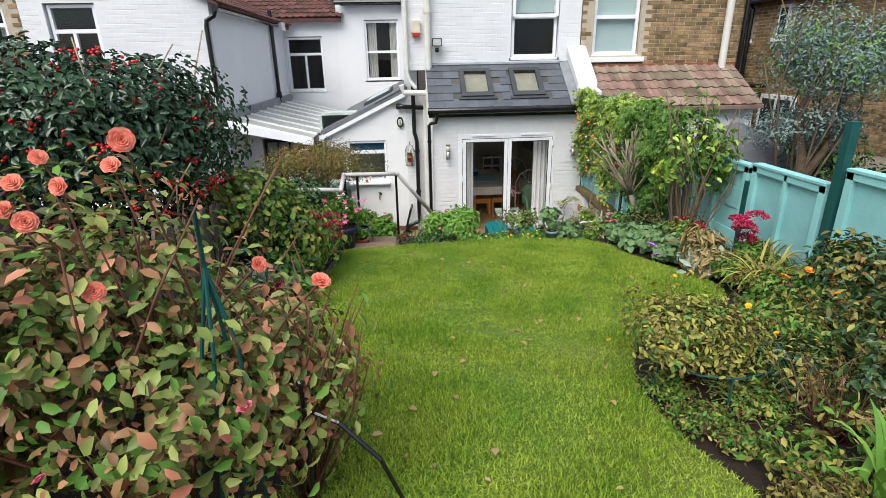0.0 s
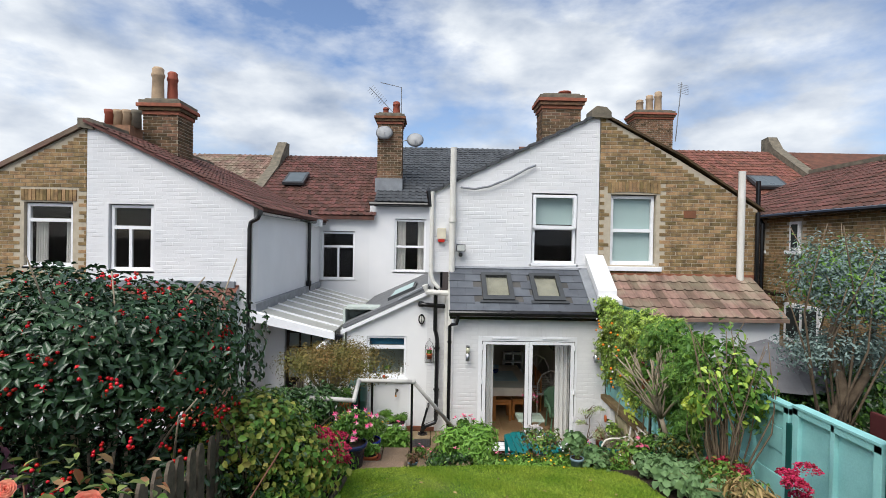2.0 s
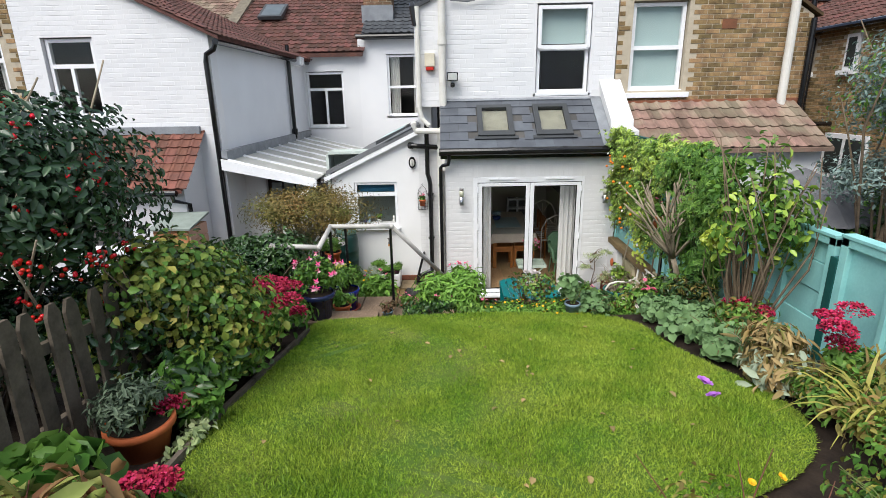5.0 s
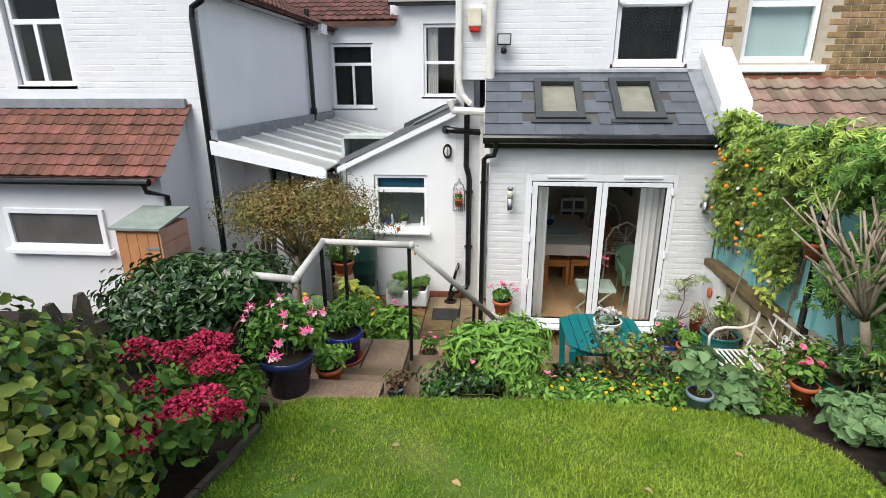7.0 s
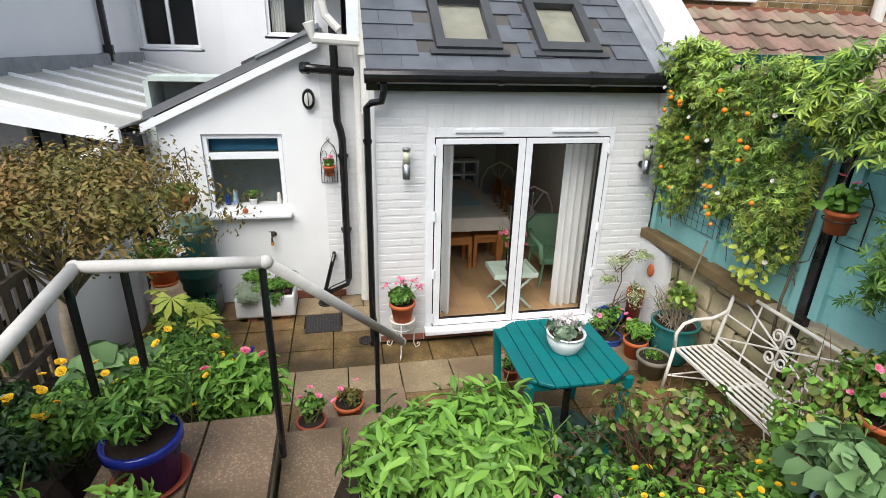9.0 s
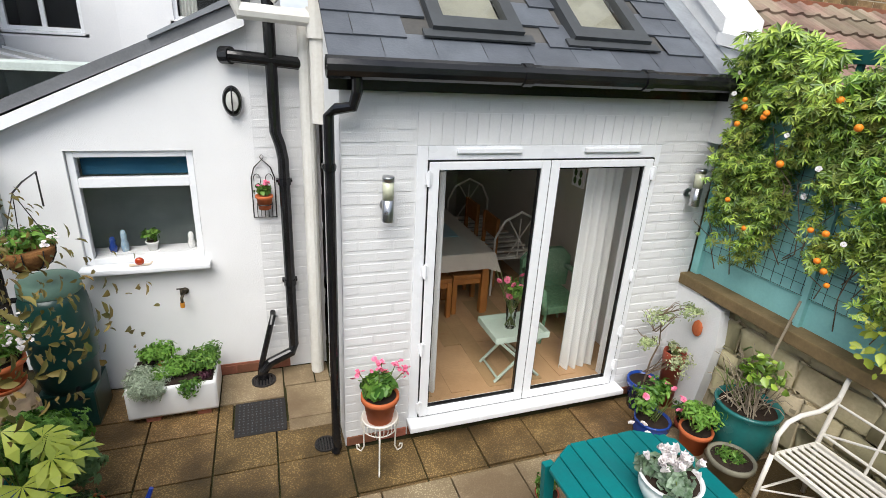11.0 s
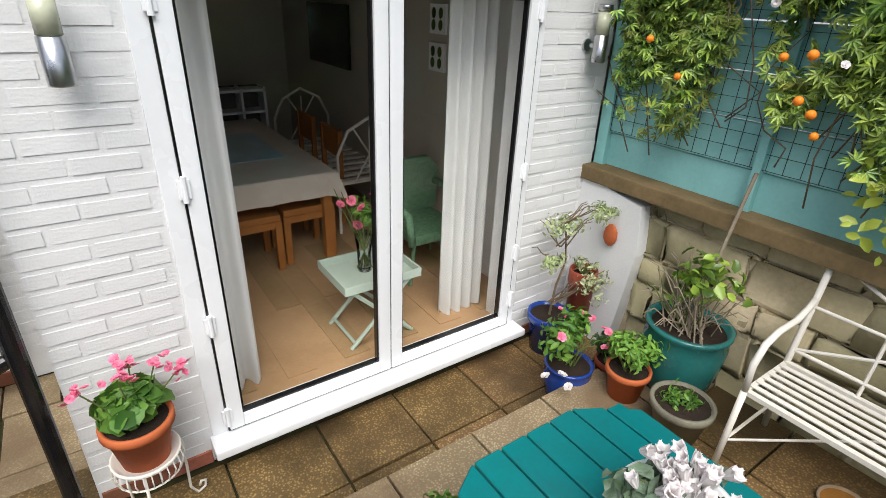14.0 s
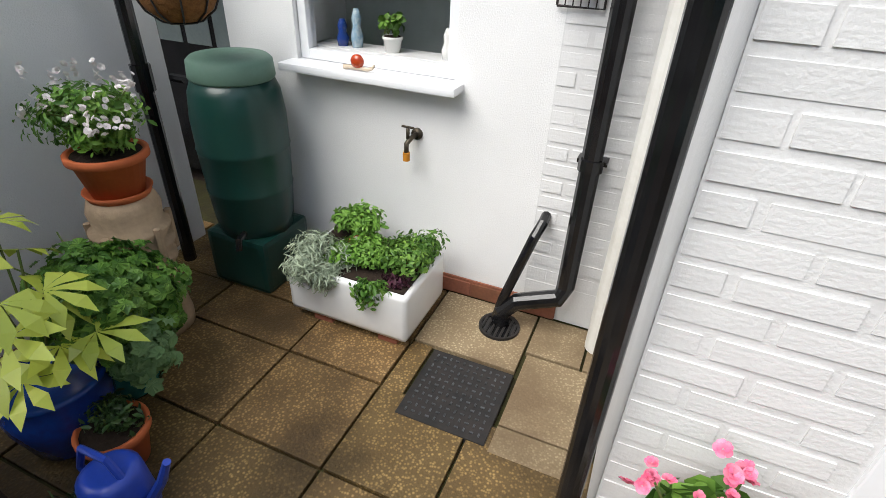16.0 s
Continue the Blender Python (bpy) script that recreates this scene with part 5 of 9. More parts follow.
chimney(2.68, 12.6, 3.62, 13.3, 5.2, 7.5, [(3.3, 12.95, 0.16, 0.16, REDPOT)], "red and brown brick chimney stack with a domed head")
cr = chimney(8.1, 20.6, 9.6, 21.5, 7.2, 9.3, [(8.8, 21, 0.15, 0.7, CHIMSTONE), (9.15, 21, 0.15, 0.85, CHIMSTONE), (8.4, 21, 0.15, 0.5, CHIMSTONE)], "brown brick chimney stack with buff pots")
b = tb([(9.9, 21, 8.2), (10.1, 21, 10.6)], 0.02, 6)
for i in range(6):
    tube(b, [(9.95, 21, 10.2 + i * 0.07), (10.4, 21, 10.1 + i * 0.07)], 0.008, 4)
part("aerial", b, LEAD, cr)
chimney(13.2, 13.0, 14.0, 13.9, 5.8, 7.9, [(13.5, 13.4, 0.15, 0.5, REDPOT)], "red brick chimney stack", REDBRICK)

# ---- patio ----
pa = thing("patio", "brown aggregate paving slabs with mossy joints", "paving")
pa["kind"] = "structure"
part("bed", bx(-3.4, 8.97, -0.06, 3.34, 11.2, -0.024), GROUT, pa)
rr = random.Random(8)


def slab(x0, y0, x1, y1, z, m_, t=0.05):
    g = 0.006
    b = bx(x0 + g, y0 + g, z - t, x1 - g, y1 - g, z + rr.uniform(-0.003, 0.003), bev=0.004)
    part("slab", b, m_, pa)


MH = (-0.29, 9.87, 0.11, 10.29)
SX = [-3.2, -2.6, -2.0, -1.45, -0.87, -0.4, 0.02, 0.5, 0.98, 1.43, 1.88, 2.33, 2.78, 3.33]
for i, (a, c) in enumerate(zip(SX, SX[1:])):
    for y0, y1 in ((8.97, 9.14), (9.14, 9.56)) if a >= 0.5 else ((8.97, 9.12), (9.12, 9.55), (9.55, 9.99)):
        slab(a, y0, c, y1, 0.0, PAVER)
    if a < 0.4:
        if c < -0.3:
            slab(a, 9.99, c, 10.28, 0.0, PAVER)
            slab(a, 10.28, c, 10.73, 0.0, PAVER)
slab(-0.4, 9.86, MH[0], 10.3, 0.0, PAVER), slab(-0.4, 10.3, 0.1, 10.73, 0.0, PALEPAVER)
slab(MH[2], 9.86, 0.49, 10.0, 0.0, PALEPAVER), slab(MH[2], 10.0, 0.49, 10.44, 0.0, PALEPAVER), slab(0.1, 10.44, 0.36, 10.73, 0.0, PALEPAVER), slab(0.36, 10.44, 0.49, 10.73, 0.0, PALEPAVER)
# raised part of the patio, one low step up
part("bed", bx(-0.9, 6.9, -0.02, 3.34, 8.96, P2 - 0.028), GROUT, pa)
for i in range(9):
    slab(-0.75 + i * 0.455, 8.52, -0.75 + (i + 1) * 0.455, 8.97, P2, PALEPAVER)
for j in range(4):
    for i in range(9):
        slab(-0.75 + i * 0.455, 8.52 - 0.41 * (j + 1), -0.75 + (i + 1) * 0.455, 8.52 - 0.41 * j, P2, PAVER)
mh = thing("manhole_cover", "black ribbed plastic inspection cover set in paving", "manhole cover")
part("plate", bx(MH[0] + 0.012, MH[1] + 0.012, -0.03, MH[2] - 0.012, MH[3] - 0.012, 0.006, bev=0.004), DARKMETAL, mh)
b = bmesh.new()
for i in range(11):
    for j in range(11):
        x, y = MH[0] + 0.045 + i * 0.031, MH[1] + 0.045 + j * 0.033
        l = (0.008, 0.0035) if (i + j) % 2 else (0.0035, 0.008)
        box(b, x - l[0], y - l[1], 0.005, x + l[0], y + l[1], 0.0105)
tagged(part("tread_stud_field", b, mat("worn_black_plastic", (0.10, 0.105, 0.115), 0.45, (0.03, 0.03, 0.033), 30, 0.2, 90), mh), kind="stuff")
for x, y, r in ((-0.06, 10.56, 0.1), (0.355, 9.65, 0.08)):
    gu = thing("drain_gully", "round black drain grating with pipes above it", "drain", "drain gullies", (x, y, 0.0))
    part("rim", lathe(bmesh.new(), [(r * 0.86, 0.0), (r * 0.88, 0.012), (r, 0.014), (r, 0.0)], 24), DARKMETAL, gu)
    part("well", lathe(bmesh.new(), [(0.0, 0.003), (r * 0.87, 0.004)], 24), BLACK, gu)
    for i in range(-3, 4):
        h = math.sqrt(max(0, (r * 0.86) ** 2 - (i * r * 0.25) ** 2))
        part("bar", bx(i * r * 0.25 - 0.005, -h, 0.004, i * r * 0.25 + 0.005, h, 0.011), DARKMETAL, gu)

# ---- steps, retaining wall, handrail ----
st = thing("garden_steps", "worn stone slab steps going down to the patio", "steps")
st["kind"] = "structure"
for x0, y0, x1, y1, z1, m_ in ((-0.95, 5.82, -0.2, 6.12, 1.34, STEPSTONE), (-0.95, 6.12, -0.2, 6.42, 1.2, STEPSTONE), (-0.95, 6.42, -0.2, 6.72, 1.08, STEPSTONE),
                               (-0.98, 6.72, -0.56, 7.36, 1.0, STEPSTONE), (-0.55, 6.72, -0.2, 7.36, 1.0, STEPSTONE), (-0.19, 6.6, 0.12, 7.42, 0.82, STEPSTONE),
                               (-0.19, 7.42, 0.42, 7.75, 0.62, STEPSTONE), (-0.19, 7.75, 0.55, 8.1, 0.44, STEPSTONE), (-0.19, 8.1, 0.6, 8.45, 0.28, STEPSTONE), (0.12, 6.95, 0.5, 7.42, 0.72, STEPSTONE)):
    part("tread", bx(x0, y0, z1 - 0.07, x1, y1, z1, bev=0.012), m_, st)
    part("riser", bx(x0 + 0.02, y0 + 0.02, 0, x1 - 0.02, y1 - 0.015, z1 - 0.07), STONE, st)
rt = thing("retaining_wall", "rubble stone wall holding up the flower bed", "wall")
rt["kind"] = "structure"
part("core", bx(0.5, 6.8, 0.1, 3.34, 6.9, 0.68), WALLCORE, rt)
rr = random.Random(11)


def rubble(parent, a0, a1, z0, z1, at, axis, face, thick=0.016):
    z = z0
    while z < z1:
        h = rr.uniform(0.15, 0.26)
        a = a0
        while a < a1 - 0.02:
            wd = min(rr.uniform(0.2, 0.5), a1 - a)
            zt = min(z + h, z1)
            p = rr.uniform(0.6, 1.2) * thick
            lo, hi = (at - p, at + 0.02) if face < 0 else (at - 0.02, at + p)
            args = (a + 0.004, lo, z + 0.004, a + wd - 0.004, hi, zt - 0.004) if axis == "y" else (lo, a + 0.004, z + 0.004, hi, a + wd - 0.004, zt - 0.004)
            b = bx(*args, bev=min(0.022, (zt - z) * 0.2, wd * 0.2))
            for v in b.verts:
                v.co += Vector((rr.uniform(-1, 1), rr.uniform(-1, 1), rr.uniform(-1, 1))) * 0.02
            part("stone", b, STONE, parent, smooth=True)
            a += wd
        z += h


rubble(rt, 0.5, 3.34, 0.12, 0.67, 6.9, "y", 1)
bw = thing("boundary_wall", "low rubble sandstone wall under the teal fence", "wall")
bw["kind"] = "structure"
part("core", bx(3.36, 6.9, 0.0, 3.6, 9.6, 1.06), WALLCORE, bw)
rubble(bw, 6.95, 9.15, 0.1, 1.06, 3.36, "x", -1)
part("render_patch", prism(bmesh.new(), [(9.6, 0.0), (9.6, 1.08), (9.15, 1.0), (9.12, 0.7), (9.2, 0.0)], "x", 3.26, 3.36), WHITE, bw, "white-painted render patch")
part("sleeper", bx(3.24, 8.0, 1.05, 3.5, 9.6, 1.14, bev=0.012), mat("mossy_timber", (0.23, 0.16, 0.08), 0.9, (0.14, 0.10, 0.05), 6, 0.5), bw, "mossy timber sill")

hr = thing("handrail", "pale plastic handrail on slim black posts beside the steps", "handrail")
R = [(-1.36, 6.42, 1.97), (-0.83, 6.33, 1.97), (-0.88, 7.12, 2.0), (-0.14, 7.08, 2.0), (0.56, 8.2, 0.86)]
for p, q in zip(R, R[1:]):
    part("rail", tb([p, q], 0.027, 12), RAILWHITE, hr, smooth=True)
for p in R:
    part("elbow", bmesh.ops.create_uvsphere(b := bmesh.new(), u_segments=12, v_segments=8, radius=0.031, matrix=Matrix.Translation(p)) and b, RAILWHITE, hr, smooth=True)
for x, y, z0, z1 in ((-1.28, 6.41, 1.15, 1.95), (-0.86, 7.0, 0.95, 1.98), (-0.7, 7.11, 0.95, 1.98), (-0.16, 7.09, 0.95, 1.98), (0.36, 7.9, 0.3, 1.16)):
    part("post", tb([(x, y, z0), (x, y, z1)], 0.017, 8), BLACK, hr)

# ---- fences ----
tf = thing("teal_fence", "pale teal painted timber fence with dark green posts", "fence")
tf["kind"] = "structure"
for k, (y0, y1, z0, z1) in enumerate(((7.72, 9.6, 1.12, 2.42), (5.9, 7.62, 1.15, 2.42), (4.75, 5.8, 1.3, 2.43), (3.78, 4.7, 1.55, 2.46), (1.9, 3.62, 1.75, 2.62), (0.0, 1.85, 1.9, 2.75), (-2.5, -0.05, 2.0, 2.9))):
    n = max(3, int((z1 - z0) / 0.19))
    if y1 > 5:
        for i in range(n):
            h = (z1 - z0) / n
            part("board", bx(3.38 - 0.012 * (i % 2), y0, z0 + i * h, 3.41, y1, z0 + (i + 1) * h - 0.006, bev=0.004), TEAL, tf)
    else:
        part("panel", bx(3.38, y0, z0, 3.4, y1, z1), TEAL, tf)
    for a in ((y0, z0, y0 + 0.07, z1), (y1 - 0.07, z0, y1, z1), (y0, z1 - 0.06, y1, z1 + 0.01), ((y0 + y1) / 2 - 0.02, z0, (y0 + y1) / 2 + 0.02, z1)):
        part("batten", bx(3.34, a[0], a[1], 3.385, a[2], a[3], bev=0.004), TEAL, tf)
    part("rail_cap", bx(3.33, y0, z1, 3.43, y1, z1 + 0.025, bev=0.005), TEAL, tf)
for y, z0, z1 in ((7.67, 0.6, 2.6), (5.85, 1.0, 2.35), (4.73, 1.2, 2.3), (3.7, 1.5, 2.98), (1.87, 1.7, 2.9), (-0.02, 1.9, 3.0)):
    part("post", bx(3.33, y - 0.035, z0, 3.4, y + 0.035, z1, bev=0.006), DKTEAL if y < 7 else BLACK, tf)
tr = thing("trellis", "dark green trellis panel above the fence", "trellis")
for a in ((8.1, 2.42, 9.56, 2.48), (8.1, 2.78, 9.56, 2.86)):
    part("rail", bx(3.32, a[0], a[1], 3.38, a[2], a[3], bev=0.004), DKTEAL, tr)
for i in range(10):
    part("slat", bx(3.33, 8.14 + i * 0.155, 2.44, 3.36, 8.17 + i * 0.155, 2.82), DKTEAL, tr)
wm = thing("wire_mesh", "thin black wire mesh for climbers", "mesh")
b = bmesh.new()
for i in range(24):
    tube(b, [(3.355, 7.8 + i * 0.075, 1.35), (3.355, 7.8 + i * 0.075, 2.2)], 0.0018, 4)
for i in range(12):
    tube(b, [(3.352, 7.8, 1.35 + i * 0.075), (3.352, 9.55, 1.35 + i * 0.075)], 0.0018, 4)
tagged(part("wire_grid", b, DARKMETAL, wm), kind="stuff")
pf = thing("picket_fence", "weathered grey picket fence between the gardens", "fence")
for i in range(24):
    y = 1.9 + i * 0.145
    z = ground_z(-1.45, y)
    m_ = Matrix.Translation((-1.45, y, z)) @ Matrix.Rotation(radians(rr.uniform(-3, 3)), 4, "X")
    b = prism(bmesh.new(), [(-0.045, 0), (0.045, 0), (0.045, 0.8), (0.02, 0.86), (-0.02, 0.86), (-0.045, 0.8)], "x", -0.01, 0.01)
    bmesh.ops.transform(b, matrix=m_, verts=b.verts[:])
    part("picket", b, GREYWOOD, pf)
for zz in (0.2, 0.62):
    part("rail", prism(bmesh.new(), [(1.8, ground_z(-1.45, 1.8) + zz), (5.4, ground_z(-1.45, 5.4) + zz), (5.4, ground_z(-1.45, 5.4) + zz + 0.06), (1.8, ground_z(-1.45, 1.8) + zz + 0.06)], "x", -1.5, -1.462), GREYWOOD, pf)
pf2 = thing("picket_fence", "weathered grey picket fence beside the patio", "fence")
for i in range(14):
    y = 8.0 + i * 0.16
    part("picket", prism(bmesh.new(), [(y - 0.05, 0.3), (y + 0.05, 0.3), (y + 0.05, 1.5), (y, 1.56), (y - 0.05, 1.5)], "x", -2.12, -2.1), GREYWOOD, pf2)
for zz in (0.6, 1.25):
    part("rail", bx(-2.1, 7.9, zz, -2.06, 10.3, zz + 0.07), GREYWOOD, pf2)
le = thing("lawn_edging", "low timber board along the lawn edge", "edging")
for i in range(5):
    y = 2.6 + i * 0.58
    x0, x1 = (-0.88, -0.89, -0.89, -0.86, -0.82)[i], (-0.89, -0.89, -0.86, -0.82, -0.79)[i]
    b = bmesh.new()
    prism(b, [(x0, y), (x1, y + 0.57), (x1 + 0.03, y + 0.57), (x0 + 0.03, y)], "z", 0, 0.07)
    for v in b.verts:
        v.co.z += ground_z(v.co.x, v.co.y) - 0.02
    part("board", b, GREYWOOD, le)
# painted bricks of the extension wall, laid singly
bricks(ext, WHITE, lambda x, z: True, EW[0], DX0, 0.071, 2.5, 9.6, 0.0033, True, 30)
bricks(ext, WHITE, lambda x, z: True, DX1, EW[1], 0.071, 2.5, 9.6, 0.0033, True, 31)
for i in range(24):
    part("soldier_brick", bx(DX0 + i * 0.0775, 9.594, DZ1 + 0.004, DX0 + i * 0.0775 + 0.069, 9.61, DZ1 + 0.2, bev=0.003), WHITE, ext)
bricks(ext, WHITE, lambda x, z: True, DX0, DX1, DZ1 + 0.21, 2.5, 9.6, 0.0033, True, 32)
for i in range(13):
    part("brick", bx(0.5 + i * 0.225, 9.586, 0.005, min(0.5 + i * 0.225 + 0.215, 3.3), 9.6, 0.075, bev=0.004), REDBRICK, ext)

# ---- plant helpers ----
L_ROSE = leafmat("rose_leaf", (0.15, 0.205, 0.05), (0.30, 0.31, 0.105), 0.38, 0.55, 0.22)
L_ROSE2 = leafmat("autumn_rose_leaf", (0.34, 0.20, 0.09), (0.24, 0.08, 0.05), 0.42, 0.6, 0.2)
L_PURPLE = leafmat("purple_leaf", (0.075, 0.022, 0.035), (0.04, 0.018, 0.028), 0.5, 0.4, 0.15)
L_HOLLY = leafmat("holly_leaf", (0.022, 0.060, 0.024), (0.04, 0.085, 0.035), 0.25, 0.4, 0.1)
L_HYD = leafmat("yellowing_shrub_leaf", (0.12, 0.20, 0.035), (0.24, 0.235, 0.048), 0.45, 0.4, 0.3)
L_DARK = leafmat("dark_shrub_leaf", (0.028, 0.07, 0.018), (0.045, 0.095, 0.025), 0.35, 0.4, 0.15)
L_LAUREL = leafmat("laurel_leaf", (0.03, 0.08, 0.018), (0.06, 0.125, 0.026), 0.28, 0.4, 0.15)
L_LUSH = leafmat("lush_green_leaf", (0.14, 0.30, 0.045), (0.20, 0.36, 0.07), 0.4, 0.25)
L_MID = leafmat("mid_green_leaf", (0.085, 0.20, 0.034), (0.15, 0.27, 0.05), 0.38, 0.42, 0.3)
L_CLIMB = leafmat("climber_leaf", (0.15, 0.29, 0.04), (0.34, 0.44, 0.07), 0.3, 0.6, 0.25)
L_OLIVE = leafmat("olive_brown_leaf", (0.13, 0.14, 0.035), (0.22, 0.13, 0.045), 0.5, 0.45)
L_GOLD = leafmat("golden_leaf", (0.30, 0.30, 0.06), (0.24, 0.20, 0.06), 0.5, 0.35)
L_SILVER = leafmat("silver_leaf", (0.42, 0.49, 0.36), (0.32, 0.38, 0.27), 0.6, 0.25)
L_BLUE = leafmat("blue_grey_leaf", (0.24, 0.32, 0.30), (0.13, 0.20, 0.17), 0.5, 0.3)
L_MALLOW = leafmat("soft_grey_green_leaf", (0.13, 0.23, 0.09), (0.18, 0.29, 0.13), 0.55, 0.2)
L_LIME = leafmat("lime_leaf", (0.52, 0.60, 0.09), (0.42, 0.50, 0.07), 0.35, 0.2, 0.3)
L_VARI = leafmat("cream_variegated_leaf", (0.50, 0.54, 0.32), (0.22, 0.32, 0.10), 0.5, 0.3)
L_DRY = leafmat("dry_straw_leaf", (0.38, 0.29, 0.13), (0.28, 0.19, 0.08), 0.7, 0.3)
L_RED = leafmat("reddish_leaf", (0.16, 0.07, 0.05), (0.09, 0.11, 0.04), 0.45, 0.35)
C_ROSE = mat("salmon_rose_petal", (0.86, 0.21, 0.15), 0.5, (0.88, 0.36, 0.24), 25, 0, 60, island=0.12, trans=0.25)
C_PINK = mat("pink_petal", (0.82, 0.15, 0.29), 0.5, (0.88, 0.32, 0.44), 25, 0, 60, island=0.15, trans=0.25)
C_SEDUM = mat("dark_pink_floret", (0.34, 0.012, 0.045), 0.6, (0.46, 0.03, 0.085), 25, 0, 60, island=0.3)
C_RED = mat("red_berry", (0.66, 0.014, 0.012), 0.25, (0.45, 0.01, 0.01), 25, 0, 60, island=0.2)
C_YELLOW = mat("yellow_petal", (0.80, 0.52, 0.02), 0.5, (0.75, 0.42, 0.02), 25, 0, 60, island=0.2, trans=0.2)
C_ORANGE = mat("orange_fruit", (0.85, 0.27, 0.02), 0.4, (0.75, 0.20, 0.02), 25, 0, 60, island=0.15)
C_WHITE = mat("white_petal", (0.80, 0.78, 0.75), 0.5, (0.78, 0.70, 0.72), 25, 0, 60, island=0.05, trans=0.25)
C_VIOLET = mat("violet_petal", (0.40, 0.12, 0.55), 0.5, (0.5, 0.2, 0.6), 25, 0, 60, island=0.2, trans=0.2)


def mesh_of(bm, name, material, smooth=True):
    me = bpy.data.meshes.new(name)
    if smooth:
        for f in bm.faces:
            f.smooth = True
    bm.to_mesh(me)
    bm.free()
    me.materials.append(material)
    return me


def petal_ring(bm, n, r0, r1, z0, z1, w, turn=0.0):
    for i in range(n):
        a = 2 * math.pi * i / n + turn
        c, s = math.cos(a), math.sin(a)
        rows = []
        for t, k in ((0, 0.45), (0.45, 1.0), (0.8, 0.95), (1.0, 0.45)):
            r, z = r0 + (r1 - r0) * t, z0 + (z1 - z0) * t ** 0.7 - (0.25 * (z1 - z0) if t == 1 else 0)
            rows.append([bm.verts.new((r * c - q * w * k * s, r * s + q * w * k * c, z + abs(q) * w * 0.35)) for q in (-1, 0, 1)])
        for p, q in zip(rows, rows[1:]):
            for j in range(2):
                bm.faces.new((p[j], p[j + 1], q[j + 1], q[j]))


def rose_mesh(name, material):
    b = bmesh.new()
    for k, (n, r0, r1, z0, z1, w) in enumerate(((6, 0.01, 0.05, 0.0, 0.018, 0.024), (6, 0.008, 0.04, 0.0, 0.03, 0.02), (5, 0.006, 0.028, 0.004, 0.038, 0.016), (5, 0.003, 0.018, 0.008, 0.042, 0.012), (4, 0.0, 0.009, 0.01, 0.043, 0.008))):
        petal_ring(b, n, r0, r1, z0, z1, w, k * 0.55)
    return mesh_of(b, name, material)


def flower_mesh(name, material, n=5, r=0.02, cup=0.006):
    b = bmesh.new()
    petal_ring(b, n, 0.002, r, 0.0, cup, r * 0.5)
    petal_ring(b, n, 0.002, r * 0.6, 0.002, cup * 1.6, r * 0.3, 0.5)
    return mesh_of(b, name, material)


def ball_mesh(name, material, r):
    b = bmesh.new()
    bmesh.ops.create_icosphere(b, subdivisions=2, radius=r)
    return mesh_of(b, name, material)


M_ROSE, M_PINKROSE = rose_mesh("bloom", C_ROSE), rose_mesh("bloom", C_PINK)


def fuchsia_mesh():
    """Four swept pink sepals over a flared pale skirt, hanging down."""
    b = bmesh.new()
    for k in range(4):
        a = k * 1.571
        u, v = Vector((math.cos(a), math.sin(a), 0)), Vector((-math.sin(a), math.cos(a), 0))
        pts = [v * 0.003, u * 0.018 + v * 0.008 + Vector((0, 0, 0.004)), u * 0.042 + Vector((0, 0, 0.016)), u * 0.018 - v * 0.008 + Vector((0, 0, 0.004)), v * -0.003]
        b.faces.new([b.verts.new(q) for q in pts])
    for k in range(6):
        a = k * 1.047 + 0.4
        u, v = Vector((math.cos(a), math.sin(a), 0)), Vector((-math.sin(a), math.cos(a), 0))
        pts = [v * 0.003, u * 0.014 + v * 0.011 - Vector((0, 0, 0.018)), u * 0.024 + v * 0.006 - Vector((0, 0, 0.028)), u * 0.024 - v * 0.006 - Vector((0, 0, 0.028)), u * 0.014 - v * 0.011 - Vector((0, 0, 0.018)), v * -0.003]
        b.faces.new([b.verts.new(q) for q in pts]).material_index = 1
    me = mesh_of(b, "bloom", C_SEPAL)
    me.materials.append(C_FUCHSIA)
    return me


C_SEPAL = mat("deep_pink_sepal", (0.72, 0.05, 0.2), 0.5, (0.78, 0.1, 0.28), 30, 0.05, 80)
C_FUCHSIA = mat("pale_pink_petal", (0.78, 0.5, 0.56), 0.6, (0.8, 0.36, 0.46), 40, 0.05, 80)
M_FUCHSIA = fuchsia_mesh()
M_PINK, M_YELLOW, M_WHITE, M_VIOLET, M_ORANGEF = (flower_mesh("bloom", m_, n, r) for m_, n, r in ((C_PINK, 5, 0.022), (C_YELLOW, 7, 0.018), (C_WHITE, 5, 0.018), (C_VIOLET, 5, 0.025), (C_ORANGE, 8, 0.022)))
M_BERRY, M_FRUIT, M_BUD = ball_mesh("berry", C_RED, 0.011), ball_mesh("fruit", C_ORANGE, 0.021), ball_mesh("bud", C_PINK, 0.013)


def put(me, pts, parent, name="bloom", s=(0.8, 1.25), seed=0, tilt=35, label="", face=None):
    r_ = random.Random(seed)
    for p in pts:
        ob = new(name, me)
        ob.parent = parent
        k = r_.uniform(*s)
        if face:
            q = (Vector(face) + Vector((r_.uniform(-1, 1), r_.uniform(-1, 1), r_.uniform(-1, 1))) * 0.45).to_track_quat("Z", "Y").to_euler()
            ob.matrix_basis = Matrix.LocRotScale(p, q, (k, k, k))
        else:
            ob.matrix_basis = Matrix.LocRotScale(p, Euler((radians(r_.uniform(-tilt, tilt)), radians(r_.uniform(-tilt, tilt)), r_.uniform(0, 6.28))), (k, k, k))
        if label:
            ob["label"] = label


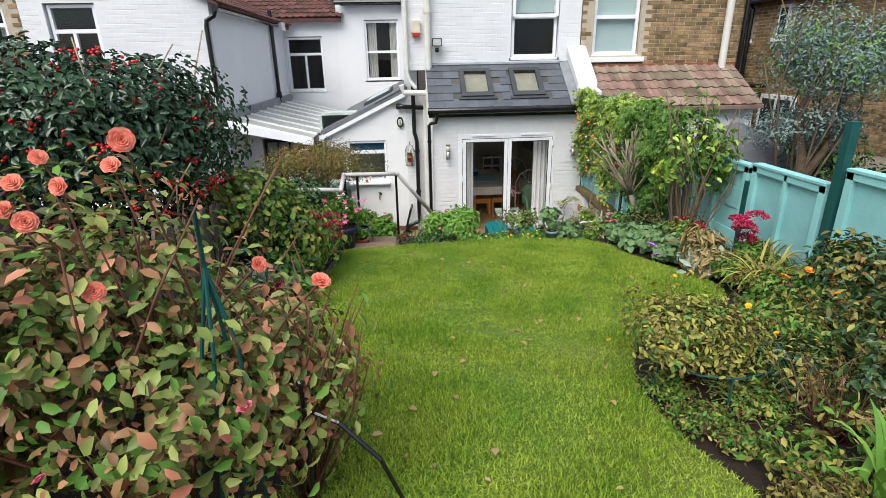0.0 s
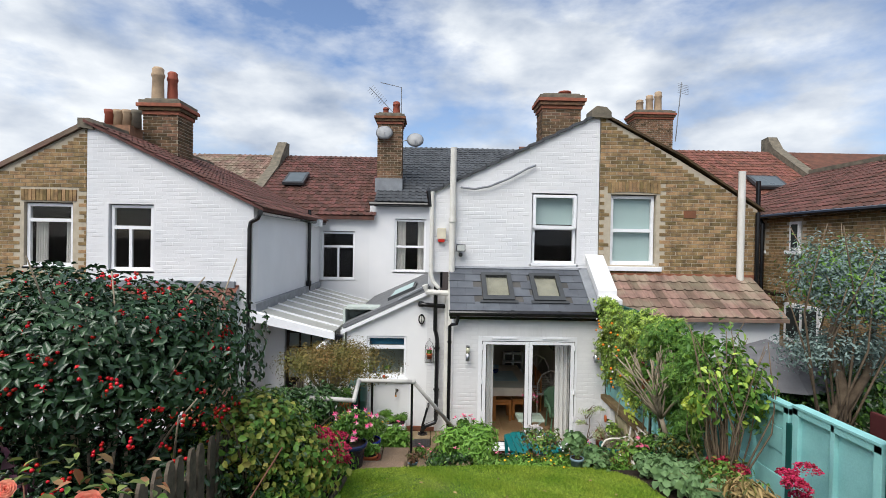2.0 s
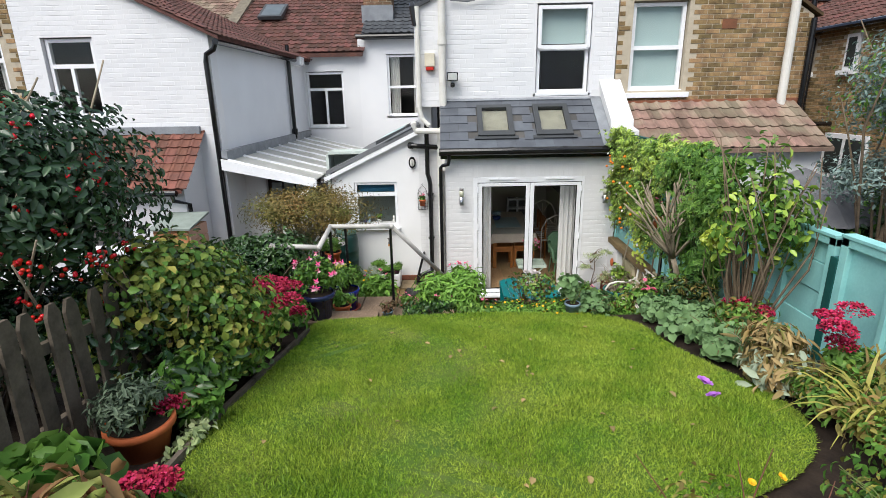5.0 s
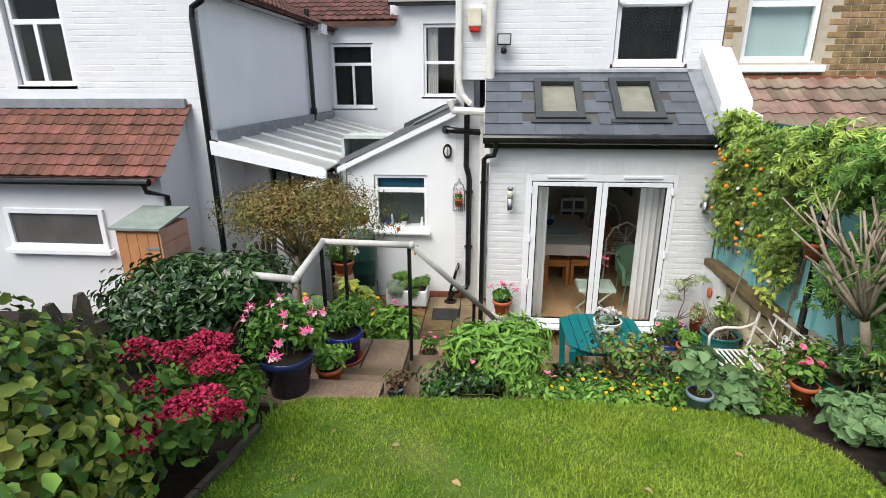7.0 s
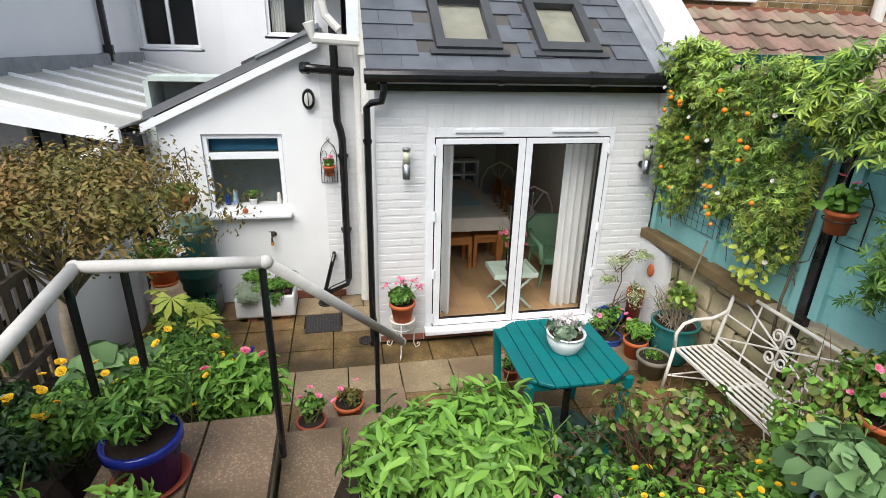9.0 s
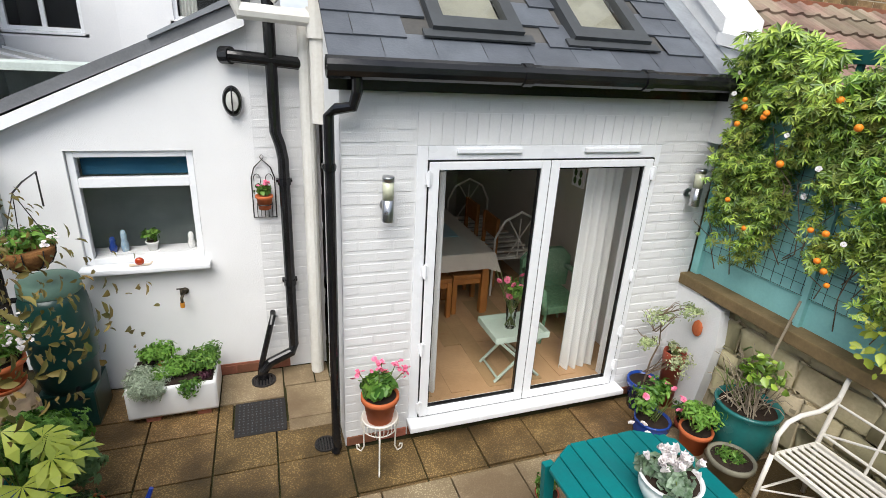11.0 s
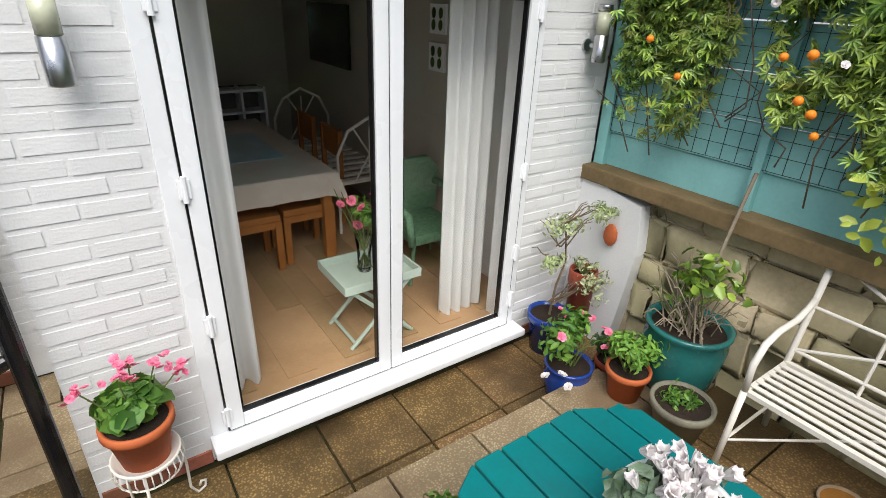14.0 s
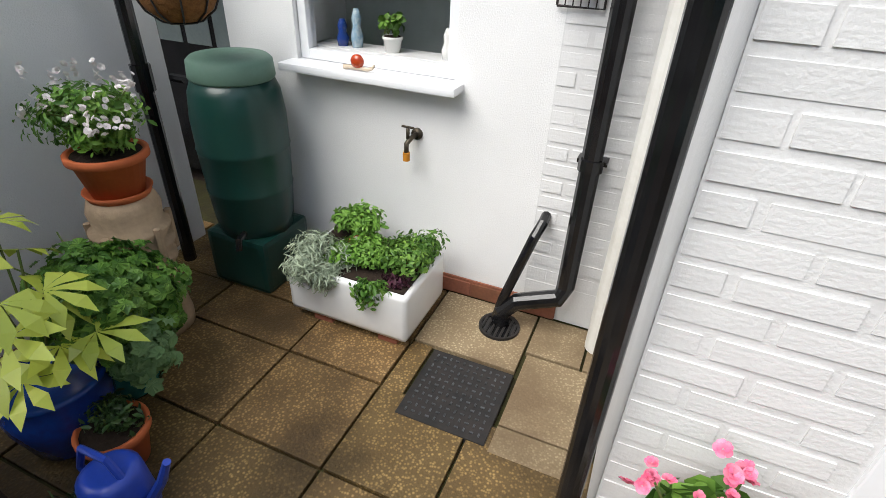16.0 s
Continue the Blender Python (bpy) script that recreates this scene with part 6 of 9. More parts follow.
def shell_pts(n, c, r, seed, up=-0.3, front=None):
    """Places on the outside of a crown, on the sides that show."""
    g, out = random.Random(seed), []
    while len(out) < n:
        d = Vector((g.gauss(0, 1), g.gauss(0, 1), g.gauss(0, 1))).normalized()
        if d.z < up or (front and d.dot(Vector(front)) < 0):
            continue
        k = g.uniform(0.82, 1.0)
        out.append((c[0] + d.x * r[0] * k, c[1] + d.y * r[1] * k, c[2] + d.z * r[2] * k))
    return out


def shrub(name, label, base, c, r, n, size, ms, ratio=0.45, seed=0, stem=BARK, tips=14, sr=0.012, lumps=9, category="shrub", fold=0.25, shell=0.55, droop=0.0, group="", flat=0.0):
    s = thing(name, label, category, group)
    k0 = 0
    for j, (m_, share) in enumerate(ms):
        p, q = blob(int(n * share), c, r, seed + (j > 2) * 0, shell, lumps, flat)
        rg = np.random.default_rng(seed * 7 + j)
        i = rg.permutation(len(p))
        if j:
            p, q = blob(int(n * share), c, r, seed, shell, lumps, flat)
            p = p + rg.normal(0, 0.04 * max(r), p.shape)
        leaves("foliage", p, q, size, m_, s, ratio, fold, seed=seed + j, droop=droop)
    rg = random.Random(seed)
    ts = [(c[0] + rg.uniform(-0.8, 0.8) * r[0], c[1] + rg.uniform(-0.8, 0.8) * r[1], c[2] + rg.uniform(-0.1, 0.85) * r[2]) for _ in range(tips)]
    b = bmesh.new()
    for t in ts:
        bb = (base[0] + rg.uniform(-0.25, 0.25) * r[0] * 0.6, base[1] + rg.uniform(-0.25, 0.25) * r[1] * 0.6, base[2])
        twigs(b, bb, [t], sr, seed + int(t[0] * 100) % 50, 5, 0.12, sr * 0.3)
    tagged(part("stem_mass", b, stem, s, smooth=True), kind="stuff")
    return s


def pot_prof(rt, rb, h):
    return [(rb * 0.5, 0), (rb, 0), (rb + (rt - rb) * 0.78, h * 0.8), (rt * 1.02, h * 0.81), (rt * 1.06, h * 0.83), (rt * 1.06, h * 0.98), (rt, h), (rt * 0.92, h * 0.985), (rt * 0.9, h * 0.9)]


def bowl_prof(rt, rb, h):
    return [(rb * 0.5, 0), (rb, 0), (rb * 1.1, h * 0.06), (rt * 0.98, h * 0.5), (rt * 1.02, h * 0.75), (rt * 0.97, h * 0.9), (rt * 1.05, h * 0.95), (rt * 1.05, h), (rt * 0.94, h), (rt * 0.92, h * 0.9)]


def potted(label, at, rt, rb, h, m_, prof=pot_prof, saucer=None, name="potted_plant", category="potted plant"):
    p = thing(name, label, category, at=at)
    z = 0.0
    if saucer:
        part("saucer", lathe(bmesh.new(), [(rb * 0.8, 0), (rb * 1.2, 0), (rb * 1.35, 0.03), (rb * 1.28, 0.03), (rb * 1.1, 0.008)], 24), saucer, p, smooth=True)
        z = 0.01
    body = part("pot", lathe(bmesh.new(), [(a, q + z) for a, q in prof(rt, rb, h)], 28), m_, p, smooth=True)
    part("soil", lathe(bmesh.new(), [(0.0, h * 0.9 + z + 0.006), (rt * 0.9, h * 0.9 + z + 0.006)], 20), SOIL, body)
    return p


def pot_leaves(p, c, r, n, size, m_, ratio=0.5, seed=0, shell=0.6, lumps=6, stem=GREENSTEM, tips=8, droop=0.0, fold=0.2):
    q, d = blob(n, c, r, seed, shell, lumps)
    leaves("foliage", q, d, size, m_, p, ratio, fold, seed=seed, droop=droop)
    rg = random.Random(seed)
    b = bmesh.new()
    for _ in range(tips):
        twigs(b, (rg.uniform(-0.03, 0.03), rg.uniform(-0.03, 0.03), c[2] - r[2]), [(c[0] + rg.uniform(-0.7, 0.7) * r[0], c[1] + rg.uniform(-0.7, 0.7) * r[1], c[2] + rg.uniform(0, 0.7) * r[2])], 0.005, rg.randint(0, 99), 5, 0.1, 0.002)
    tagged(part("stem_mass", b, stem, p), kind="stuff")


def spike_clump(name, label, at, n, length, w, m_, seed=0, spread=0.5, category="plant"):
    """Arching strap leaves from one crown."""
    s = thing(name, label, category, at=at)
    rg = random.Random(seed)
    vv, ff = [], []
    for _ in range(n):
        a, l, sp = rg.uniform(0, 6.28), length * rg.uniform(0.6, 1.1), spread * rg.uniform(0.5, 1.3)
        d, sd = Vector((math.cos(a), math.sin(a), 0)), Vector((-math.sin(a), math.cos(a), 0))
        o, k = Vector((rg.uniform(-0.1, 0.1), rg.uniform(-0.1, 0.1), 0)), len(vv)
        for i in range(7):
            t = i / 6
            p = o + d * (l * sp * t ** 1.3) + Vector((0, 0, l * (t - 0.62 * sp * t * t * t * 1.4)))
            ww = w * (1 - t ** 2.2) * 0.5 + 0.0006
            vv += [p + sd * ww, p - sd * ww]
        ff += [(k + 2 * i, k + 2 * i + 1, k + 2 * i + 3, k + 2 * i + 2) for i in range(6)]
    tagged(sheet("strap_leaves", vv, ff, m_, s), kind="stuff")
    return s


# ---- shrubs and borders, near the start of the walk ----
rs = shrub("rose_bush", "salmon-pink rose bush with bronze autumn leaves", (-0.9, 1.45, 1.95), (-0.95, 1.5, 2.56), (0.78, 0.75, 0.72), 6400, 0.048, [(L_ROSE, 0.66), (L_ROSE2, 0.3), (L_MID, 0.22)], 0.5, 3, REDSTEM, 34, 0.008, 13, fold=0.18)
roses = [(-0.82, 1.3, 2.89), (-0.38, 1.3, 2.95), (-0.66, 1.3, 3.29), (-0.94, 1.3, 3.19), (-0.83, 1.3, 3.18), (-0.22, 1.3, 2.89), (-0.94, 1.3, 3.09), (-1.05, 1.4, 3.1), (-1.0, 1.5, 3.22), (-0.78, 1.45, 3.2), (-1.2, 1.4, 2.95)]
for k, q in enumerate(roses):
    put(M_ROSE, [q], rs, s=(0.44, 0.62), seed=k, face=(0.25, -0.7, 0.6))
b = bmesh.new()
for k, q in enumerate(roses):
    twigs(b, (-0.85 + 0.03 * k, 1.5, 2.2), [q], 0.006, k, 5, 0.08, 0.003)
tagged(part("flower_stem_mass", b, REDSTEM, rs), kind="stuff")
put(M_PINKROSE, [(-0.95, 1.1, 2.45), (-0.65, 1.15, 2.68), (-0.42, 1.15, 2.6), (-1.2, 1.2, 2.7)], rs, s=(0.35, 0.5), seed=4, name="bud")
shrub("leggy_rose", "leggy red-brown rose stems with few leaves", (-0.38, 1.5, 1.95), (-0.36, 1.5, 2.45), (0.3, 0.35, 0.55), 520, 0.045, [(L_ROSE2, 0.7), (L_ROSE, 0.3)], 0.5, 8, REDSTEM, 44, 0.006, 9)
shrub("peony", "peony clump with yellowing bronze leaves", (-0.85, 2.2, 1.85), (-0.9, 2.25, 2.1), (0.5, 0.5, 0.32), 700, 0.14, [(L_ROSE2, 0.5), (L_ROSE, 0.5)], 0.32, 9, REDSTEM, 16, 0.008, 8, droop=0.4)
shrub("peony", "peony clump with green and bronze leaves", (-1.65, 1.35, 1.95), (-1.65, 1.35, 2.3), (0.55, 0.5, 0.42), 1100, 0.11, [(L_ROSE2, 0.35), (L_ROSE, 0.7)], 0.36, 12, REDSTEM, 16, 0.008, 9, droop=0.3)
shrub("peony", "peony clump with green and bronze leaves", (-1.15, 0.85, 2.0), (-1.2, 0.85, 2.25), (0.45, 0.35, 0.36), 800, 0.1, [(L_ROSE2, 0.25), (L_ROSE, 0.8)], 0.4, 13, REDSTEM, 14, 0.008, 8, droop=0.3)
shrub("smoke_bush", "dark purple leaved smoke bush", (-2.3, 2.1, 1.9), (-2.3, 2.2, 2.5), (0.8, 0.7, 0.7), 4200, 0.06, [(L_PURPLE, 1)], 0.75, 14, REDSTEM, 14, 0.012, 10)
ob = thing("obelisk_wire", "green plastic coated plant support wires", "plant support")
for k in range(4):
    a = k * 1.57
    part("wire", tb([(-0.52, 1.3, 3.12), (-0.52, 1.3, 2.95), (-0.52 + 0.05 * math.cos(a), 1.3 + 0.05 * math.sin(a), 2.7), (-0.58 + 0.12 * math.cos(a), 1.3 + 0.12 * math.sin(a), 1.95)], 0.006, 6), DKTEAL, ob)
hp = thing("hoop_support", "black wire hoop plant support", "plant support")
part("leg", tb([(-0.31, 1.3, 1.93), (-0.31, 1.3, 2.56)], 0.007, 6), BLACK, hp)
part("hoop", tb([(-0.31, 1.3, 2.48), (-0.2, 1.25, 2.46), (-0.08, 1.2, 2.36), (-0.02, 1.2, 2.2), (-0.03, 1.22, 2.0), (-0.05, 1.25, 1.93)], 0.007, 6), BLACK, hp)
part("knob", bmesh.ops.create_icosphere(b := bmesh.new(), subdivisions=2, radius=0.014, matrix=Matrix.Translation((-0.31, 1.3, 2.57))) and b, BLACK, hp)

hl = shrub("holly", "dark glossy holly bush covered in red berries", (-2.35, 3.95, 1.5), (-2.42, 3.98, 2.84), (1.28, 1.02, 1.08), 19000, 0.06, [(L_HOLLY, 1)], 0.5, 22, PALEBARK, 30, 0.016, 16, fold=0.4, shell=0.4)
p, q = blob(9000, (-2.4, 3.98, 2.15), (1.35, 1.0, 0.62), 23, 0.5, 14, 0.6)
leaves("foliage", p, q, 0.06, L_HOLLY, hl, 0.5, 0.4, seed=9)
bp = [Vector(p) + Vector((random.Random(i).uniform(-0.05, 0.05), 0, 0)) for i, p in enumerate(shell_pts(105, (-2.4, 3.98, 2.72), (1.05, 0.92, 0.92), 7, -0.5, (0.25, -1, 0.25)))]
g = random.Random(2)
put(M_BERRY, [(p.x + g.gauss(0, 0.025), p.y + g.gauss(0, 0.025), p.z + g.gauss(0, 0.02)) for p in bp for _ in range(6)], hl, "berry", (0.85, 1.25), 3)
shrub("flowering_currant", "yellowing green shrub with toothed leaves", (-1.4, 4.4, 1.45), (-1.4, 4.4, 2.12), (0.68, 0.72, 0.66), 9000, 0.053, [(L_HYD, 0.6), (L_GOLD, 0.06), (L_MID, 0.35), (L_DARK, 0.15)], 0.7, 25, BARK, 18, 0.01, 12)
shrub("shrub_underplanting", "green leafy perennials under the fence", (-1.15, 4.2, 1.55), (-1.1, 4.2, 1.75), (0.32, 1.0, 0.28), 2200, 0.085, [(L_MID, 0.7), (L_DARK, 0.4)], 0.4, 26, GREENSTEM, 10, 0.006, 10)
shrub("laurel_hedge", "dense dark glossy laurel hedge clipped low", (-1.6, 6.5, 1.15), (-1.6, 6.45, 1.66), (0.85, 0.68, 0.5), 10000, 0.066, [(L_LAUREL, 0.6), (L_DARK, 0.5)], 0.45, 31, BARK, 16, 0.012, 14, fold=0.3)
shrub("evergreen_hedge", "dense dark glossy hedge beyond the laurel", (-2.7, 6.0, 1.0), (-2.8, 5.9, 1.4), (0.7, 0.7, 0.4), 4000, 0.085, [(L_DARK, 1)], 0.45, 32, BARK, 10, 0.012, 10)
M_FLORET = ball_mesh("floret", C_SEDUM, 0.012)


def sedum(at, n, s, seed, hgt=0.42):
    sd = shrub("sedum", "fleshy green sedum with dark crimson flower heads", at, (at[0], at[1], at[2] + hgt * 0.5), (0.26 * s, 0.26 * s, hgt * 0.45), 420, 0.07, [(L_MID, 1)], 0.5, seed, GREENSTEM, 10, 0.006, 7, "plant")
    g = random.Random(seed)
    for k in range(n):
        x, y, z = at[0] + g.uniform(-0.26, 0.26) * s, at[1] + g.uniform(-0.26, 0.26) * s, at[2] + hgt * g.uniform(0.6, 1.25)
        nn = 240
        a, r_ = np.random.default_rng(seed + k).uniform(0, 6.28, nn), np.sqrt(np.random.default_rng(seed + k + 5).uniform(0, 1, nn)) * g.uniform(0.065, 0.105)
        p = np.stack([x + r_ * np.cos(a), y + r_ * np.sin(a), z + 0.03 - r_ * r_ * 5 + np.random.default_rng(k).uniform(-0.012, 0.012, nn)], 1)
        leaves("flower_head", p, np.tile([0, 0, 1.0], (nn, 1)), 0.02, C_SEDUM, sd, 0.9, 0.3, seed=k)
    return sd


sedum((-0.98, 5.2, 1.40), 7, 1.35, 41, 0.5), sedum((-1.3, 5.55, 1.36), 4, 1.1, 46, 0.5), sedum((-0.98, 4.6, 1.5), 5, 0.9, 42, 0.35), sedum((-0.85, 2.9, 1.7), 5, 0.7, 43, 0.2), sedum((-1.0, 5.65, 1.36), 4, 0.7, 44, 0.4), sedum((-0.92, 3.75, 1.62), 3, 0.5, 45, 0.3)
tp = potted("terracotta pot of grey-green spiky foliage", (-1.12, 3.5, ground_z(-1.1, 3.5) - 0.02), 0.165, 0.115, 0.21, TERRA)
pot_leaves(tp, (0, 0, 0.34), (0.23, 0.23, 0.17), 1200, 0.05, leafmat("sage_grey_leaf", (0.10, 0.14, 0.09), (0.05, 0.08, 0.05), 0.5), 0.25, 50, 0.6, 10)
shrub("fig_leaf_plant", "broad green lobed leaves at the foot of the fence", (-1.2, 2.85, 1.75), (-1.2, 2.9, 1.92), (0.3, 0.35, 0.2), 260, 0.14, [(L_MID, 1)], 0.8, 51, GREENSTEM, 8, 0.006, 6)
shrub("variegated_edging", "cream variegated small edging plant", (-0.9, 3.75, 1.62), (-0.9, 3.7, 1.68), (0.12, 0.45, 0.08), 260, 0.05, [(L_VARI, 1)], 0.5, 52, GREENSTEM, 5, 0.004, 6, "plant")
rf = shrub("red_geranium", "bright red flowers over green leaves", (-1.2, 2.5, 1.78), (-1.2, 2.5, 2.0), (0.25, 0.3, 0.22), 300, 0.07, [(L_MID, 1)], 0.8, 53, GREENSTEM, 8, 0.005, 5, "plant")
put(M_BERRY, [(-1.2 + g.uniform(-0.2, 0.2), 2.45 + g.uniform(-0.2, 0.2), 2.2 + g.uniform(-0.05, 0.08)) for _ in range(16)], rf, "bloom", (1.2, 2.2), 6)

# ---- right border ----
pt = shrub("potentilla", "rounded shrub with small yellow-green leaves and dried seed heads", (1.48, 2.3, 1.78), (1.48, 2.3, 2.04), (0.42, 0.44, 0.34), 4600, 0.034, [(L_OLIVE, 0.35), (L_GOLD, 0.6), (L_MID, 0.2)], 0.45, 60, REDSTEM, 30, 0.005, 14)
put(M_YELLOW, shell_pts(9, (1.48, 2.3, 2.05), (0.46, 0.46, 0.34), 5), pt, s=(0.6, 0.9))
put(M_VIOLET, [(1.62, 3.1, 2.28), (1.68, 3.12, 2.2)], pt, s=(1.0, 1.4), label="violet flower")
hs = thing("hoop_support", "green wire hoop round a shrub", "plant support")
part("hoop", tb([(1.56 + 0.35 * math.cos(a / 12 * 6.283), 2.3 + 0.35 * math.sin(a / 12 * 6.283), 2.02) for a in range(13)], 0.005, 6), DKTEAL, hs)
for a in (3.6, 4.6, 5.6):
    part("leg", tb([(1.56 + 0.35 * math.cos(a), 2.3 + 0.35 * math.sin(a), 1.75), (1.56 + 0.35 * math.cos(a), 2.3 + 0.35 * math.sin(a), 2.03)], 0.005, 6), DKTEAL, hs)
for k, (x, y, z, r_, h, n, sz, m_, ra, lab) in enumerate((
        (2.3, 2.6, 0, 0.4, 0.28, 800, 0.06, L_MID, 0.5, "low green border plants"), (2.78, 3.05, 0, 0.42, 0.32, 900, 0.06, L_MID, 0.5, "low green border plants with orange marigolds"),
        (1.55, 1.5, 0, 0.26, 0.14, 260, 0.05, L_MID, 0.5, "low green border plants"), (1.36, 1.75, 0, 0.24, 0.09, 620, 0.034, L_MID, 0.45, "low small-leaved ground cover on bare soil"), (1.3, 2.1, 0, 0.2, 0.08, 520, 0.032, L_MID, 0.45, "low green ground cover at the lawn edge"),
        (1.5, 1.25, 0, 0.26, 0.1, 620, 0.036, L_OLIVE, 0.45, "low small-leaved ground cover on bare soil"), (1.65, 1.95, 0, 0.28, 0.1, 620, 0.036, L_MID, 0.45, "low small-leaved ground cover on bare soil"), (1.75, 0.95, 0, 0.3, 0.16, 260, 0.06, L_MID, 0.4, "low green border plants"), (1.95, 2.1, 0, 0.4, 0.25, 700, 0.05, L_DARK, 0.5, "low dark green border plants"), (2.3, 1.1, 0, 0.4, 0.4, 700, 0.07, L_MID, 0.45, "low green border plants"),
        (2.0, 1.6, 0, 0.4, 0.2, 420, 0.06, L_MID, 0.4, "low green border plants"), (2.6, 2.2, 0, 0.6, 0.4, 1000, 0.07, L_DARK, 0.45, "leafy green border plants"),
        (2.7, 1.4, 0, 0.5, 0.5, 900, 0.08, L_MID, 0.4, "leafy green border plants"), (3.0, 3.0, 0, 0.4, 0.6, 1300, 0.08, L_DARK, 0.45, "dark leafy shrub against the fence"),
        (3.1, 2.2, 0, 0.35, 0.75, 1200, 0.085, L_DARK, 0.45, "dark leafy shrub against the fence"), (2.85, 3.75, 0, 0.4, 0.3, 800, 0.07, L_MID, 0.4, "low green border plants"),
        (2.72, 5.3, 0, 0.38, 0.3, 700, 0.1, L_MALLOW, 0.95, "soft round-lobed geranium leaves spilling on the lawn"), (2.68, 4.75, 0, 0.32, 0.28, 560, 0.1, L_MALLOW, 0.95, "soft round-lobed geranium leaves spilling on the lawn"),
        (2.62, 5.8, 0, 0.32, 0.2, 520, 0.09, L_MALLOW, 0.95, "soft grey-green mallow leaves"), (2.0, 6.12, 0, 0.27, 0.16, 230, 0.1, L_MALLOW, 0.95, "large soft grey-green mallow leaves"),
        (2.9, 5.0, 0, 0.35, 0.4, 900, 0.07, L_MID, 0.5, "green perennials by the fence"), (3.0, 6.0, 0, 0.3, 0.35, 700, 0.07, L_DARK, 0.5, "dark green perennials by the fence"))):
    z = ground_z(x, y)
    pl = shrub("border_plant", lab, (x, y, z), (x, y, z + h * 0.5), (r_, r_, h * 0.6), int(n * 1.25), sz * 0.74, [(m_, 1)] if m_ is L_MALLOW else [(m_, 0.8), (L_GOLD, 0.25), (L_OLIVE, 0.2)], ra, 70 + k, REDSTEM if k % 2 else GREENSTEM, 22, 0.005, 11, "plant")
    if "marigold" in lab:
        put(M_ORANGEF, shell_pts(12, (x, y, z + h * 0.5), (r_ * 0.9, r_ * 0.9, h * 0.65), 9, 0.1), pl, s=(1.0, 1.5))
sedum((3.05, 4.1, 1.55), 5, 0.7, 80, 0.45), sedum((2.95, 5.15, 1.4), 4, 0.7, 81, 0.4)
shrub("lambs_ear", "silvery woolly leaved clump drying to straw", (2.75, 4.2, 1.54), (2.75, 4.2, 1.66), (0.26, 0.36, 0.2), 600, 0.1, [(L_SILVER, 0.6), (L_DRY, 0.5)], 0.35, 83, PALEBARK, 10, 0.006, 8, "plant")
shrub("dry_stalks", "straw coloured dying foliage", (2.75, 4.35, 1.52), (2.75, 4.35, 1.75), (0.26, 0.3, 0.32), 450, 0.11, [(L_DRY, 0.8), (L_OLIVE, 0.3)], 0.2, 84, PALEBARK, 12, 0.005, 8, "plant", droop=0.8)
spike_clump("day_lily", "arching green and bronze strap leaves", (2.85, 3.55, 1.63), 60, 0.62, 0.025, L_GOLD, 1, 0.8)
spike_clump("day_lily", "arching green strap leaves", (3.0, 3.9, 1.58), 50, 0.6, 0.025, L_OLIVE, 2, 0.8)
spike_clump("iris", "upright grey-green sword leaves", (1.72, 1.3, 1.92), 30, 0.5, 0.032, L_LUSH, 3, 0.5)
spike_clump("iris", "upright grey-green sword leaves", (1.95, 1.15, 1.94), 30, 0.55, 0.034, L_LUSH, 4, 0.5)
shrub("dry_stalks", "bare brown stalks of a cut-back perennial", (1.85, 1.7, 1.86), (1.85, 1.7, 2.05), (0.3, 0.3, 0.24), 120, 0.05, [(L_DRY, 0.6), (L_OLIVE, 0.4)], 0.2, 185, REDSTEM, 46, 0.004, 7, "plant")
fx = shrub("red_fuchsia", "small shrub with bright red flowers", (2.1, 1.75, 1.87), (2.1, 1.75, 2.1), (0.22, 0.25, 0.22), 420, 0.045, [(L_DARK, 1)], 0.5, 86, REDSTEM, 10, 0.005, 6)
put(M_PINKROSE, shell_pts(7, (2.1, 1.75, 2.12), (0.2, 0.22, 0.2), 3), fx, s=(0.6, 0.9), label="crimson flower")
# bare pale shrub and the leafy leggy one against the fence
pb = thing("pruned_shrub", "pale bare-branched pruned shrub with knobbly limbs", "shrub")
b, g = bmesh.new(), random.Random(6)
tube(b, [(3.15, 6.55, 1.25), (3.05, 6.5, 1.5), (2.95, 6.45, 1.75)], 0.035, 8, 0.028)
tube(b, [(3.2, 6.6, 1.25), (3.25, 6.6, 1.6), (3.2, 6.55, 1.9)], 0.03, 8, 0.02)
for k in range(26):
    o = Vector((2.95, 6.45, 1.75)) if k % 3 else Vector((3.2, 6.55, 1.85))
    t = o + Vector((g.uniform(-0.48, 0.28), g.uniform(-0.3, 0.2), g.uniform(0.25, 0.75)))
    m_ = o.lerp(t, 0.5) + Vector((g.uniform(-0.08, 0.08), g.uniform(-0.08, 0.08), 0.03))
    tube(b, [o, o.lerp(m_, 0.5), m_, t], 0.016, 6, 0.008)
    for _ in range(2):
        tube(b, [m_.lerp(t, 0.4), t + Vector((g.uniform(-0.15, 0.15), g.uniform(-0.15, 0.15), g.uniform(0, 0.12)))], 0.008, 5, 0.005)
tagged(part("branch_mass", b, PALEBARK, pb, smooth=True), kind="stuff")
lg = shrub("tree_mallow", "tall leggy shrub with bare brown stems and sparse leaves", (3.0, 5.2, 1.35), (3.02, 5.25, 2.45), (0.55, 0.45, 0.85), 1100, 0.075, [(L_MID, 0.7), (L_CLIMB, 0.35)], 0.5, 90, BARK, 40, 0.012, 14)
shrub("euonymus", "lime green leaf clump", (2.72, 5.2, 1.9), (2.72, 5.15, 2.3), (0.16, 0.14, 0.12), 160, 0.07, [(L_LIME, 1)], 0.6, 91, GREENSTEM, 5, 0.005, 4)
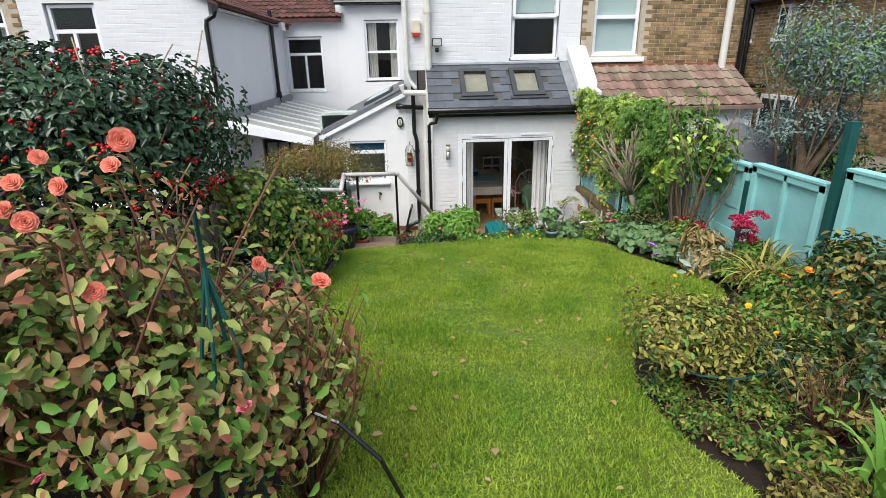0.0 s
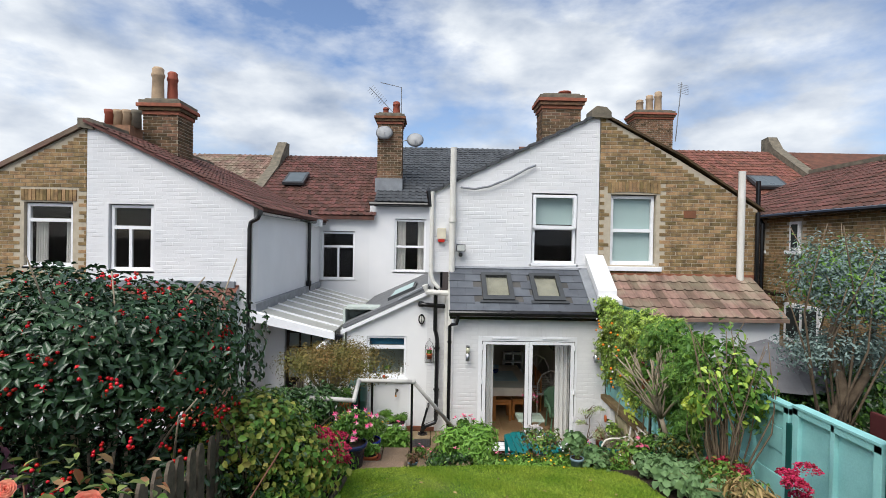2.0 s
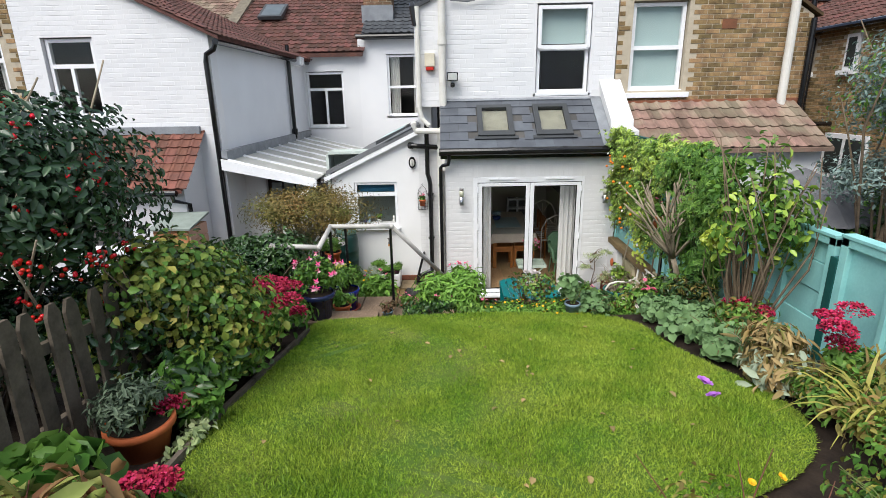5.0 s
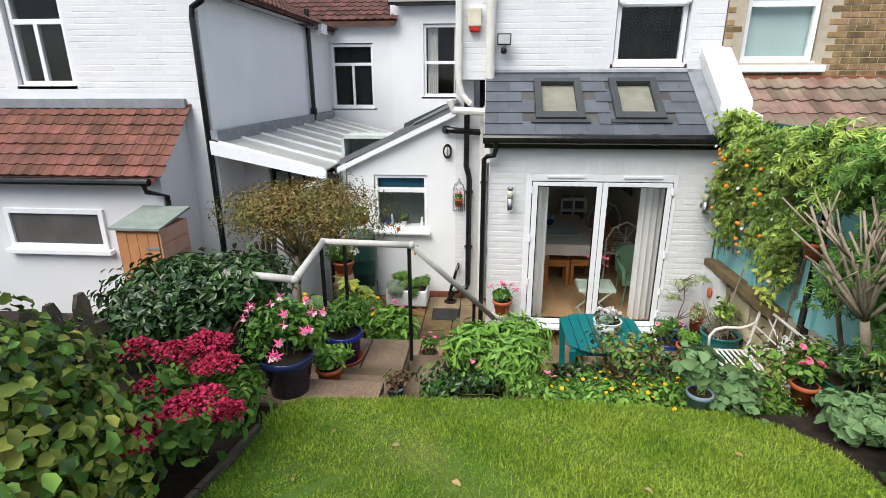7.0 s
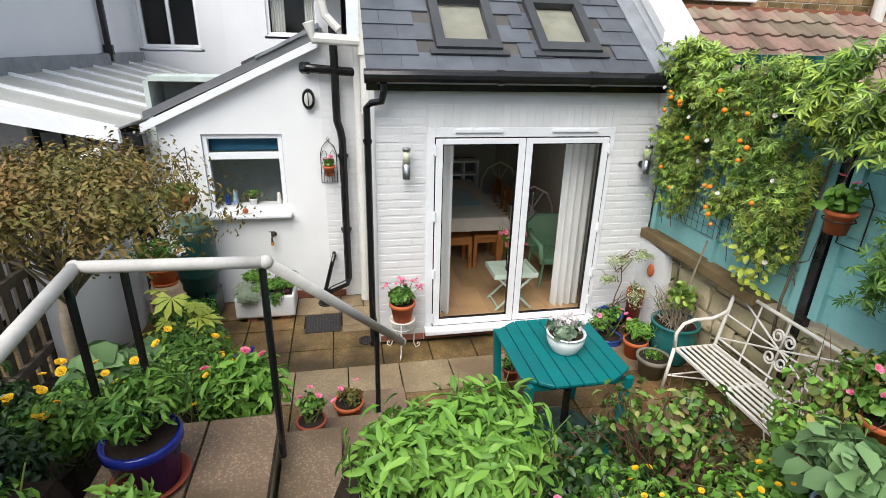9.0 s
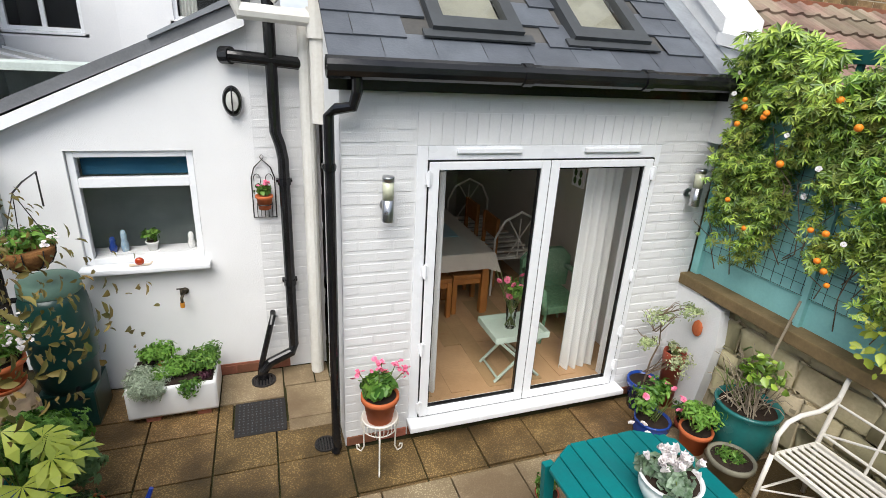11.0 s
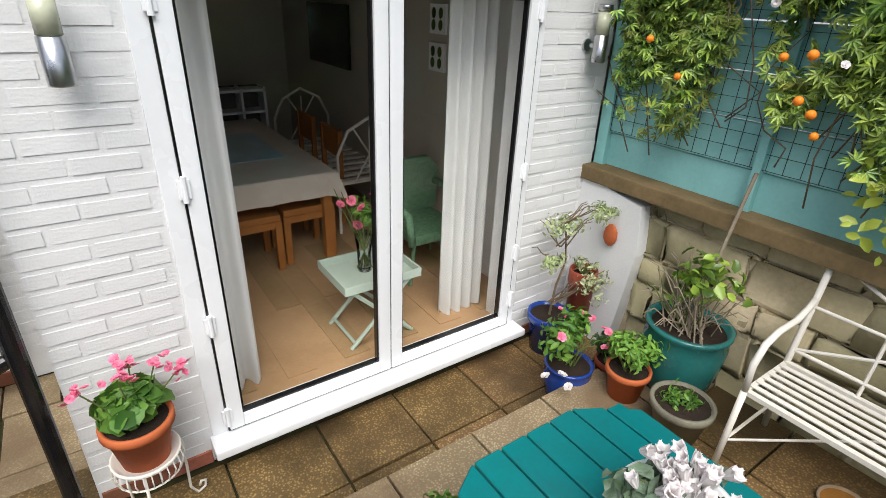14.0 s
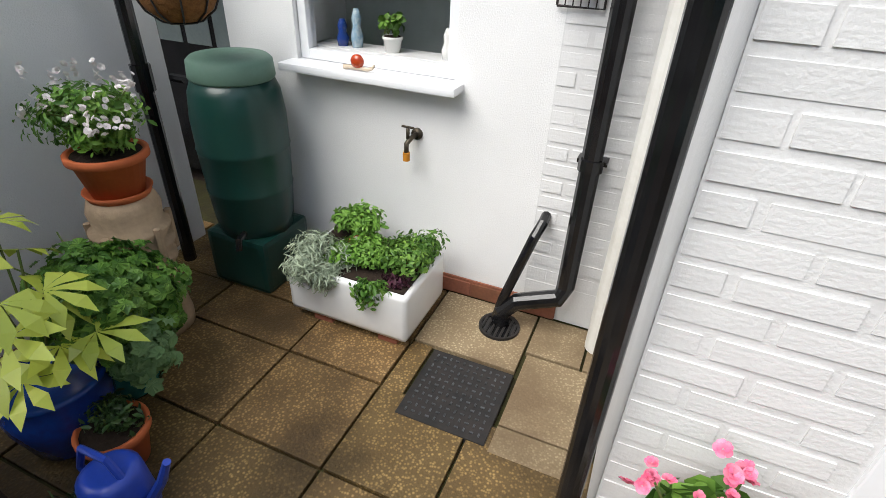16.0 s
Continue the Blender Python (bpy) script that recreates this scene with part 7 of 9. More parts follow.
tr_ = shrub("grey_leaved_tree", "blue-grey leaved tree with twisted brown trunk", (5.5, 6.9, 1.2), (5.75, 7.0, 3.35), (1.15, 1.1, 1.1), 12000, 0.055, [(L_BLUE, 0.8), (L_MID, 0.3)], 0.4, 93, BARK, 12, 0.02, 18, "tree", shell=0.7)
b = tb([(5.5, 6.9, -0.1), (5.45, 6.9, 1.5), (5.6, 6.9, 2.0), (5.45, 6.95, 2.6), (5.6, 7.0, 3.3)], 0.1, 10, 0.04)
tube(b, [(5.5, 6.9, 1.6), (5.9, 6.9, 2.2), (6.1, 7.0, 3.0)], 0.07, 8, 0.03)
part("trunk", b, BARK, tr_, smooth=True)
p, q = blob(3200, (5.6, 6.9, 2.4), (1.0, 0.9, 0.7), 96, 0.8, 12)
leaves("foliage", p, q, 0.055, L_BLUE, tr_, 0.4, 0.25, seed=3)
shrub("neighbour_shrub", "dark green shrub beyond the fence", (6.2, 8.0, 0.0), (6.3, 8.0, 1.6), (1.3, 1.0, 1.3), 5000, 0.09, [(L_DARK, 0.7), (L_MID, 0.4)], 0.5, 94, BARK, 14, 0.015, 12)
shrub("neighbour_shrub", "dark green shrub beyond the fence", (4.6, 4.0, 1.5), (4.8, 4.4, 2.0), (0.6, 0.8, 0.6), 2500, 0.09, [(L_DARK, 0.8)], 0.5, 95, BARK, 10, 0.012, 9)
nc = thing("garden_chair", "dark red reclining garden chair beyond the fence", "chair", at=(5.5, 6.1, 1.0))
part("backrest", bx(-0.06, -0.2, 0.42, 0.0, 0.2, 0.92, bev=0.02), mat("dark_red_fabric", (0.09, 0.022, 0.022), 0.8), nc)
part("seat", bx(0.0, -0.28, 0.36, 0.5, 0.28, 0.42, bev=0.02), MATS["dark_red_fabric"], nc)
for x in (0.02, 0.46):
    for y in (-0.25, 0.25):
        part("leg", tb([(x, y, 0), (x, y, 0.38)], 0.015, 6), DARKMETAL, nc)
ps = thing("parasol", "closed grey parasol leaning over a neighbour's table", "parasol", at=(5.4, 8.2, -0.07))
part("pole", tb([(0, 0, 0), (0, 0, 2.5)], 0.025, 8), UPVC, ps)
part("canopy", lathe(bmesh.new(), [(0.95, 1.9), (0.6, 2.25), (0.05, 2.5), (0.0, 2.52)], 8), mat("grey_canvas", (0.16, 0.16, 0.17), 0.9), ps)

# climber on the fence and trellis
cl = thing("passion_flower", "evergreen passion flower climber with orange fruits over the fence", "climber")
rg = np.random.default_rng(17)


def climb(n, y0, y1, z0, z1, x=3.22, depth=0.14, low=0.55, seed=1):
    r_ = np.random.default_rng(seed)
    y, u = r_.uniform(y0, y1, n * 2), r_.uniform(0, 1, n * 2)
    edge = z0 + (z1 - z0) * (low * (0.5 + 0.5 * np.sin(y * 5.1 + seed)) * (0.6 + 0.4 * np.sin(y * 13.0)))
    z = edge + (z1 + 0.07 * np.sin(y * 7) - edge) * u ** 0.8
    x_ = x - np.abs(r_.normal(0, depth, n * 2)) * (0.6 + 0.6 * np.sin(y * 3.3 + z * 4) ** 2)
    clump = np.sin(y * 6.3 + 2.1 * np.sin(z * 4.7)) + np.sin(z * 7.9 + 1.7 * np.sin(y * 5.3)) + 0.8 * np.sin(y * 15.0 + z * 11.0)
    p = np.stack([x_, y, z], 1)[clump + r_.normal(0, 0.7, n * 2) > -0.55][:n]
    return p, np.tile([-1.0, -0.35, 0.8], (len(p), 1))


p, q = climb(6800, 7.78, 9.42, 1.45, 2.8, 3.28, 0.085, 0.55, seed=1)
fans("foliage", p, q, 0.05, L_CLIMB, cl, seed=5)
p, q = climb(2900, 7.75, 9.42, 1.4, 2.75, 3.26, 0.07, 0.75, seed=2)
fans("foliage", p, q, 0.05, L_HYD, cl, seed=6)
p, q = climb(1900, 7.8, 9.45, 1.7, 2.75, 3.31, 0.04, 0.5, seed=12)
fans("foliage", p, q, 0.06, L_MID, cl, seed=16)
p, q = climb(4200, 5.9, 7.15, 1.3, 2.92, 3.27, 0.15, 0.45, seed=3)
fans("foliage", p, q, 0.062, L_MID, cl, seed=7)
p, q = climb(1700, 6.6, 7.9, 2.25, 2.92, 3.28, 0.12, 0.35, seed=13)
fans("foliage", p, q, 0.075, L_CLIMB, cl, seed=17)
p, q = climb(700, 8.5, 9.42, 2.5, 2.9, 3.27, 0.09, 0.1, seed=4)
fans("foliage", p, q, 0.07, L_CLIMB, cl, seed=8)
p, q = climb(90, 7.8, 8.25, 1.15, 1.7, 3.22, 0.05, 0.3, seed=9)
leaves("foliage", p, q, 0.06, L_LIME, cl, 0.6, 0.2, seed=9, droop=0.4)
b, g = bmesh.new(), random.Random(4)
for k in range(30):
    y0 = g.uniform(7.7, 9.4)
    pts = [Vector((3.28, y0, g.uniform(1.25, 1.6)))]
    for _ in range(6):
        pts.append(pts[-1] + Vector((g.uniform(-0.05, 0.03), g.uniform(-0.16, 0.16), g.uniform(0.05, 0.3))))
        pts[-1].x = min(3.32, max(3.02, pts[-1].x))
    tube(b, pts, 0.004, 5, 0.002)
tube(b, [(3.3, 7.8, 0.7), (3.3, 7.82, 1.2), (3.31, 7.78, 1.7), (3.3, 7.75, 2.3)], 0.012, 7, 0.008)
tube(b, [(3.2, 6.9, 1.25), (3.15, 7.0, 1.6), (3.22, 7.05, 1.9), (3.2, 6.9, 2.3)], 0.02, 7, 0.012)
tagged(part("vine_stem_mass", b, BARK, cl, smooth=True), kind="stuff")
put(M_FRUIT, [(3.06 + g.uniform(-0.06, 0.04), g.uniform(7.7, 9.3), g.uniform(1.6, 2.6)) for _ in range(20)], cl, "fruit", (0.8, 1.1), 8)
put(M_WHITE, [(3.03 + g.uniform(-0.05, 0.04), g.uniform(7.8, 9.4), g.uniform(1.5, 2.8)) for _ in range(9)], cl, s=(0.8, 1.1), seed=9, face=(-1, -0.3, 0.2))

# ---- bed above the patio ----
shrub("penstemon", "lush bright green leafy clump spilling over the wall", (0.6, 6.45, 0.95), (0.58, 6.5, 1.38), (0.48, 0.36, 0.36), 3000, 0.085, [(L_LUSH, 1)], 0.27, 100, GREENSTEM, 26, 0.006, 14, "plant", fold=0.2)
for k, (x, y, r_, h, n, sz, m_, ra, lab) in enumerate((
        (1.25, 6.5, 0.42, 0.26, 1300, 0.05, L_DARK, 0.6, "arching shrub with small dark leaves and red stems"), (1.75, 6.55, 0.36, 0.22, 900, 0.045, L_ROSE, 0.55, "shrub with green and reddish leaves"),
        (1.2, 6.15, 0.45, 0.14, 900, 0.04, L_LUSH, 0.55, "low bright edging with yellow flowers"), (1.7, 6.1, 0.4, 0.14, 800, 0.045, L_LUSH, 0.55, "low bright edging with yellow flowers"),
        (0.35, 6.1, 0.35, 0.16, 600, 0.045, L_DARK, 0.5, "low dark edging with pink flowers"), (2.25, 6.45, 0.34, 0.26, 600, 0.06, L_MID, 0.6, "leafy perennials behind the bench"),
        (0.85, 6.1, 0.3, 0.15, 500, 0.05, L_MID, 0.4, "low green edging with pink flowers"), (2.55, 6.6, 0.3, 0.22, 600, 0.05, L_MID, 0.5, "leafy green perennials by the fence"))):
    z = bed_z(x, y) - 0.02
    pl = shrub("border_plant", lab, (x, y, z), (x, y, z + h * 0.5), (r_, r_ * 0.7, h * 0.6), n, sz, [(m_, 0.8), (L_MID, 0.3)], ra, 110 + k, REDSTEM if "red" in lab else GREENSTEM, 14, 0.004, 9, "plant")
    if "yellow" in lab:
        put(M_YELLOW, shell_pts(22, (x, y, z + h * 0.6), (r_ * 0.9, r_ * 0.6, h * 0.6), 4, 0.2), pl, s=(0.5, 0.8))
    if "pink" in lab:
        put(M_PINK, shell_pts(4, (x, y, z + h * 0.7), (r_ * 0.9, r_ * 0.6, h * 0.7), 8, 0.2), pl, s=(0.6, 0.9))
for k, (x, y, z, r_, h, n, sz, m_, lab) in enumerate((
        (2.42, 6.62, 0.8, 0.26, 0.5, 520, 0.055, L_LUSH, "pale green leafy shrub in front of the bench"), (2.95, 6.78, 0.7, 0.3, 0.75, 1000, 0.055, L_MID, "leafy green shrub with pink flowers by the fence"),
        (2.0, 6.6, 0.85, 0.25, 0.32, 420, 0.05, L_RED, "shrub with dark red-brown leaves"))):
    pl = shrub("border_shrub", lab, (x, y, z), (x, y, z + h * 0.6), (r_, r_ * 0.8, h * 0.5), n, sz, [(m_, 0.8), (L_GOLD, 0.12)], 0.55, 190 + k, REDSTEM, 20, 0.005, 9)
    if "pink" in lab:
        put(M_PINK, shell_pts(8, (x, y, z + h * 0.7), (r_ * 0.9, r_ * 0.8, h * 0.5), 5, 0.1, (0, -1, 0)), pl, s=(0.8, 1.2))
b, g = bmesh.new(), random.Random(12)
ar = thing("arching_shrub", "red-stemmed arching shrub with small oval leaves", "shrub")
P_, Q_ = [], []
for k in range(15):
    o = Vector((1.5 + g.uniform(-0.3, 0.5), 6.6, 0.92))
    t = o + Vector((g.uniform(-0.5, 0.5), g.uniform(0.1, 0.45), g.uniform(-0.1, 0.16)))
    m_ = o.lerp(t, 0.5) + Vector((0, 0, 0.24))
    pts = [o, o.lerp(m_, 0.5) + Vector((0, 0, 0.06)), m_, m_.lerp(t, 0.5) + Vector((0, 0, 0.05)), t]
    tube(b, pts, 0.006, 5, 0.002)
    for i in range(46):
        u = g.uniform(0.2, 1) * 4
        j = min(3, int(u))
        P_.append(pts[j].lerp(pts[j + 1], u - j)), Q_.append((g.uniform(-1, 1), g.uniform(-1, 1), 1.0))
tagged(part("stem_mass", b, REDSTEM, ar, smooth=True), kind="stuff")
leaves("foliage", np.array(P_), np.array(Q_), 0.055, L_DARK, ar, 0.6, 0.2, seed=3)

shrub("arching_shrub", "airy red-stemmed shrub with small sparse leaves", (1.45, 6.5, 1.0), (1.42, 6.5, 1.42), (0.36, 0.2, 0.3), 420, 0.042, [(L_MID, 0.6), (L_ROSE, 0.3), (L_RED, 0.2)], 0.6, 208, REDSTEM, 26, 0.004, 9)
# rose spray with its wire support above the patio wall
rp_ = shrub("rose_bush", "sparse green rose sprays leaning over the patio wall", (2.62, 6.78, 0.7), (2.66, 6.85, 1.15), (0.3, 0.2, 0.42), 130, 0.06, [(L_LUSH, 0.6), (L_ROSE, 0.5)], 0.6, 205, REDSTEM, 12, 0.004, 8)
hq = thing("hoop_support", "black wire hoop plant support with a round knob", "plant support")
part("leg", tb([(2.5, 6.78, 0.6), (2.5, 6.82, 1.12)], 0.008, 6), BLACK, hq)
part("hoop", tb([(2.5, 6.82, 1.05), (2.6, 6.85, 1.02), (2.72, 6.86, 0.92), (2.8, 6.84, 0.78)], 0.007, 6), BLACK, hq)
part("knob", bmesh.ops.create_icosphere(b := bmesh.new(), subdivisions=2, radius=0.016, matrix=Matrix.Translation((2.5, 6.82, 1.13))) and b, BLACK, hq)

# left bed beside the handrail
for k, (x, y, z, r_, h, n, sz, m_, ra, lab) in enumerate((
        (-1.15, 7.3, 0.85, 0.3, 0.45, 1700, 0.045, L_MID, 0.45, "marigolds with yellow flowers and dense green leaves"), (-0.75, 7.75, 0.6, 0.32, 0.6, 2100, 0.043, L_MID, 0.45, "marigolds with yellow flowers and dense green leaves"),
        (-1.3, 6.95, 0.95, 0.28, 0.4, 1300, 0.048, L_DARK, 0.45, "dark leafy bed plants with yellow flowers"), (-0.42, 7.62, 0.62, 0.24, 0.62, 800, 0.09, L_LUSH, 0.32, "tall bright green valerian with red flower heads"),
        (-1.3, 8.1, 0.6, 0.3, 0.4, 500, 0.13, L_MALLOW, 0.9, "big round rhubarb-like leaves"), (-1.0, 8.5, 0.5, 0.35, 0.4, 800, 0.07, L_MID, 0.5, "plain green leafy bed plants"), (-1.7, 7.5, 0.8, 0.35, 0.4, 900, 0.06, L_DARK, 0.5, "dark leafy bed plants"),
        (-1.25, 6.55, 1.0, 0.22, 0.35, 600, 0.06, L_DARK, 0.45, "dark green bed plants"))):
    pl = shrub("bed_plant", lab, (x, y, z), (x, y, z + h * 0.55), (r_, r_, h * 0.6), n, sz, [(m_, 1)], ra, 130 + k, GREENSTEM, 14, 0.005, 9, "plant")
    if "yellow" in lab:
        put(M_YELLOW, shell_pts(14, (x, y, z + h * 0.6), (r_, r_, h * 0.7), k + 3, 0.1), pl, s=(0.9, 1.5))
    if "red" in lab:
        put(M_PINKROSE, [(x + 0.05, y - 0.1, z + h * 1.1), (x - 0.15, y - 0.15, z + h * 1.0), (x + 0.12, y, z + h * 0.95)], pl, s=(0.4, 0.6), label="crimson flower head")
tt = thing("clipped_tree", "small umbrella-shaped tree with olive brown crown", "tree")
p, q = blob(13000, (-1.45, 8.3, 1.98), (1.08, 0.9, 0.55), 141, 0.5, 22, 0.3)
k = p[:, 2] > 1.68 - 0.1 * np.cos(p[:, 0] * 6)
leaves("crown", p[k], q[k], 0.036, L_OLIVE, tt, 0.42, 0.25, seed=4)
b, g = tb([(-1.62, 8.3, 0.5), (-1.6, 8.3, 1.1), (-1.55, 8.3, 1.5)], 0.045, 9, 0.035), random.Random(15)
for k in range(48):
    o = Vector((-1.55, 8.3, g.uniform(1.25, 1.55)))
    a = g.uniform(0, 6.28)
    t = Vector((-1.45 + math.cos(a) * g.uniform(0.2, 0.72), 8.3 + math.sin(a) * g.uniform(0.2, 0.6), g.uniform(1.8, 2.2)))
    m_ = o.lerp(t, 0.5) + Vector((g.uniform(-0.05, 0.05), g.uniform(-0.05, 0.05), -0.04))
    tube(b, [o, m_, t], 0.014, 5, 0.004)
    for _ in range(2):
        tube(b, [m_, m_.lerp(t, 0.6) + Vector((g.uniform(-0.12, 0.12), g.uniform(-0.12, 0.12), g.uniform(0.02, 0.12)))], 0.006, 4, 0.002)
part("trunk", b, PALEBARK, tt, smooth=True)

# fallen leaves on the grass
g = random.Random(33)
pts = [(g.uniform(-0.5, 2.1), g.uniform(1.2, 5.6)) for _ in range(60)]
pts = [q for q in pts if in_poly(*q, LAWN_EDGE)]
fl = leaves("fallen_leaves", np.array([(x, y, ground_z(x, y) + 0.03) for x, y in pts]), np.tile([0, 0, 3.0], (len(pts), 1)), 0.045, L_DRY, None, 0.6, 0.3, seed=2)
tagged(fl, "dry fallen leaves scattered on the lawn", "leaves", kind="stuff")

# ---- patio furniture ----
tbx = thing("garden_table", "teal painted slatted wooden garden table", "table", at=(1.65, 7.92, P2))
TX, TY, TZ = 0.385, 0.42, 0.72
for i in range(8):
    x0 = -TX + i * (2 * TX / 8)
    x1 = x0 + 2 * TX / 8 - 0.007
    xm = max(abs(x0), abs(x1)) / TX
    yy = TY - max(0, xm - 0.55) * 0.28
    ya, yb = TY - max(0, abs(x0) / TX - 0.55) * 0.28, TY - max(0, abs(x1) / TX - 0.55) * 0.28
    b = prism(bmesh.new(), [(x0, -ya), (x1, -yb), (x1, yb), (x0, ya)], "z", TZ - 0.024, TZ)
    bmesh.ops.bevel(b, geom=b.edges[:], offset=0.004, segments=1, affect="EDGES")
    part("slat", b, TABLETEAL, tbx)
for a in ((-TX + 0.06, -TY + 0.09, TX - 0.06, -TY + 0.115), (-TX + 0.06, TY - 0.115, TX - 0.06, TY - 0.09), (-TX + 0.06, -TY + 0.1, -TX + 0.085, TY - 0.1), (TX - 0.085, -TY + 0.1, TX - 0.06, TY - 0.1)):
    part("apron", bx(a[0], a[1], TZ - 0.1, a[2], a[3], TZ - 0.025, bev=0.004), TABLETEAL, tbx)
for x in (-1, 1):
    for y in (-1, 1):
        m_ = Matrix.Translation((x * (TX - 0.07), y * (TY - 0.1), 0)) @ Matrix.Rotation(radians(-3 * y), 4, "X") @ Matrix.Rotation(radians(3 * x), 4, "Y")
        part("leg", bx(-0.028, -0.02, 0.0, 0.028, 0.02, TZ - 0.03, bev=0.005, m=m_), TABLETEAL, tbx)
ub = thing("umbrella_stand", "dark green cast iron parasol base under the table", "umbrella stand", at=(1.75, 7.9, P2))
part("ring", lathe(bmesh.new(), [(0.0, 0.0), (0.22, 0.0), (0.23, 0.03), (0.19, 0.05), (0.14, 0.035), (0.06, 0.06), (0.04, 0.07), (0.0, 0.07)], 28), BUTT, ub, smooth=True)
part("tube", tb([(0, 0, 0.06), (0, 0, 0.36)], 0.028, 12), BLACK, ub)
cy = potted("white glazed pot of white cyclamen on the table", (1.68, 7.9, P2 + TZ), 0.132, 0.09, 0.14, WHITEPOT, bowl_prof)
pot_leaves(cy, (0, 0, 0.16), (0.135, 0.135, 0.06), 260, 0.05, mat("silver_marbled_leaf", (0.09, 0.16, 0.075), 0.5, (0.26, 0.33, 0.25), 40, 0, 90, island=0.25, trans=0.1), 0.85, 5)
b = bmesh.new()
petal_ring(b, 5, 0.004, 0.014, 0.0, 0.042, 0.013)
M_CYC = mesh_of(b, "bloom", C_WHITE)
g = random.Random(8)
put(M_CYC, [(g.gauss(0, 0.05), g.gauss(0, 0.05), 0.2 + g.uniform(-0.02, 0.04)) for _ in range(34)], cy, s=(0.8, 1.15), seed=2, tilt=40)

bn_ = thing("garden_bench", "cream painted metal garden bench with scrollwork back", "bench")
BX0, BX1, BY0, BY1, BZ = 2.84, 3.2, 7.12, 8.22, P2 + 0.42
for i in range(8):
    x = BX0 + i * (BX1 - BX0) / 7
    part("seat_slat", bx(x - 0.0125, BY0, BZ - 0.003 + (0.015 if i in (0, 7) else 0) * -1, x + 0.0125, BY1, BZ + 0.003), WHITEMETAL, bn_)
for y in (BY0, (BY0 + BY1) / 2, BY1):
    part("seat_bearer", bx(BX0 - 0.01, y - 0.01, BZ - 0.02, BX1 + 0.01, y + 0.01, BZ - 0.005), WHITEMETAL, bn_)
bt = P2 + 0.93


def back(y, h):
    """A point on the leaning back: along y, h from seat to top."""
    return (BX1 + 0.01 + 0.075 * h, y, BZ + (bt - BZ) * h)


for y in (BY0, BY1):
    part("back_leg", tb([(BX1 + 0.06, y, P2), (BX1 + 0.01, y, BZ), back(y, 1.0)], 0.0145, 8), WHITEMETAL, bn_, smooth=True)
    part("front_leg", tb([(BX0 - 0.05, y, P2), (BX0 - 0.01, y, BZ)], 0.0145, 8), WHITEMETAL, bn_, smooth=True)
    part("armrest", tb([(BX0 - 0.01, y, BZ), (BX0 - 0.02, y, BZ + 0.14), (BX0 + 0.03, y, BZ + 0.22), (BX0 + 0.12, y, BZ + 0.25), (BX1 - 0.08, y, BZ + 0.25), (BX1, y, BZ + 0.28), back(y, 0.62)], 0.0145, 8), WHITEMETAL, bn_, smooth=True)
    part("brace", tb([(BX0 - 0.03, y, P2 + 0.15), (BX1 + 0.04, y, P2 + 0.15)], 0.008, 6), WHITEMETAL, bn_)
part("top_rail", tb([back(BY0, 1), back(BY1, 1)], 0.0145, 8), WHITEMETAL, bn_)
part("low_rail", tb([back(BY0, 0.12), back(BY1, 0.12)], 0.009, 8), WHITEMETAL, bn_)
part("mid_rail", tb([back(BY0, 0.55), back(BY1, 0.55)], 0.008, 8), WHITEMETAL, bn_)
yc = (BY0 + BY1) / 2
for y in (BY0 + 0.28, yc, BY1 - 0.28):
    part("upright", tb([back(y, 0), back(y, 1)], 0.008, 6), WHITEMETAL, bn_)
for s in (-1, 1):
    e = BY0 if s < 0 else BY1
    part("diagonal", tb([back(yc, 0.55), back(e, 1.0)], 0.008, 6), WHITEMETAL, bn_)
    part("diagonal", tb([back(yc, 0.55), back(e, 0.12)], 0.008, 6), WHITEMETAL, bn_)
    for v in (-1, 1):
        pts = []
        for k in range(20):
            a, r_ = math.pi * (1.0 - 0.155 * k), 0.052 * (1 - 0.035 * k)
            pts.append(back(yc + s * (0.052 + r_ * math.cos(a)), 0.55 + v * (0.17 + 2.0 * r_ * math.sin(a))))
        pts.insert(0, back(yc, 0.55))
        part("scroll", tb(pts, 0.009, 6), WHITEMETAL, bn_, smooth=True)
    part("cross_stay", tb([(BX0 - 0.03, BY0 if s < 0 else BY1, P2 + 0.15), (BX1, yc, BZ - 0.02)], 0.006, 6), WHITEMETAL, bn_)
di = thing("water_dish", "shallow terracotta dish of brown water", "dish", at=(3.04, 7.79, P2))
part("dish", lathe(bmesh.new(), [(0.07, 0), (0.09, 0), (0.105, 0.03), (0.098, 0.032), (0.085, 0.012), (0.0, 0.012)], 24), CHIMSTONE, di, smooth=True)
part("water", lathe(bmesh.new(), [(0.0, 0.022), (0.091, 0.022)], 24), mat("brown_water", (0.42, 0.19, 0.045), 0.15), di)

# ---- pots in the corner by the doors ----
p = potted("blue glazed pot with a spindly variegated little tree", (2.94, 9.42, 0.0), 0.13, 0.1, 0.27, BLUE)
part("trunk", tb([(0, 0, 0.24), (0.02, 0, 0.45), (0.05, -0.02, 0.62), (0.03, 0.0, 0.85)], 0.009, 6, 0.005), BARK, p)
for k, (c, r) in enumerate((((0.0, 0, 0.85), (0.2, 0.2, 0.12)), ((0.16, -0.1, 0.95), (0.14, 0.12, 0.08)), ((-0.14, -0.05, 0.7), (0.13, 0.12, 0.08)), ((0.12, -0.2, 0.5), (0.16, 0.12, 0.16)))):
    pot_leaves(p, c, r, 230, 0.028, L_VARI, 0.45, 60 + k, 0.8, 6, BARK, 6)
p = potted("blue glazed bowl of pink fuchsia", (2.72, 9.04, 0.0), 0.13, 0.1, 0.22, BLUE, bowl_prof)
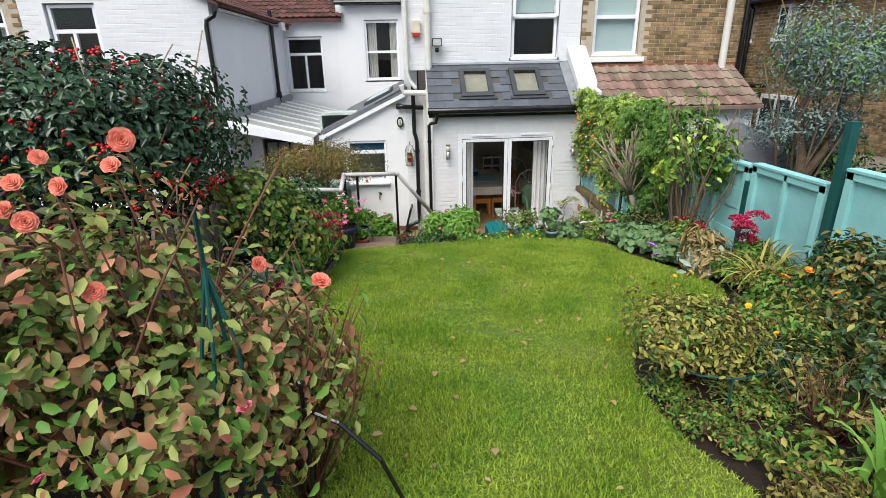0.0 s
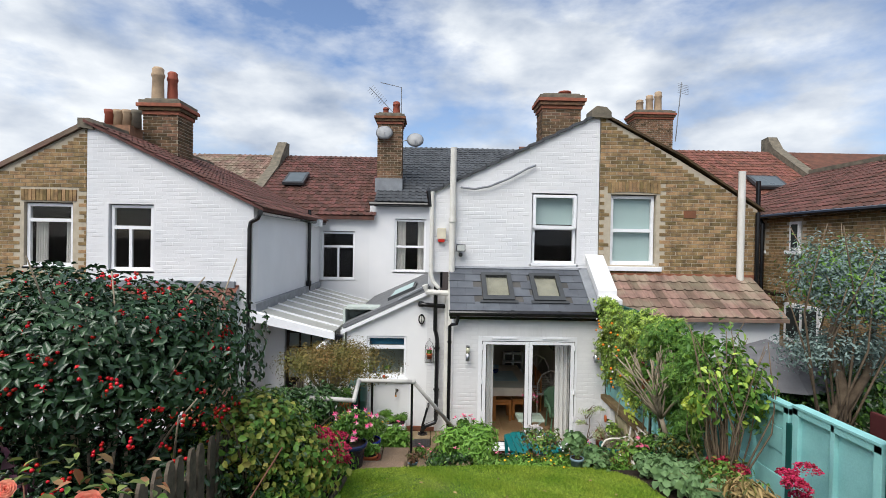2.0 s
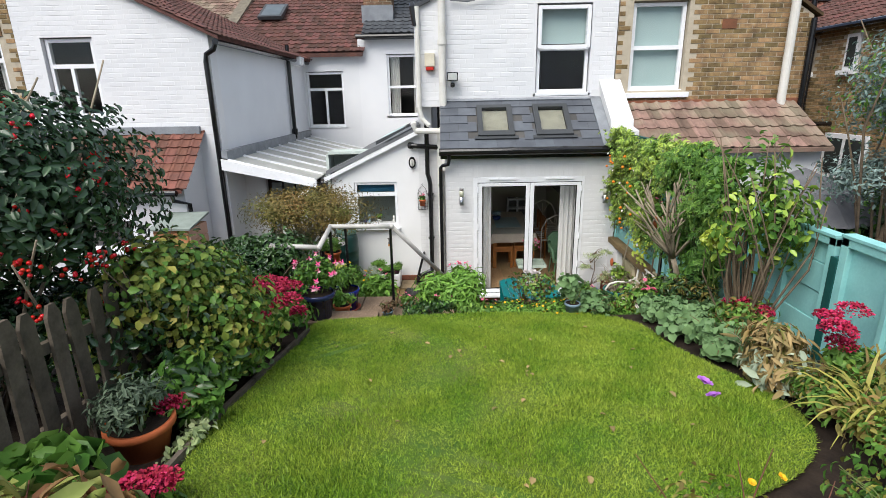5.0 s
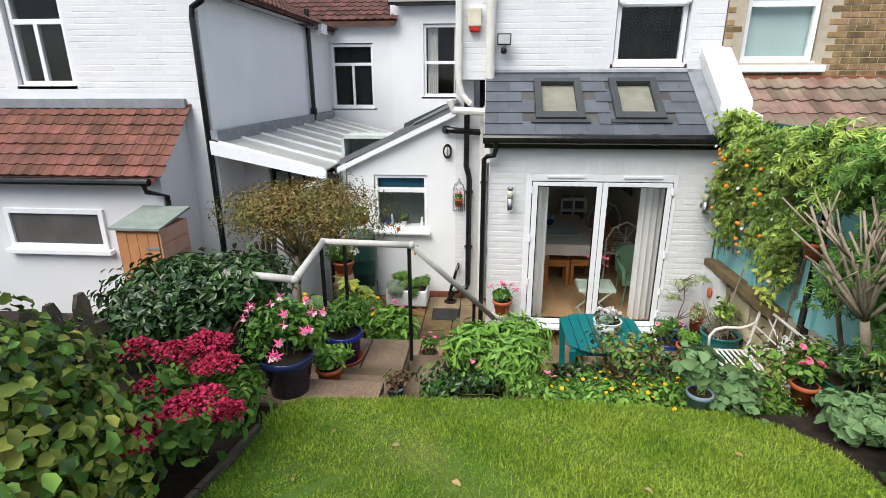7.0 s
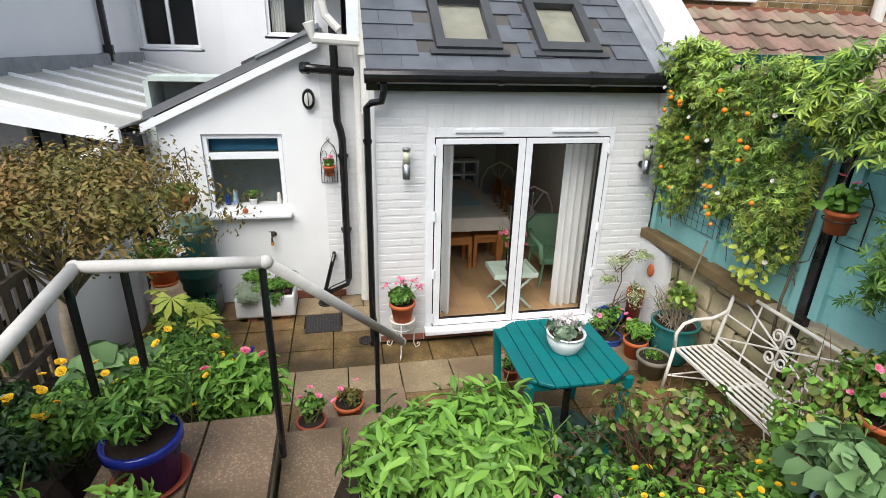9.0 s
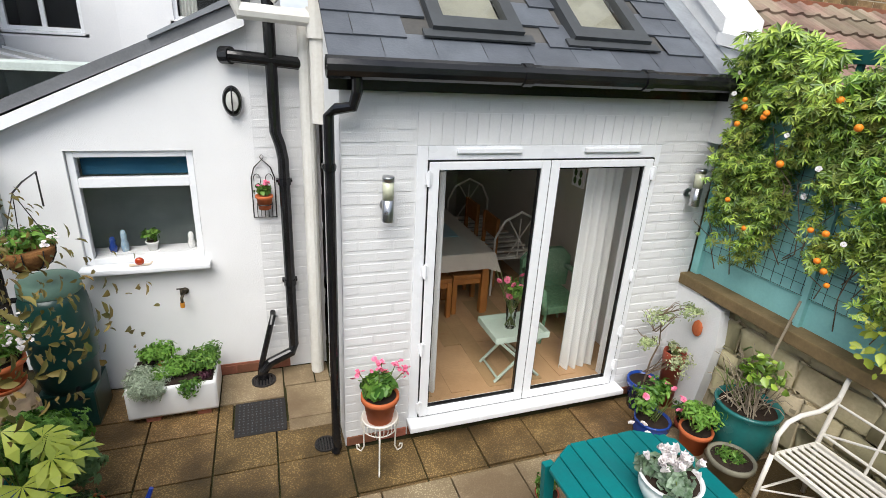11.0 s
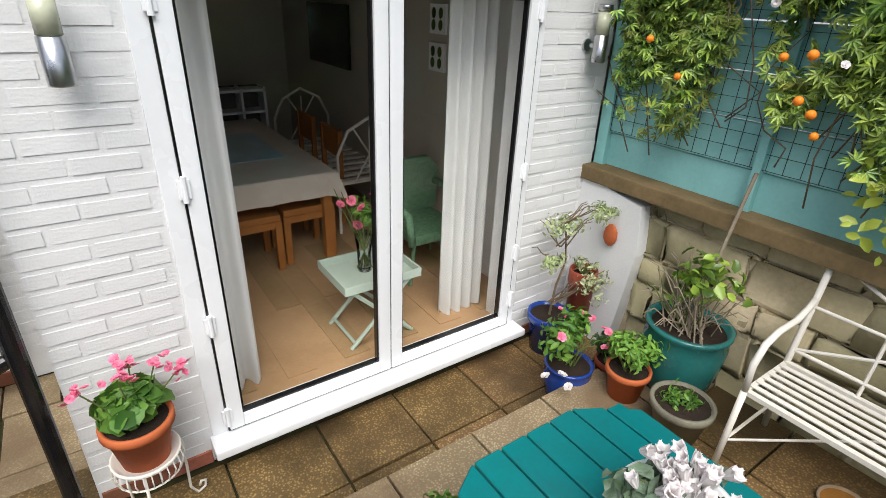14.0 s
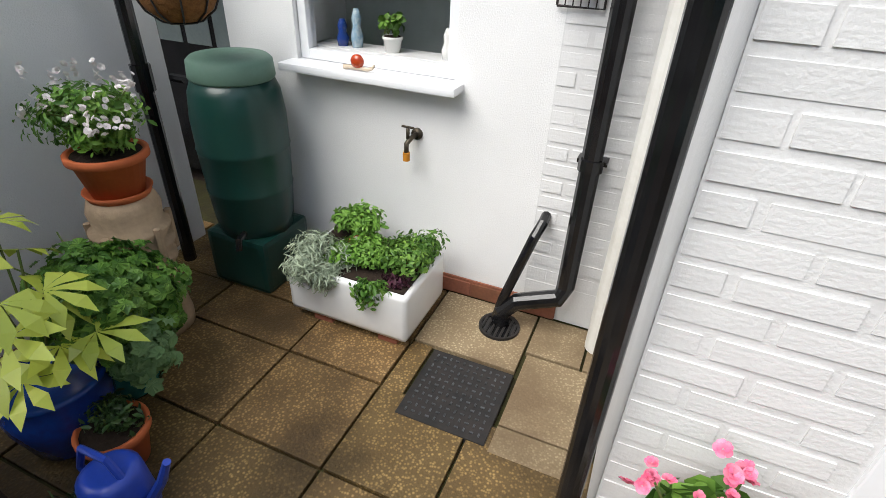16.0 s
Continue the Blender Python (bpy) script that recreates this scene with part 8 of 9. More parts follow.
pot_leaves(p, (0, 0, 0.38), (0.22, 0.2, 0.18), 420, 0.05, L_MID, 0.5, 65, 0.7, 8)
put(M_PINK, shell_pts(9, (0, 0, 0.38), (0.22, 0.2, 0.17), 4), p, s=(0.9, 1.3))
put(M_WHITE, [(-0.2, -0.12, 0.3), (-0.24, -0.05, 0.26), (-0.18, -0.16, 0.24)], p, s=(1.2, 1.6))
p = potted("terracotta pot of feathery green herbs", (2.83, 8.75, P2), 0.11, 0.08, 0.18, TERRA)
pot_leaves(p, (0, 0, 0.27), (0.17, 0.16, 0.12), 500, 0.045, L_LUSH, 0.35, 66, 0.6, 8)
p = potted("olive stoneware pot of low green sprouts", (2.82, 8.44, P2), 0.14, 0.1, 0.2, OLIVEPOT)
pot_leaves(p, (0, 0, 0.2), (0.11, 0.11, 0.05), 200, 0.035, L_MID, 0.35, 67, 0.8, 6)
p = potted("large teal glazed pot of dry twiggy stems", (3.14, 8.66, P2), 0.205, 0.15, 0.4, TEALGLAZE, bowl_prof)
b, g = bmesh.new(), random.Random(3)
for _ in range(60):
    t = Vector((g.uniform(-0.26, 0.16), g.uniform(-0.24, 0.24), g.uniform(0.42, 0.75)))
    tube(b, [(g.uniform(-0.12, 0.12), g.uniform(-0.12, 0.12), 0.36), t * 0.8 + Vector((0, 0, 0.12)), t], 0.004, 4, 0.002)
tube(b, [(-0.02, 0, 0.36), (0.1, -0.05, 1.2)], 0.009, 6)
tagged(part("dry_stem_mass", b, PALEBARK, p), kind="stuff")
pot_leaves(p, (-0.05, -0.05, 0.6), (0.26, 0.3, 0.3), 130, 0.06, L_CLIMB, 0.65, 68, 0.9, 9)
p = potted("green succulent rosettes in a small clay pot", (2.98, 8.95, 0.0), 0.09, 0.07, 0.2, DKTERRA)
pot_leaves(p, (0, 0, 0.28), (0.12, 0.1, 0.09), 300, 0.04, L_DARK, 0.8, 69, 0.6, 7)
p = potted("small brown pot on a ledge by the wall", (3.18, 9.4, 0.0), 0.085, 0.065, 0.52, DKTERRA)
pot_leaves(p, (0, 0, 0.55), (0.09, 0.09, 0.06), 90, 0.03, L_VARI, 0.5, 71, 0.8, 4)
hg = thing("wall_ornament", "terracotta leaf plaque on the painted wall", "ornament", at=(3.235, 9.3, 0.78))
part("plaque", bmesh.ops.create_icosphere(b := bmesh.new(), subdivisions=2, radius=0.06, matrix=Matrix.Diagonal((0.4, 0.8, 1.2, 1))) and b, TERRA, hg)
for (y, z, sgn) in ((7.5, 1.83, 1),):
    wp = thing("wall_pot", "terracotta pot of pink geranium in a black scroll holder", "potted plant", at=(3.2, y, z))
    part("pot", lathe(bmesh.new(), pot_prof(0.085, 0.06, 0.15), 24), TERRA, wp, smooth=True)
    part("holder", tb([(0.13, -0.08, -0.1), (0.13, -0.08, 0.2), (0.13, 0.0, 0.32), (0.13, 0.08, 0.2), (0.13, 0.08, -0.1), (0.13, -0.08, -0.1)], 0.005, 6), DARKMETAL, wp)
    part("holder_ring", tb([(0.09 * math.cos(a * 0.5236), 0.09 * math.sin(a * 0.5236), 0.09) for a in range(13)], 0.004, 6), DARKMETAL, wp)
    pot_leaves(wp, (0, 0, 0.22), (0.13, 0.15, 0.1), 160, 0.06, L_MID, 0.9, 72)
    put(M_PINK, [(-0.05, 0.03, 0.36), (-0.02, -0.06, 0.33)], wp, s=(1.0, 1.4))

# geranium on its wire stand
gs = thing("plant_stand", "white wire plant stand with curled feet", "plant stand", at=(0.70, 9.41, 0.0))
part("tray", lathe(bmesh.new(), [(0.0, 0.345), (0.11, 0.345), (0.125, 0.36), (0.125, 0.375), (0.118, 0.375), (0.11, 0.355), (0, 0.352)], 28), WHITEMETAL, gs, smooth=True)
b = bmesh.new()
for k in range(28):
    a = k * 2 * math.pi / 28
    c, s = math.cos(a), math.sin(a)
    tube(b, [(0.125 * c, 0.125 * s, 0.37), (0.132 * c, 0.132 * s, 0.33), (0.118 * c, 0.118 * s, 0.29)], 0.003, 4)
tagged(part("wire_skirt", b, WHITEMETAL, gs), kind="stuff")
part("hoop", tb([(0.118 * math.cos(k * 0.2618), 0.118 * math.sin(k * 0.2618), 0.29) for k in range(25)], 0.004, 5), WHITEMETAL, gs)
for a in (0.3, 2.4, 4.5):
    c, s = math.cos(a), math.sin(a)
    part("leg", tb([(r * c, r * s, z) for r, z in ((0.115, 0.35), (0.13, 0.2), (0.125, 0.06), (0.15, 0.005), (0.185, 0.012), (0.19, 0.045), (0.17, 0.055), (0.163, 0.035))], 0.006, 6), WHITEMETAL, gs, smooth=True)
p = potted("terracotta pot of pink geranium on the wire stand", (0.70, 9.41, 0.353), 0.122, 0.085, 0.2, TERRA)
pot_leaves(p, (0, 0, 0.25), (0.145, 0.14, 0.09), 230, 0.06, L_MID, 0.95, 75, 0.5, 8, fold=0.12)
g = random.Random(5)
for c in ((-0.14, -0.02, 0.39), (-0.02, -0.05, 0.42), (0.1, 0.0, 0.41), (0.02, 0.06, 0.4), (0.17, 0.03, 0.33)):
    put(M_PINK, [(c[0] + g.gauss(0, 0.02), c[1] + g.gauss(0, 0.02), c[2] + g.gauss(0, 0.012)) for _ in range(9)], p, s=(0.6, 0.9), seed=int(c[0] * 100) + 50)
    part("flower_stalk", tb([(c[0] * 0.3, c[1] * 0.3, 0.22), c], 0.003, 5), GREENSTEM, p)

# wall lamps by the doors
for x in (0.755, 3.11):
    wl_ = thing("wall_lamp", "cylindrical brushed steel wall lamp with a glass top", "lamp", "wall lamps", (x, 9.5, 1.74))
    part("body", lathe(bmesh.new(), [(0.0, 0.0), (0.036, 0.0), (0.037, 0.005), (0.037, 0.135), (0.03, 0.138), (0, 0.138)], 24), STEEL, wl_, smooth=True)
    dif = part("diffuser", lathe(bmesh.new(), [(0.0, 0.138), (0.034, 0.139), (0.034, 0.25), (0, 0.25)], 24), mat("cream_lamp_glass", (0.56, 0.57, 0.42), 0.15), wl_, smooth=True)
    part("cap", lathe(bmesh.new(), [(0.0, 0.25), (0.038, 0.25), (0.038, 0.275), (0.034, 0.28), (0, 0.28)], 24), STEEL, dif, smooth=True)
    part("bracket", tb([(0, 0.03, 0.08), (0, 0.06, 0.08)], 0.014, 10), STEEL, wl_)
    part("wall_plate", tb([(0, 0.085, 0.08), (0, 0.096, 0.08)], 0.032, 20), STEEL, wl_)

# caged pot on the kitchen wall
cg = thing("wall_pot", "terracotta pot of pink flowers in a black birdcage wall frame", "potted plant", at=(0.05, 10.67, 1.42))
fr = [(-0.085, 0.05, 0.0), (0.085, 0.05, 0.0), (0.085, 0.05, 0.32), (0.06, 0.05, 0.4), (0, 0.05, 0.46), (-0.06, 0.05, 0.4), (-0.085, 0.05, 0.32), (-0.085, 0.05, 0.0)]
part("frame", tb(fr, 0.005, 6), DARKMETAL, cg)
for k in range(5):
    x = -0.056 + k * 0.028
    part("bar", tb([(x, 0.05, 0.0), (x, 0.05, 0.12)], 0.003, 5), DARKMETAL, cg)
for s in (-1, 1):
    part("scroll", tb([(s * (0.045 + 0.028 * math.cos(a * 0.5)), 0.05, 0.3 + 0.05 * math.sin(a * 0.5)) for a in range(11)], 0.003, 5), DARKMETAL, cg)
part("finial", tb([(0, 0.05, 0.46), (0.015, 0.05, 0.48), (0, 0.05, 0.5), (-0.015, 0.05, 0.48), (0, 0.05, 0.46)], 0.003, 5), DARKMETAL, cg)
part("pot", lathe(bmesh.new(), pot_prof(0.062, 0.045, 0.11), 22, (0, -0.02, 0.09)), TERRA, cg, smooth=True)
part("ring", tb([(0.056 * math.cos(k * 0.5236), -0.02 + 0.056 * math.sin(k * 0.5236), 0.13) for k in range(13)], 0.004, 5), DARKMETAL, cg)
pot_leaves(cg, (0, -0.02, 0.23), (0.07, 0.06, 0.04), 60, 0.04, L_MID, 0.9, 78)
put(M_PINK, [(g.uniform(-0.04, 0.04), -0.03 + g.uniform(-0.03, 0.03), 0.28 + g.uniform(-0.02, 0.04)) for _ in range(10)], cg, s=(0.5, 0.8))
tp_ = thing("garden_tap", "small brass outside tap with a hose connector", "tap", at=(-0.62, 10.74, 0.82))
b = tb([(0.02, 0, 0.01), (0.01, -0.05, 0.0), (0.0, -0.075, -0.02), (0.0, -0.075, -0.07)], 0.012, 8)
tube(b, [(0.02, 0.0, 0.01), (0.02, -0.01, 0.01)], 0.028, 14), tube(b, [(0.0, -0.06, 0.0), (0.0, -0.06, 0.05)], 0.009, 8), tube(b, [(-0.03, -0.06, 0.055), (0.03, -0.06, 0.055)], 0.006, 6)
part("body", b, mat("weathered_brass", (0.10, 0.085, 0.06), 0.45, (0.06, 0.05, 0.04), 30, 0.2, 90, metal=0.6), tp_, smooth=True)
part("hose_connector", tb([(0.0, -0.075, -0.06), (0.0, -0.075, -0.1)], 0.017, 10), mat("orange_connector", (0.6, 0.25, 0.03), 0.4), tp_)
sn = thing("snail_ornament", "small ceramic snail with an orange-red shell on the sill", "ornament", at=(-0.87, 10.68, 1.088))
b = tb([(-0.07, 0, 0.012), (-0.03, 0, 0.014), (0.05, 0, 0.012), (0.075, 0, 0.02), (0.085, 0, 0.035)], 0.011, 8, 0.006)
part("body", b, mat("cream_ceramic", (0.6, 0.5, 0.38), 0.3), sn, smooth=True)
part("shell", bmesh.ops.create_uvsphere(b := bmesh.new(), u_segments=16, v_segments=12, radius=0.032, matrix=Matrix.Translation((0, 0, 0.042)) @ Matrix.Diagonal((1, 0.7, 0.95, 1))) and b, mat("orange_red_glaze", (0.45, 0.06, 0.015), 0.2, (0.3, 0.03, 0.01), 40), sn, smooth=True)
for x, h, m_ in ((-1.05, 0.12, BLUE), (-0.97, 0.17, mat("pale_blue_ceramic", (0.2, 0.35, 0.5), 0.2, (0.5, 0.6, 0.65), 30)), (-0.5, 0.13, WHITEPOT)):
    o = thing("sill_ornament", "small ceramic figure-like bottle on the inner sill", "ornament", at=(x - 0.03, 10.9, 1.14))
    part("body", lathe(bmesh.new(), [(0.0, 0), (0.025, 0), (0.03, h * 0.3), (0.018, h * 0.55), (0.024, h * 0.75), (0.012, h), (0, h)], 14), m_, o, smooth=True)
p = potted("small green houseplant in a white pot on the inner sill", (-0.81, 10.9, 1.14), 0.045, 0.035, 0.07, WHITEPOT)
pot_leaves(p, (0, 0, 0.13), (0.07, 0.05, 0.05), 70, 0.035, L_MID, 0.8, 79)
setting("inner_sill", bx(-1.225, 10.84, 1.1, -0.435, 11.0, 1.14), UPVC, "white inner window sill", "sill")

# ---- water butt corner ----
wb = thing("water_butt", "dark green plastic water butt with a faded lid on a stand", "water butt", at=(-1.385, 10.46, 0.0))
b = bmesh.new()
pr = [(-0.21, -0.21), (0.21, -0.21), (0.21, 0.21), (-0.21, 0.21)]
box(b, -0.18, -0.18, 0.0, 0.18, 0.18, 0.3, bev=0.03)
part("stand", b, BUTT, wb)
part("barrel", lathe(bmesh.new(), [(0.0, 0.28), (0.175, 0.28), (0.19, 0.36), (0.203, 0.52), (0.207, 0.53), (0.203, 0.54), (0.212, 0.72), (0.216, 0.73), (0.212, 0.74), (0.213, 0.88), (0.2, 0.99), (0.17, 1.06), (0, 1.06)], 36), BUTT, wb, smooth=True)
part("lid", lathe(bmesh.new(), [(0.18, 1.04), (0.187, 1.05), (0.182, 1.12), (0.165, 1.135), (0.1, 1.14), (0, 1.14)], 36), BUTTLID, wb, smooth=True)
part("tap", tb([(0.1, -0.2, 0.36), (0.12, -0.26, 0.36), (0.12, -0.27, 0.31)], 0.016, 8), BLACK, wb)
part("link_hose", tb([(-0.18, -0.02, 1.0), (-0.26, -0.03, 1.0), (-0.34, -0.03, 1.0)], 0.02, 8), BLACK, wb)
rp = thing("rain_pipe", "black rainwater downpipe beside the water butt", "downpipe", at=(-1.83, 10.36, 0.0))
part("pipe", tb([(0, 0, 0.0), (0, 0, 1.7), (0.03, 0.1, 1.85), (0.05, 0.2, 2.0)], 0.035, 10), BLACK, rp)
part("hopper", bx(-0.02, 0.1, 1.85, 0.14, 0.24, 2.0, bev=0.015), BLACK, rp)
part("diverter", tb([(0, 0, 0.94), (0, 0, 1.06)], 0.045, 10), BLACK, rp)
setting("side_wall", bx(-2.05, 8.9, 0.0, -1.95, 10.6, 1.9), RENDER, "white rendered side wall by the water butt", "wall")
skk = thing("sink_planter", "white glazed butler sink planted with alpines", "planter", at=(-0.70, 10.42, 0.0))
b = bmesh.new()
box(b, -0.31, -0.215, 0.05, 0.31, 0.215, 0.3, bev=0.025)
part("sink", b, WHITEPOT, skk, smooth=True)
part("compost", bx(-0.285, -0.19, 0.29, 0.285, 0.19, 0.306), SOIL, skk)
for x in (-0.2, 0.15):
    part("brick_foot", bx(x, -0.19, 0, x + 0.1, 0.19, 0.05, bev=0.004), REDBRICK, skk)
for k, (c, r, n, sz, m_, ra) in enumerate((((-0.2, -0.16, 0.31), (0.2, 0.17, 0.17), 5200, 0.04, L_SILVER, 0.14), ((-0.12, 0.1, 0.38), (0.2, 0.13, 0.13), 1500, 0.035, L_LUSH, 0.4), ((0.02, -0.04, 0.34), (0.2, 0.19, 0.08), 2000, 0.026, L_LUSH, 0.5),
                                           ((0.2, 0.03, 0.36), (0.16, 0.22, 0.11), 1700, 0.03, L_MID, 0.45), ((0.14, -0.2, 0.26), (0.1, 0.07, 0.13), 420, 0.03, L_MID, 0.45), ((0.22, -0.14, 0.31), (0.08, 0.06, 0.03), 120, 0.03, L_PURPLE, 0.4))):
    q, d = blob(n, c, r, 90 + k, 0.5, 7)
    leaves("alpine_cushion", q, d, sz, m_, skk, ra, 0.2, seed=k)
for x, y in ((-0.06, 0.03), (0.17, 0.05)):
    part("sunk_pot", lathe(bmesh.new(), [(0.045, 0.3), (0.055, 0.36), (0.05, 0.36), (0.045, 0.35), (0, 0.35)], 18, (x, y, 0)), TERRA, skk, smooth=True)
for k in range(12):
    a, r_ = k * 2.4, 0.009 * math.sqrt(k)
    part("sempervivum", bmesh.ops.create_icosphere(b := bmesh.new(), subdivisions=1, radius=0.012, matrix=Matrix.Translation((-0.06 + r_ * math.cos(a), 0.03 + r_ * math.sin(a), 0.362))) and b, L_SILVER, skk)
cp = thing("chimney_pot_stand", "weathered buff louvred chimney pot used as a plant stand", "chimney pot", at=(-1.53, 9.89, 0.0))
part("body", lathe(bmesh.new(), [(0.0, 0), (0.15, 0), (0.152, 0.05), (0.12, 0.26), (0.13, 0.28), (0.13, 0.3), (0.12, 0.31), (0.13, 0.34), (0.15, 0.36), (0.15, 0.38), (0.125, 0.39), (0.155, 0.44), (0.155, 0.455), (0.125, 0.465), (0.155, 0.52), (0.155, 0.535), (0.13, 0.545), (0.14, 0.62), (0.125, 0.665), (0.11, 0.675), (0, 0.675)], 30), CHIMSTONE, cp, smooth=True)
for k in range(5):
    a = k * 1.2566
    part("rib", tb([(0.155 * math.cos(a), 0.155 * math.sin(a), 0.36), (0.158 * math.cos(a), 0.158 * math.sin(a), 0.55)], 0.016, 6), CHIMSTONE, cp)
p = potted("terracotta pot of white flowers on a chimney pot", (-1.53, 9.89, 0.675), 0.14, 0.095, 0.18, TERRA, saucer=TERRA)
pot_leaves(p, (0, 0, 0.32), (0.27, 0.22, 0.18), 2300, 0.034, L_MID, 0.36, 95, 0.6, 16)
pot_leaves(p, (0, 0, 0.24), (0.17, 0.16, 0.1), 900, 0.034, L_LUSH, 0.36, 98, 0.8, 9)
g = random.Random(9)
for _ in range(30):
    x, y, z = g.uniform(-0.24, 0.24), g.uniform(-0.2, 0.16), g.uniform(0.3, 0.47)
    put(M_WHITE, [(x + g.gauss(0, 0.012), y + g.gauss(0, 0.012), z + i * 0.012) for i in range(5)], p, s=(0.5, 0.75), seed=g.randint(0, 999), tilt=70)
# fatsia: big fingered lime leaves
ft = thing("fatsia", "yellow-green fingered leaves of a potted fatsia", "potted plant", at=(-1.3, 9.3, 0.0))
part("pot", lathe(bmesh.new(), bowl_prof(0.17, 0.12, 0.3), 26), BLUE, ft, smooth=True)


def hand_leaf(r):
    b = bmesh.new()
    o = b.verts.new((0, 0, 0))
    for k in range(7):
        a = radians(-105 + k * 35)
        l = r * (0.75 + 0.25 * math.cos(radians(-105 + k * 35)))
        c, s = math.cos(a), math.sin(a)
        v = [b.verts.new((l * t * c - w_ * r * s, l * t * s + w_ * r * c, zz * r)) for t, w_, zz in ((0.35, 0.075, 0.03), (0.68, 0.15, 0.01), (1.0, 0.0, -0.15), (0.68, -0.15, 0.01), (0.35, -0.075, 0.03))]
        b.faces.new((o, v[4], v[3], v[2], v[1], v[0]))
    bmesh.ops.triangulate(b, faces=b.faces[:])
    return mesh_of(b, "leaf", L_LIME, False)


M_HAND, g = hand_leaf(0.2), random.Random(4)
for k in range(15):
    a, h, l = g.uniform(0, 6.28), g.uniform(0.42, 0.84), g.uniform(0.06, 0.26)
    q = Vector((l * math.cos(a) + 0.03, l * math.sin(a), h))
    ob = new("leaf", M_HAND)
    ob.parent = ft
    ob.matrix_basis = Matrix.LocRotScale(q, Euler((g.uniform(-0.5, 0.5), g.uniform(-0.1, 0.6), a)), Vector((1, 1, 1)) * g.uniform(0.7, 1.1))
    part("stalk", tb([(0, 0, 0.28), q * 0.6 + Vector((0, 0, 0.12)), q], 0.004, 5), GREENSTEM, ft)
sg = thing("scented_geranium", "lush scented geranium in a teal glazed pot", "potted plant", at=(-1.33, 9.56, 0.0))
part("pot", lathe(bmesh.new(), bowl_prof(0.15, 0.11, 0.26), 26), TEALGLAZE, sg, smooth=True)
for k, (c, r, n) in enumerate((((0, 0, 0.4), (0.36, 0.28, 0.34), 1700), ((0.14, -0.02, 0.3), (0.26, 0.2, 0.24), 700))):
    q, d = blob(n, c, r, 150 + k, 0.6, 12)
    fans("foliage", q, d, 0.042, (L_MID, L_MALLOW)[k], sg, 7, 290, 0.75, 150 + k, 0.1)
b, g = bmesh.new(), random.Random(14)
for _ in range(26):
    twigs(b, (g.uniform(-0.06, 0.06), g.uniform(-0.06, 0.06), 0.24), [(g.uniform(-0.28, 0.28), g.uniform(-0.22, 0.22), g.uniform(0.3, 0.62))], 0.005, 3, 5, 0.1, 0.003)
tagged(part("stem_mass", b, GREENSTEM, sg), kind="stuff")
q, d = blob(500, (-0.95, 9.0, 0.08), (0.2, 0.14, 0.12), 155, 0.7, 8)
gt = thing("grass_tuft", "dark green grassy tuft beside the watering can", "plant")
leaves("foliage", q, d, 0.07, L_DARK, gt, 0.1, 0.1, seed=5)
p = potted("terracotta pot of low succulents on the paving", (-1.05, 9.3, 0.0), 0.11, 0.08, 0.17, TERRA)
pot_leaves(p, (0, 0, 0.2), (0.13, 0.12, 0.06), 360, 0.03, L_DARK, 0.4, 96, 0.7, 8)
wc = thing("watering_can", "blue plastic watering can", "watering can", at=(-0.87, 9.16, 0.0))
CANBLUE = mat("blue_plastic", (0.02, 0.06, 0.42), 0.35)
part("body", lathe(bmesh.new(), [(0.0, 0), (0.1, 0), (0.105, 0.02), (0.09, 0.2), (0.07, 0.22), (0.055, 0.22), (0.0, 0.2)], 22), CANBLUE, wc, smooth=True)
part("spout", tb([(0.08, 0.02, 0.05), (0.16, 0.05, 0.2), (0.2, 0.06, 0.3)], 0.02, 8, 0.012), CANBLUE, wc)
part("handle", tb([(-0.09, 0, 0.06), (-0.15, 0, 0.15), (-0.09, 0, 0.27), (0.02, 0, 0.28), (0.06, 0, 0.21)], 0.012, 8), CANBLUE, wc)
hb = thing("hanging_basket", "coir-lined hanging basket of white and purple flowers", "hanging basket", at=(-1.38, 10.25, 1.29))
COIR = mat("coir_liner", (0.26, 0.12, 0.04), 0.95, (0.16, 0.07, 0.025), 40, 1.0, 160)
part("liner", lathe(bmesh.new(), [(0.0, 0.0), (0.07, 0.01), (0.12, 0.05), (0.15, 0.11), (0.155, 0.15), (0.14, 0.15), (0.0, 0.13)], 26), COIR, hb, smooth=True)
for k in range(9):
    a = k * 0.698
    part("wire", tb([(r * math.cos(a), r * math.sin(a), z) for r, z in ((0.0, -0.004), (0.072, 0.006), (0.124, 0.048), (0.154, 0.11), (0.159, 0.155))], 0.004, 5), DARKMETAL, hb)
for a in (0, 2.09, 4.19):
    part("chain", tb([(0.15 * math.cos(a), 0.15 * math.sin(a), 0.15), (0.0, 0.0, 0.5)], 0.003, 5), DARKMETAL, hb)
part("bracket", tb([(0, 0, 0.5), (0.02, 0.1, 0.54), (0.0, 0.4, 0.54), (0.0, 0.4, 0.3)], 0.006, 6), DARKMETAL, hb)
pot_leaves(hb, (0, 0, 0.2), (0.2, 0.18, 0.1), 520, 0.045, L_MID, 0.5, 97, 0.7, 9, droop=0.5)
put(M_WHITE, shell_pts(12, (0, 0, 0.2), (0.2, 0.18, 0.1), 2), hb, s=(0.7, 1.0))
put(M_VIOLET, [(-0.2, -0.08, 0.12), (-0.15, -0.14, 0.15)], hb, s=(0.8, 1.0))

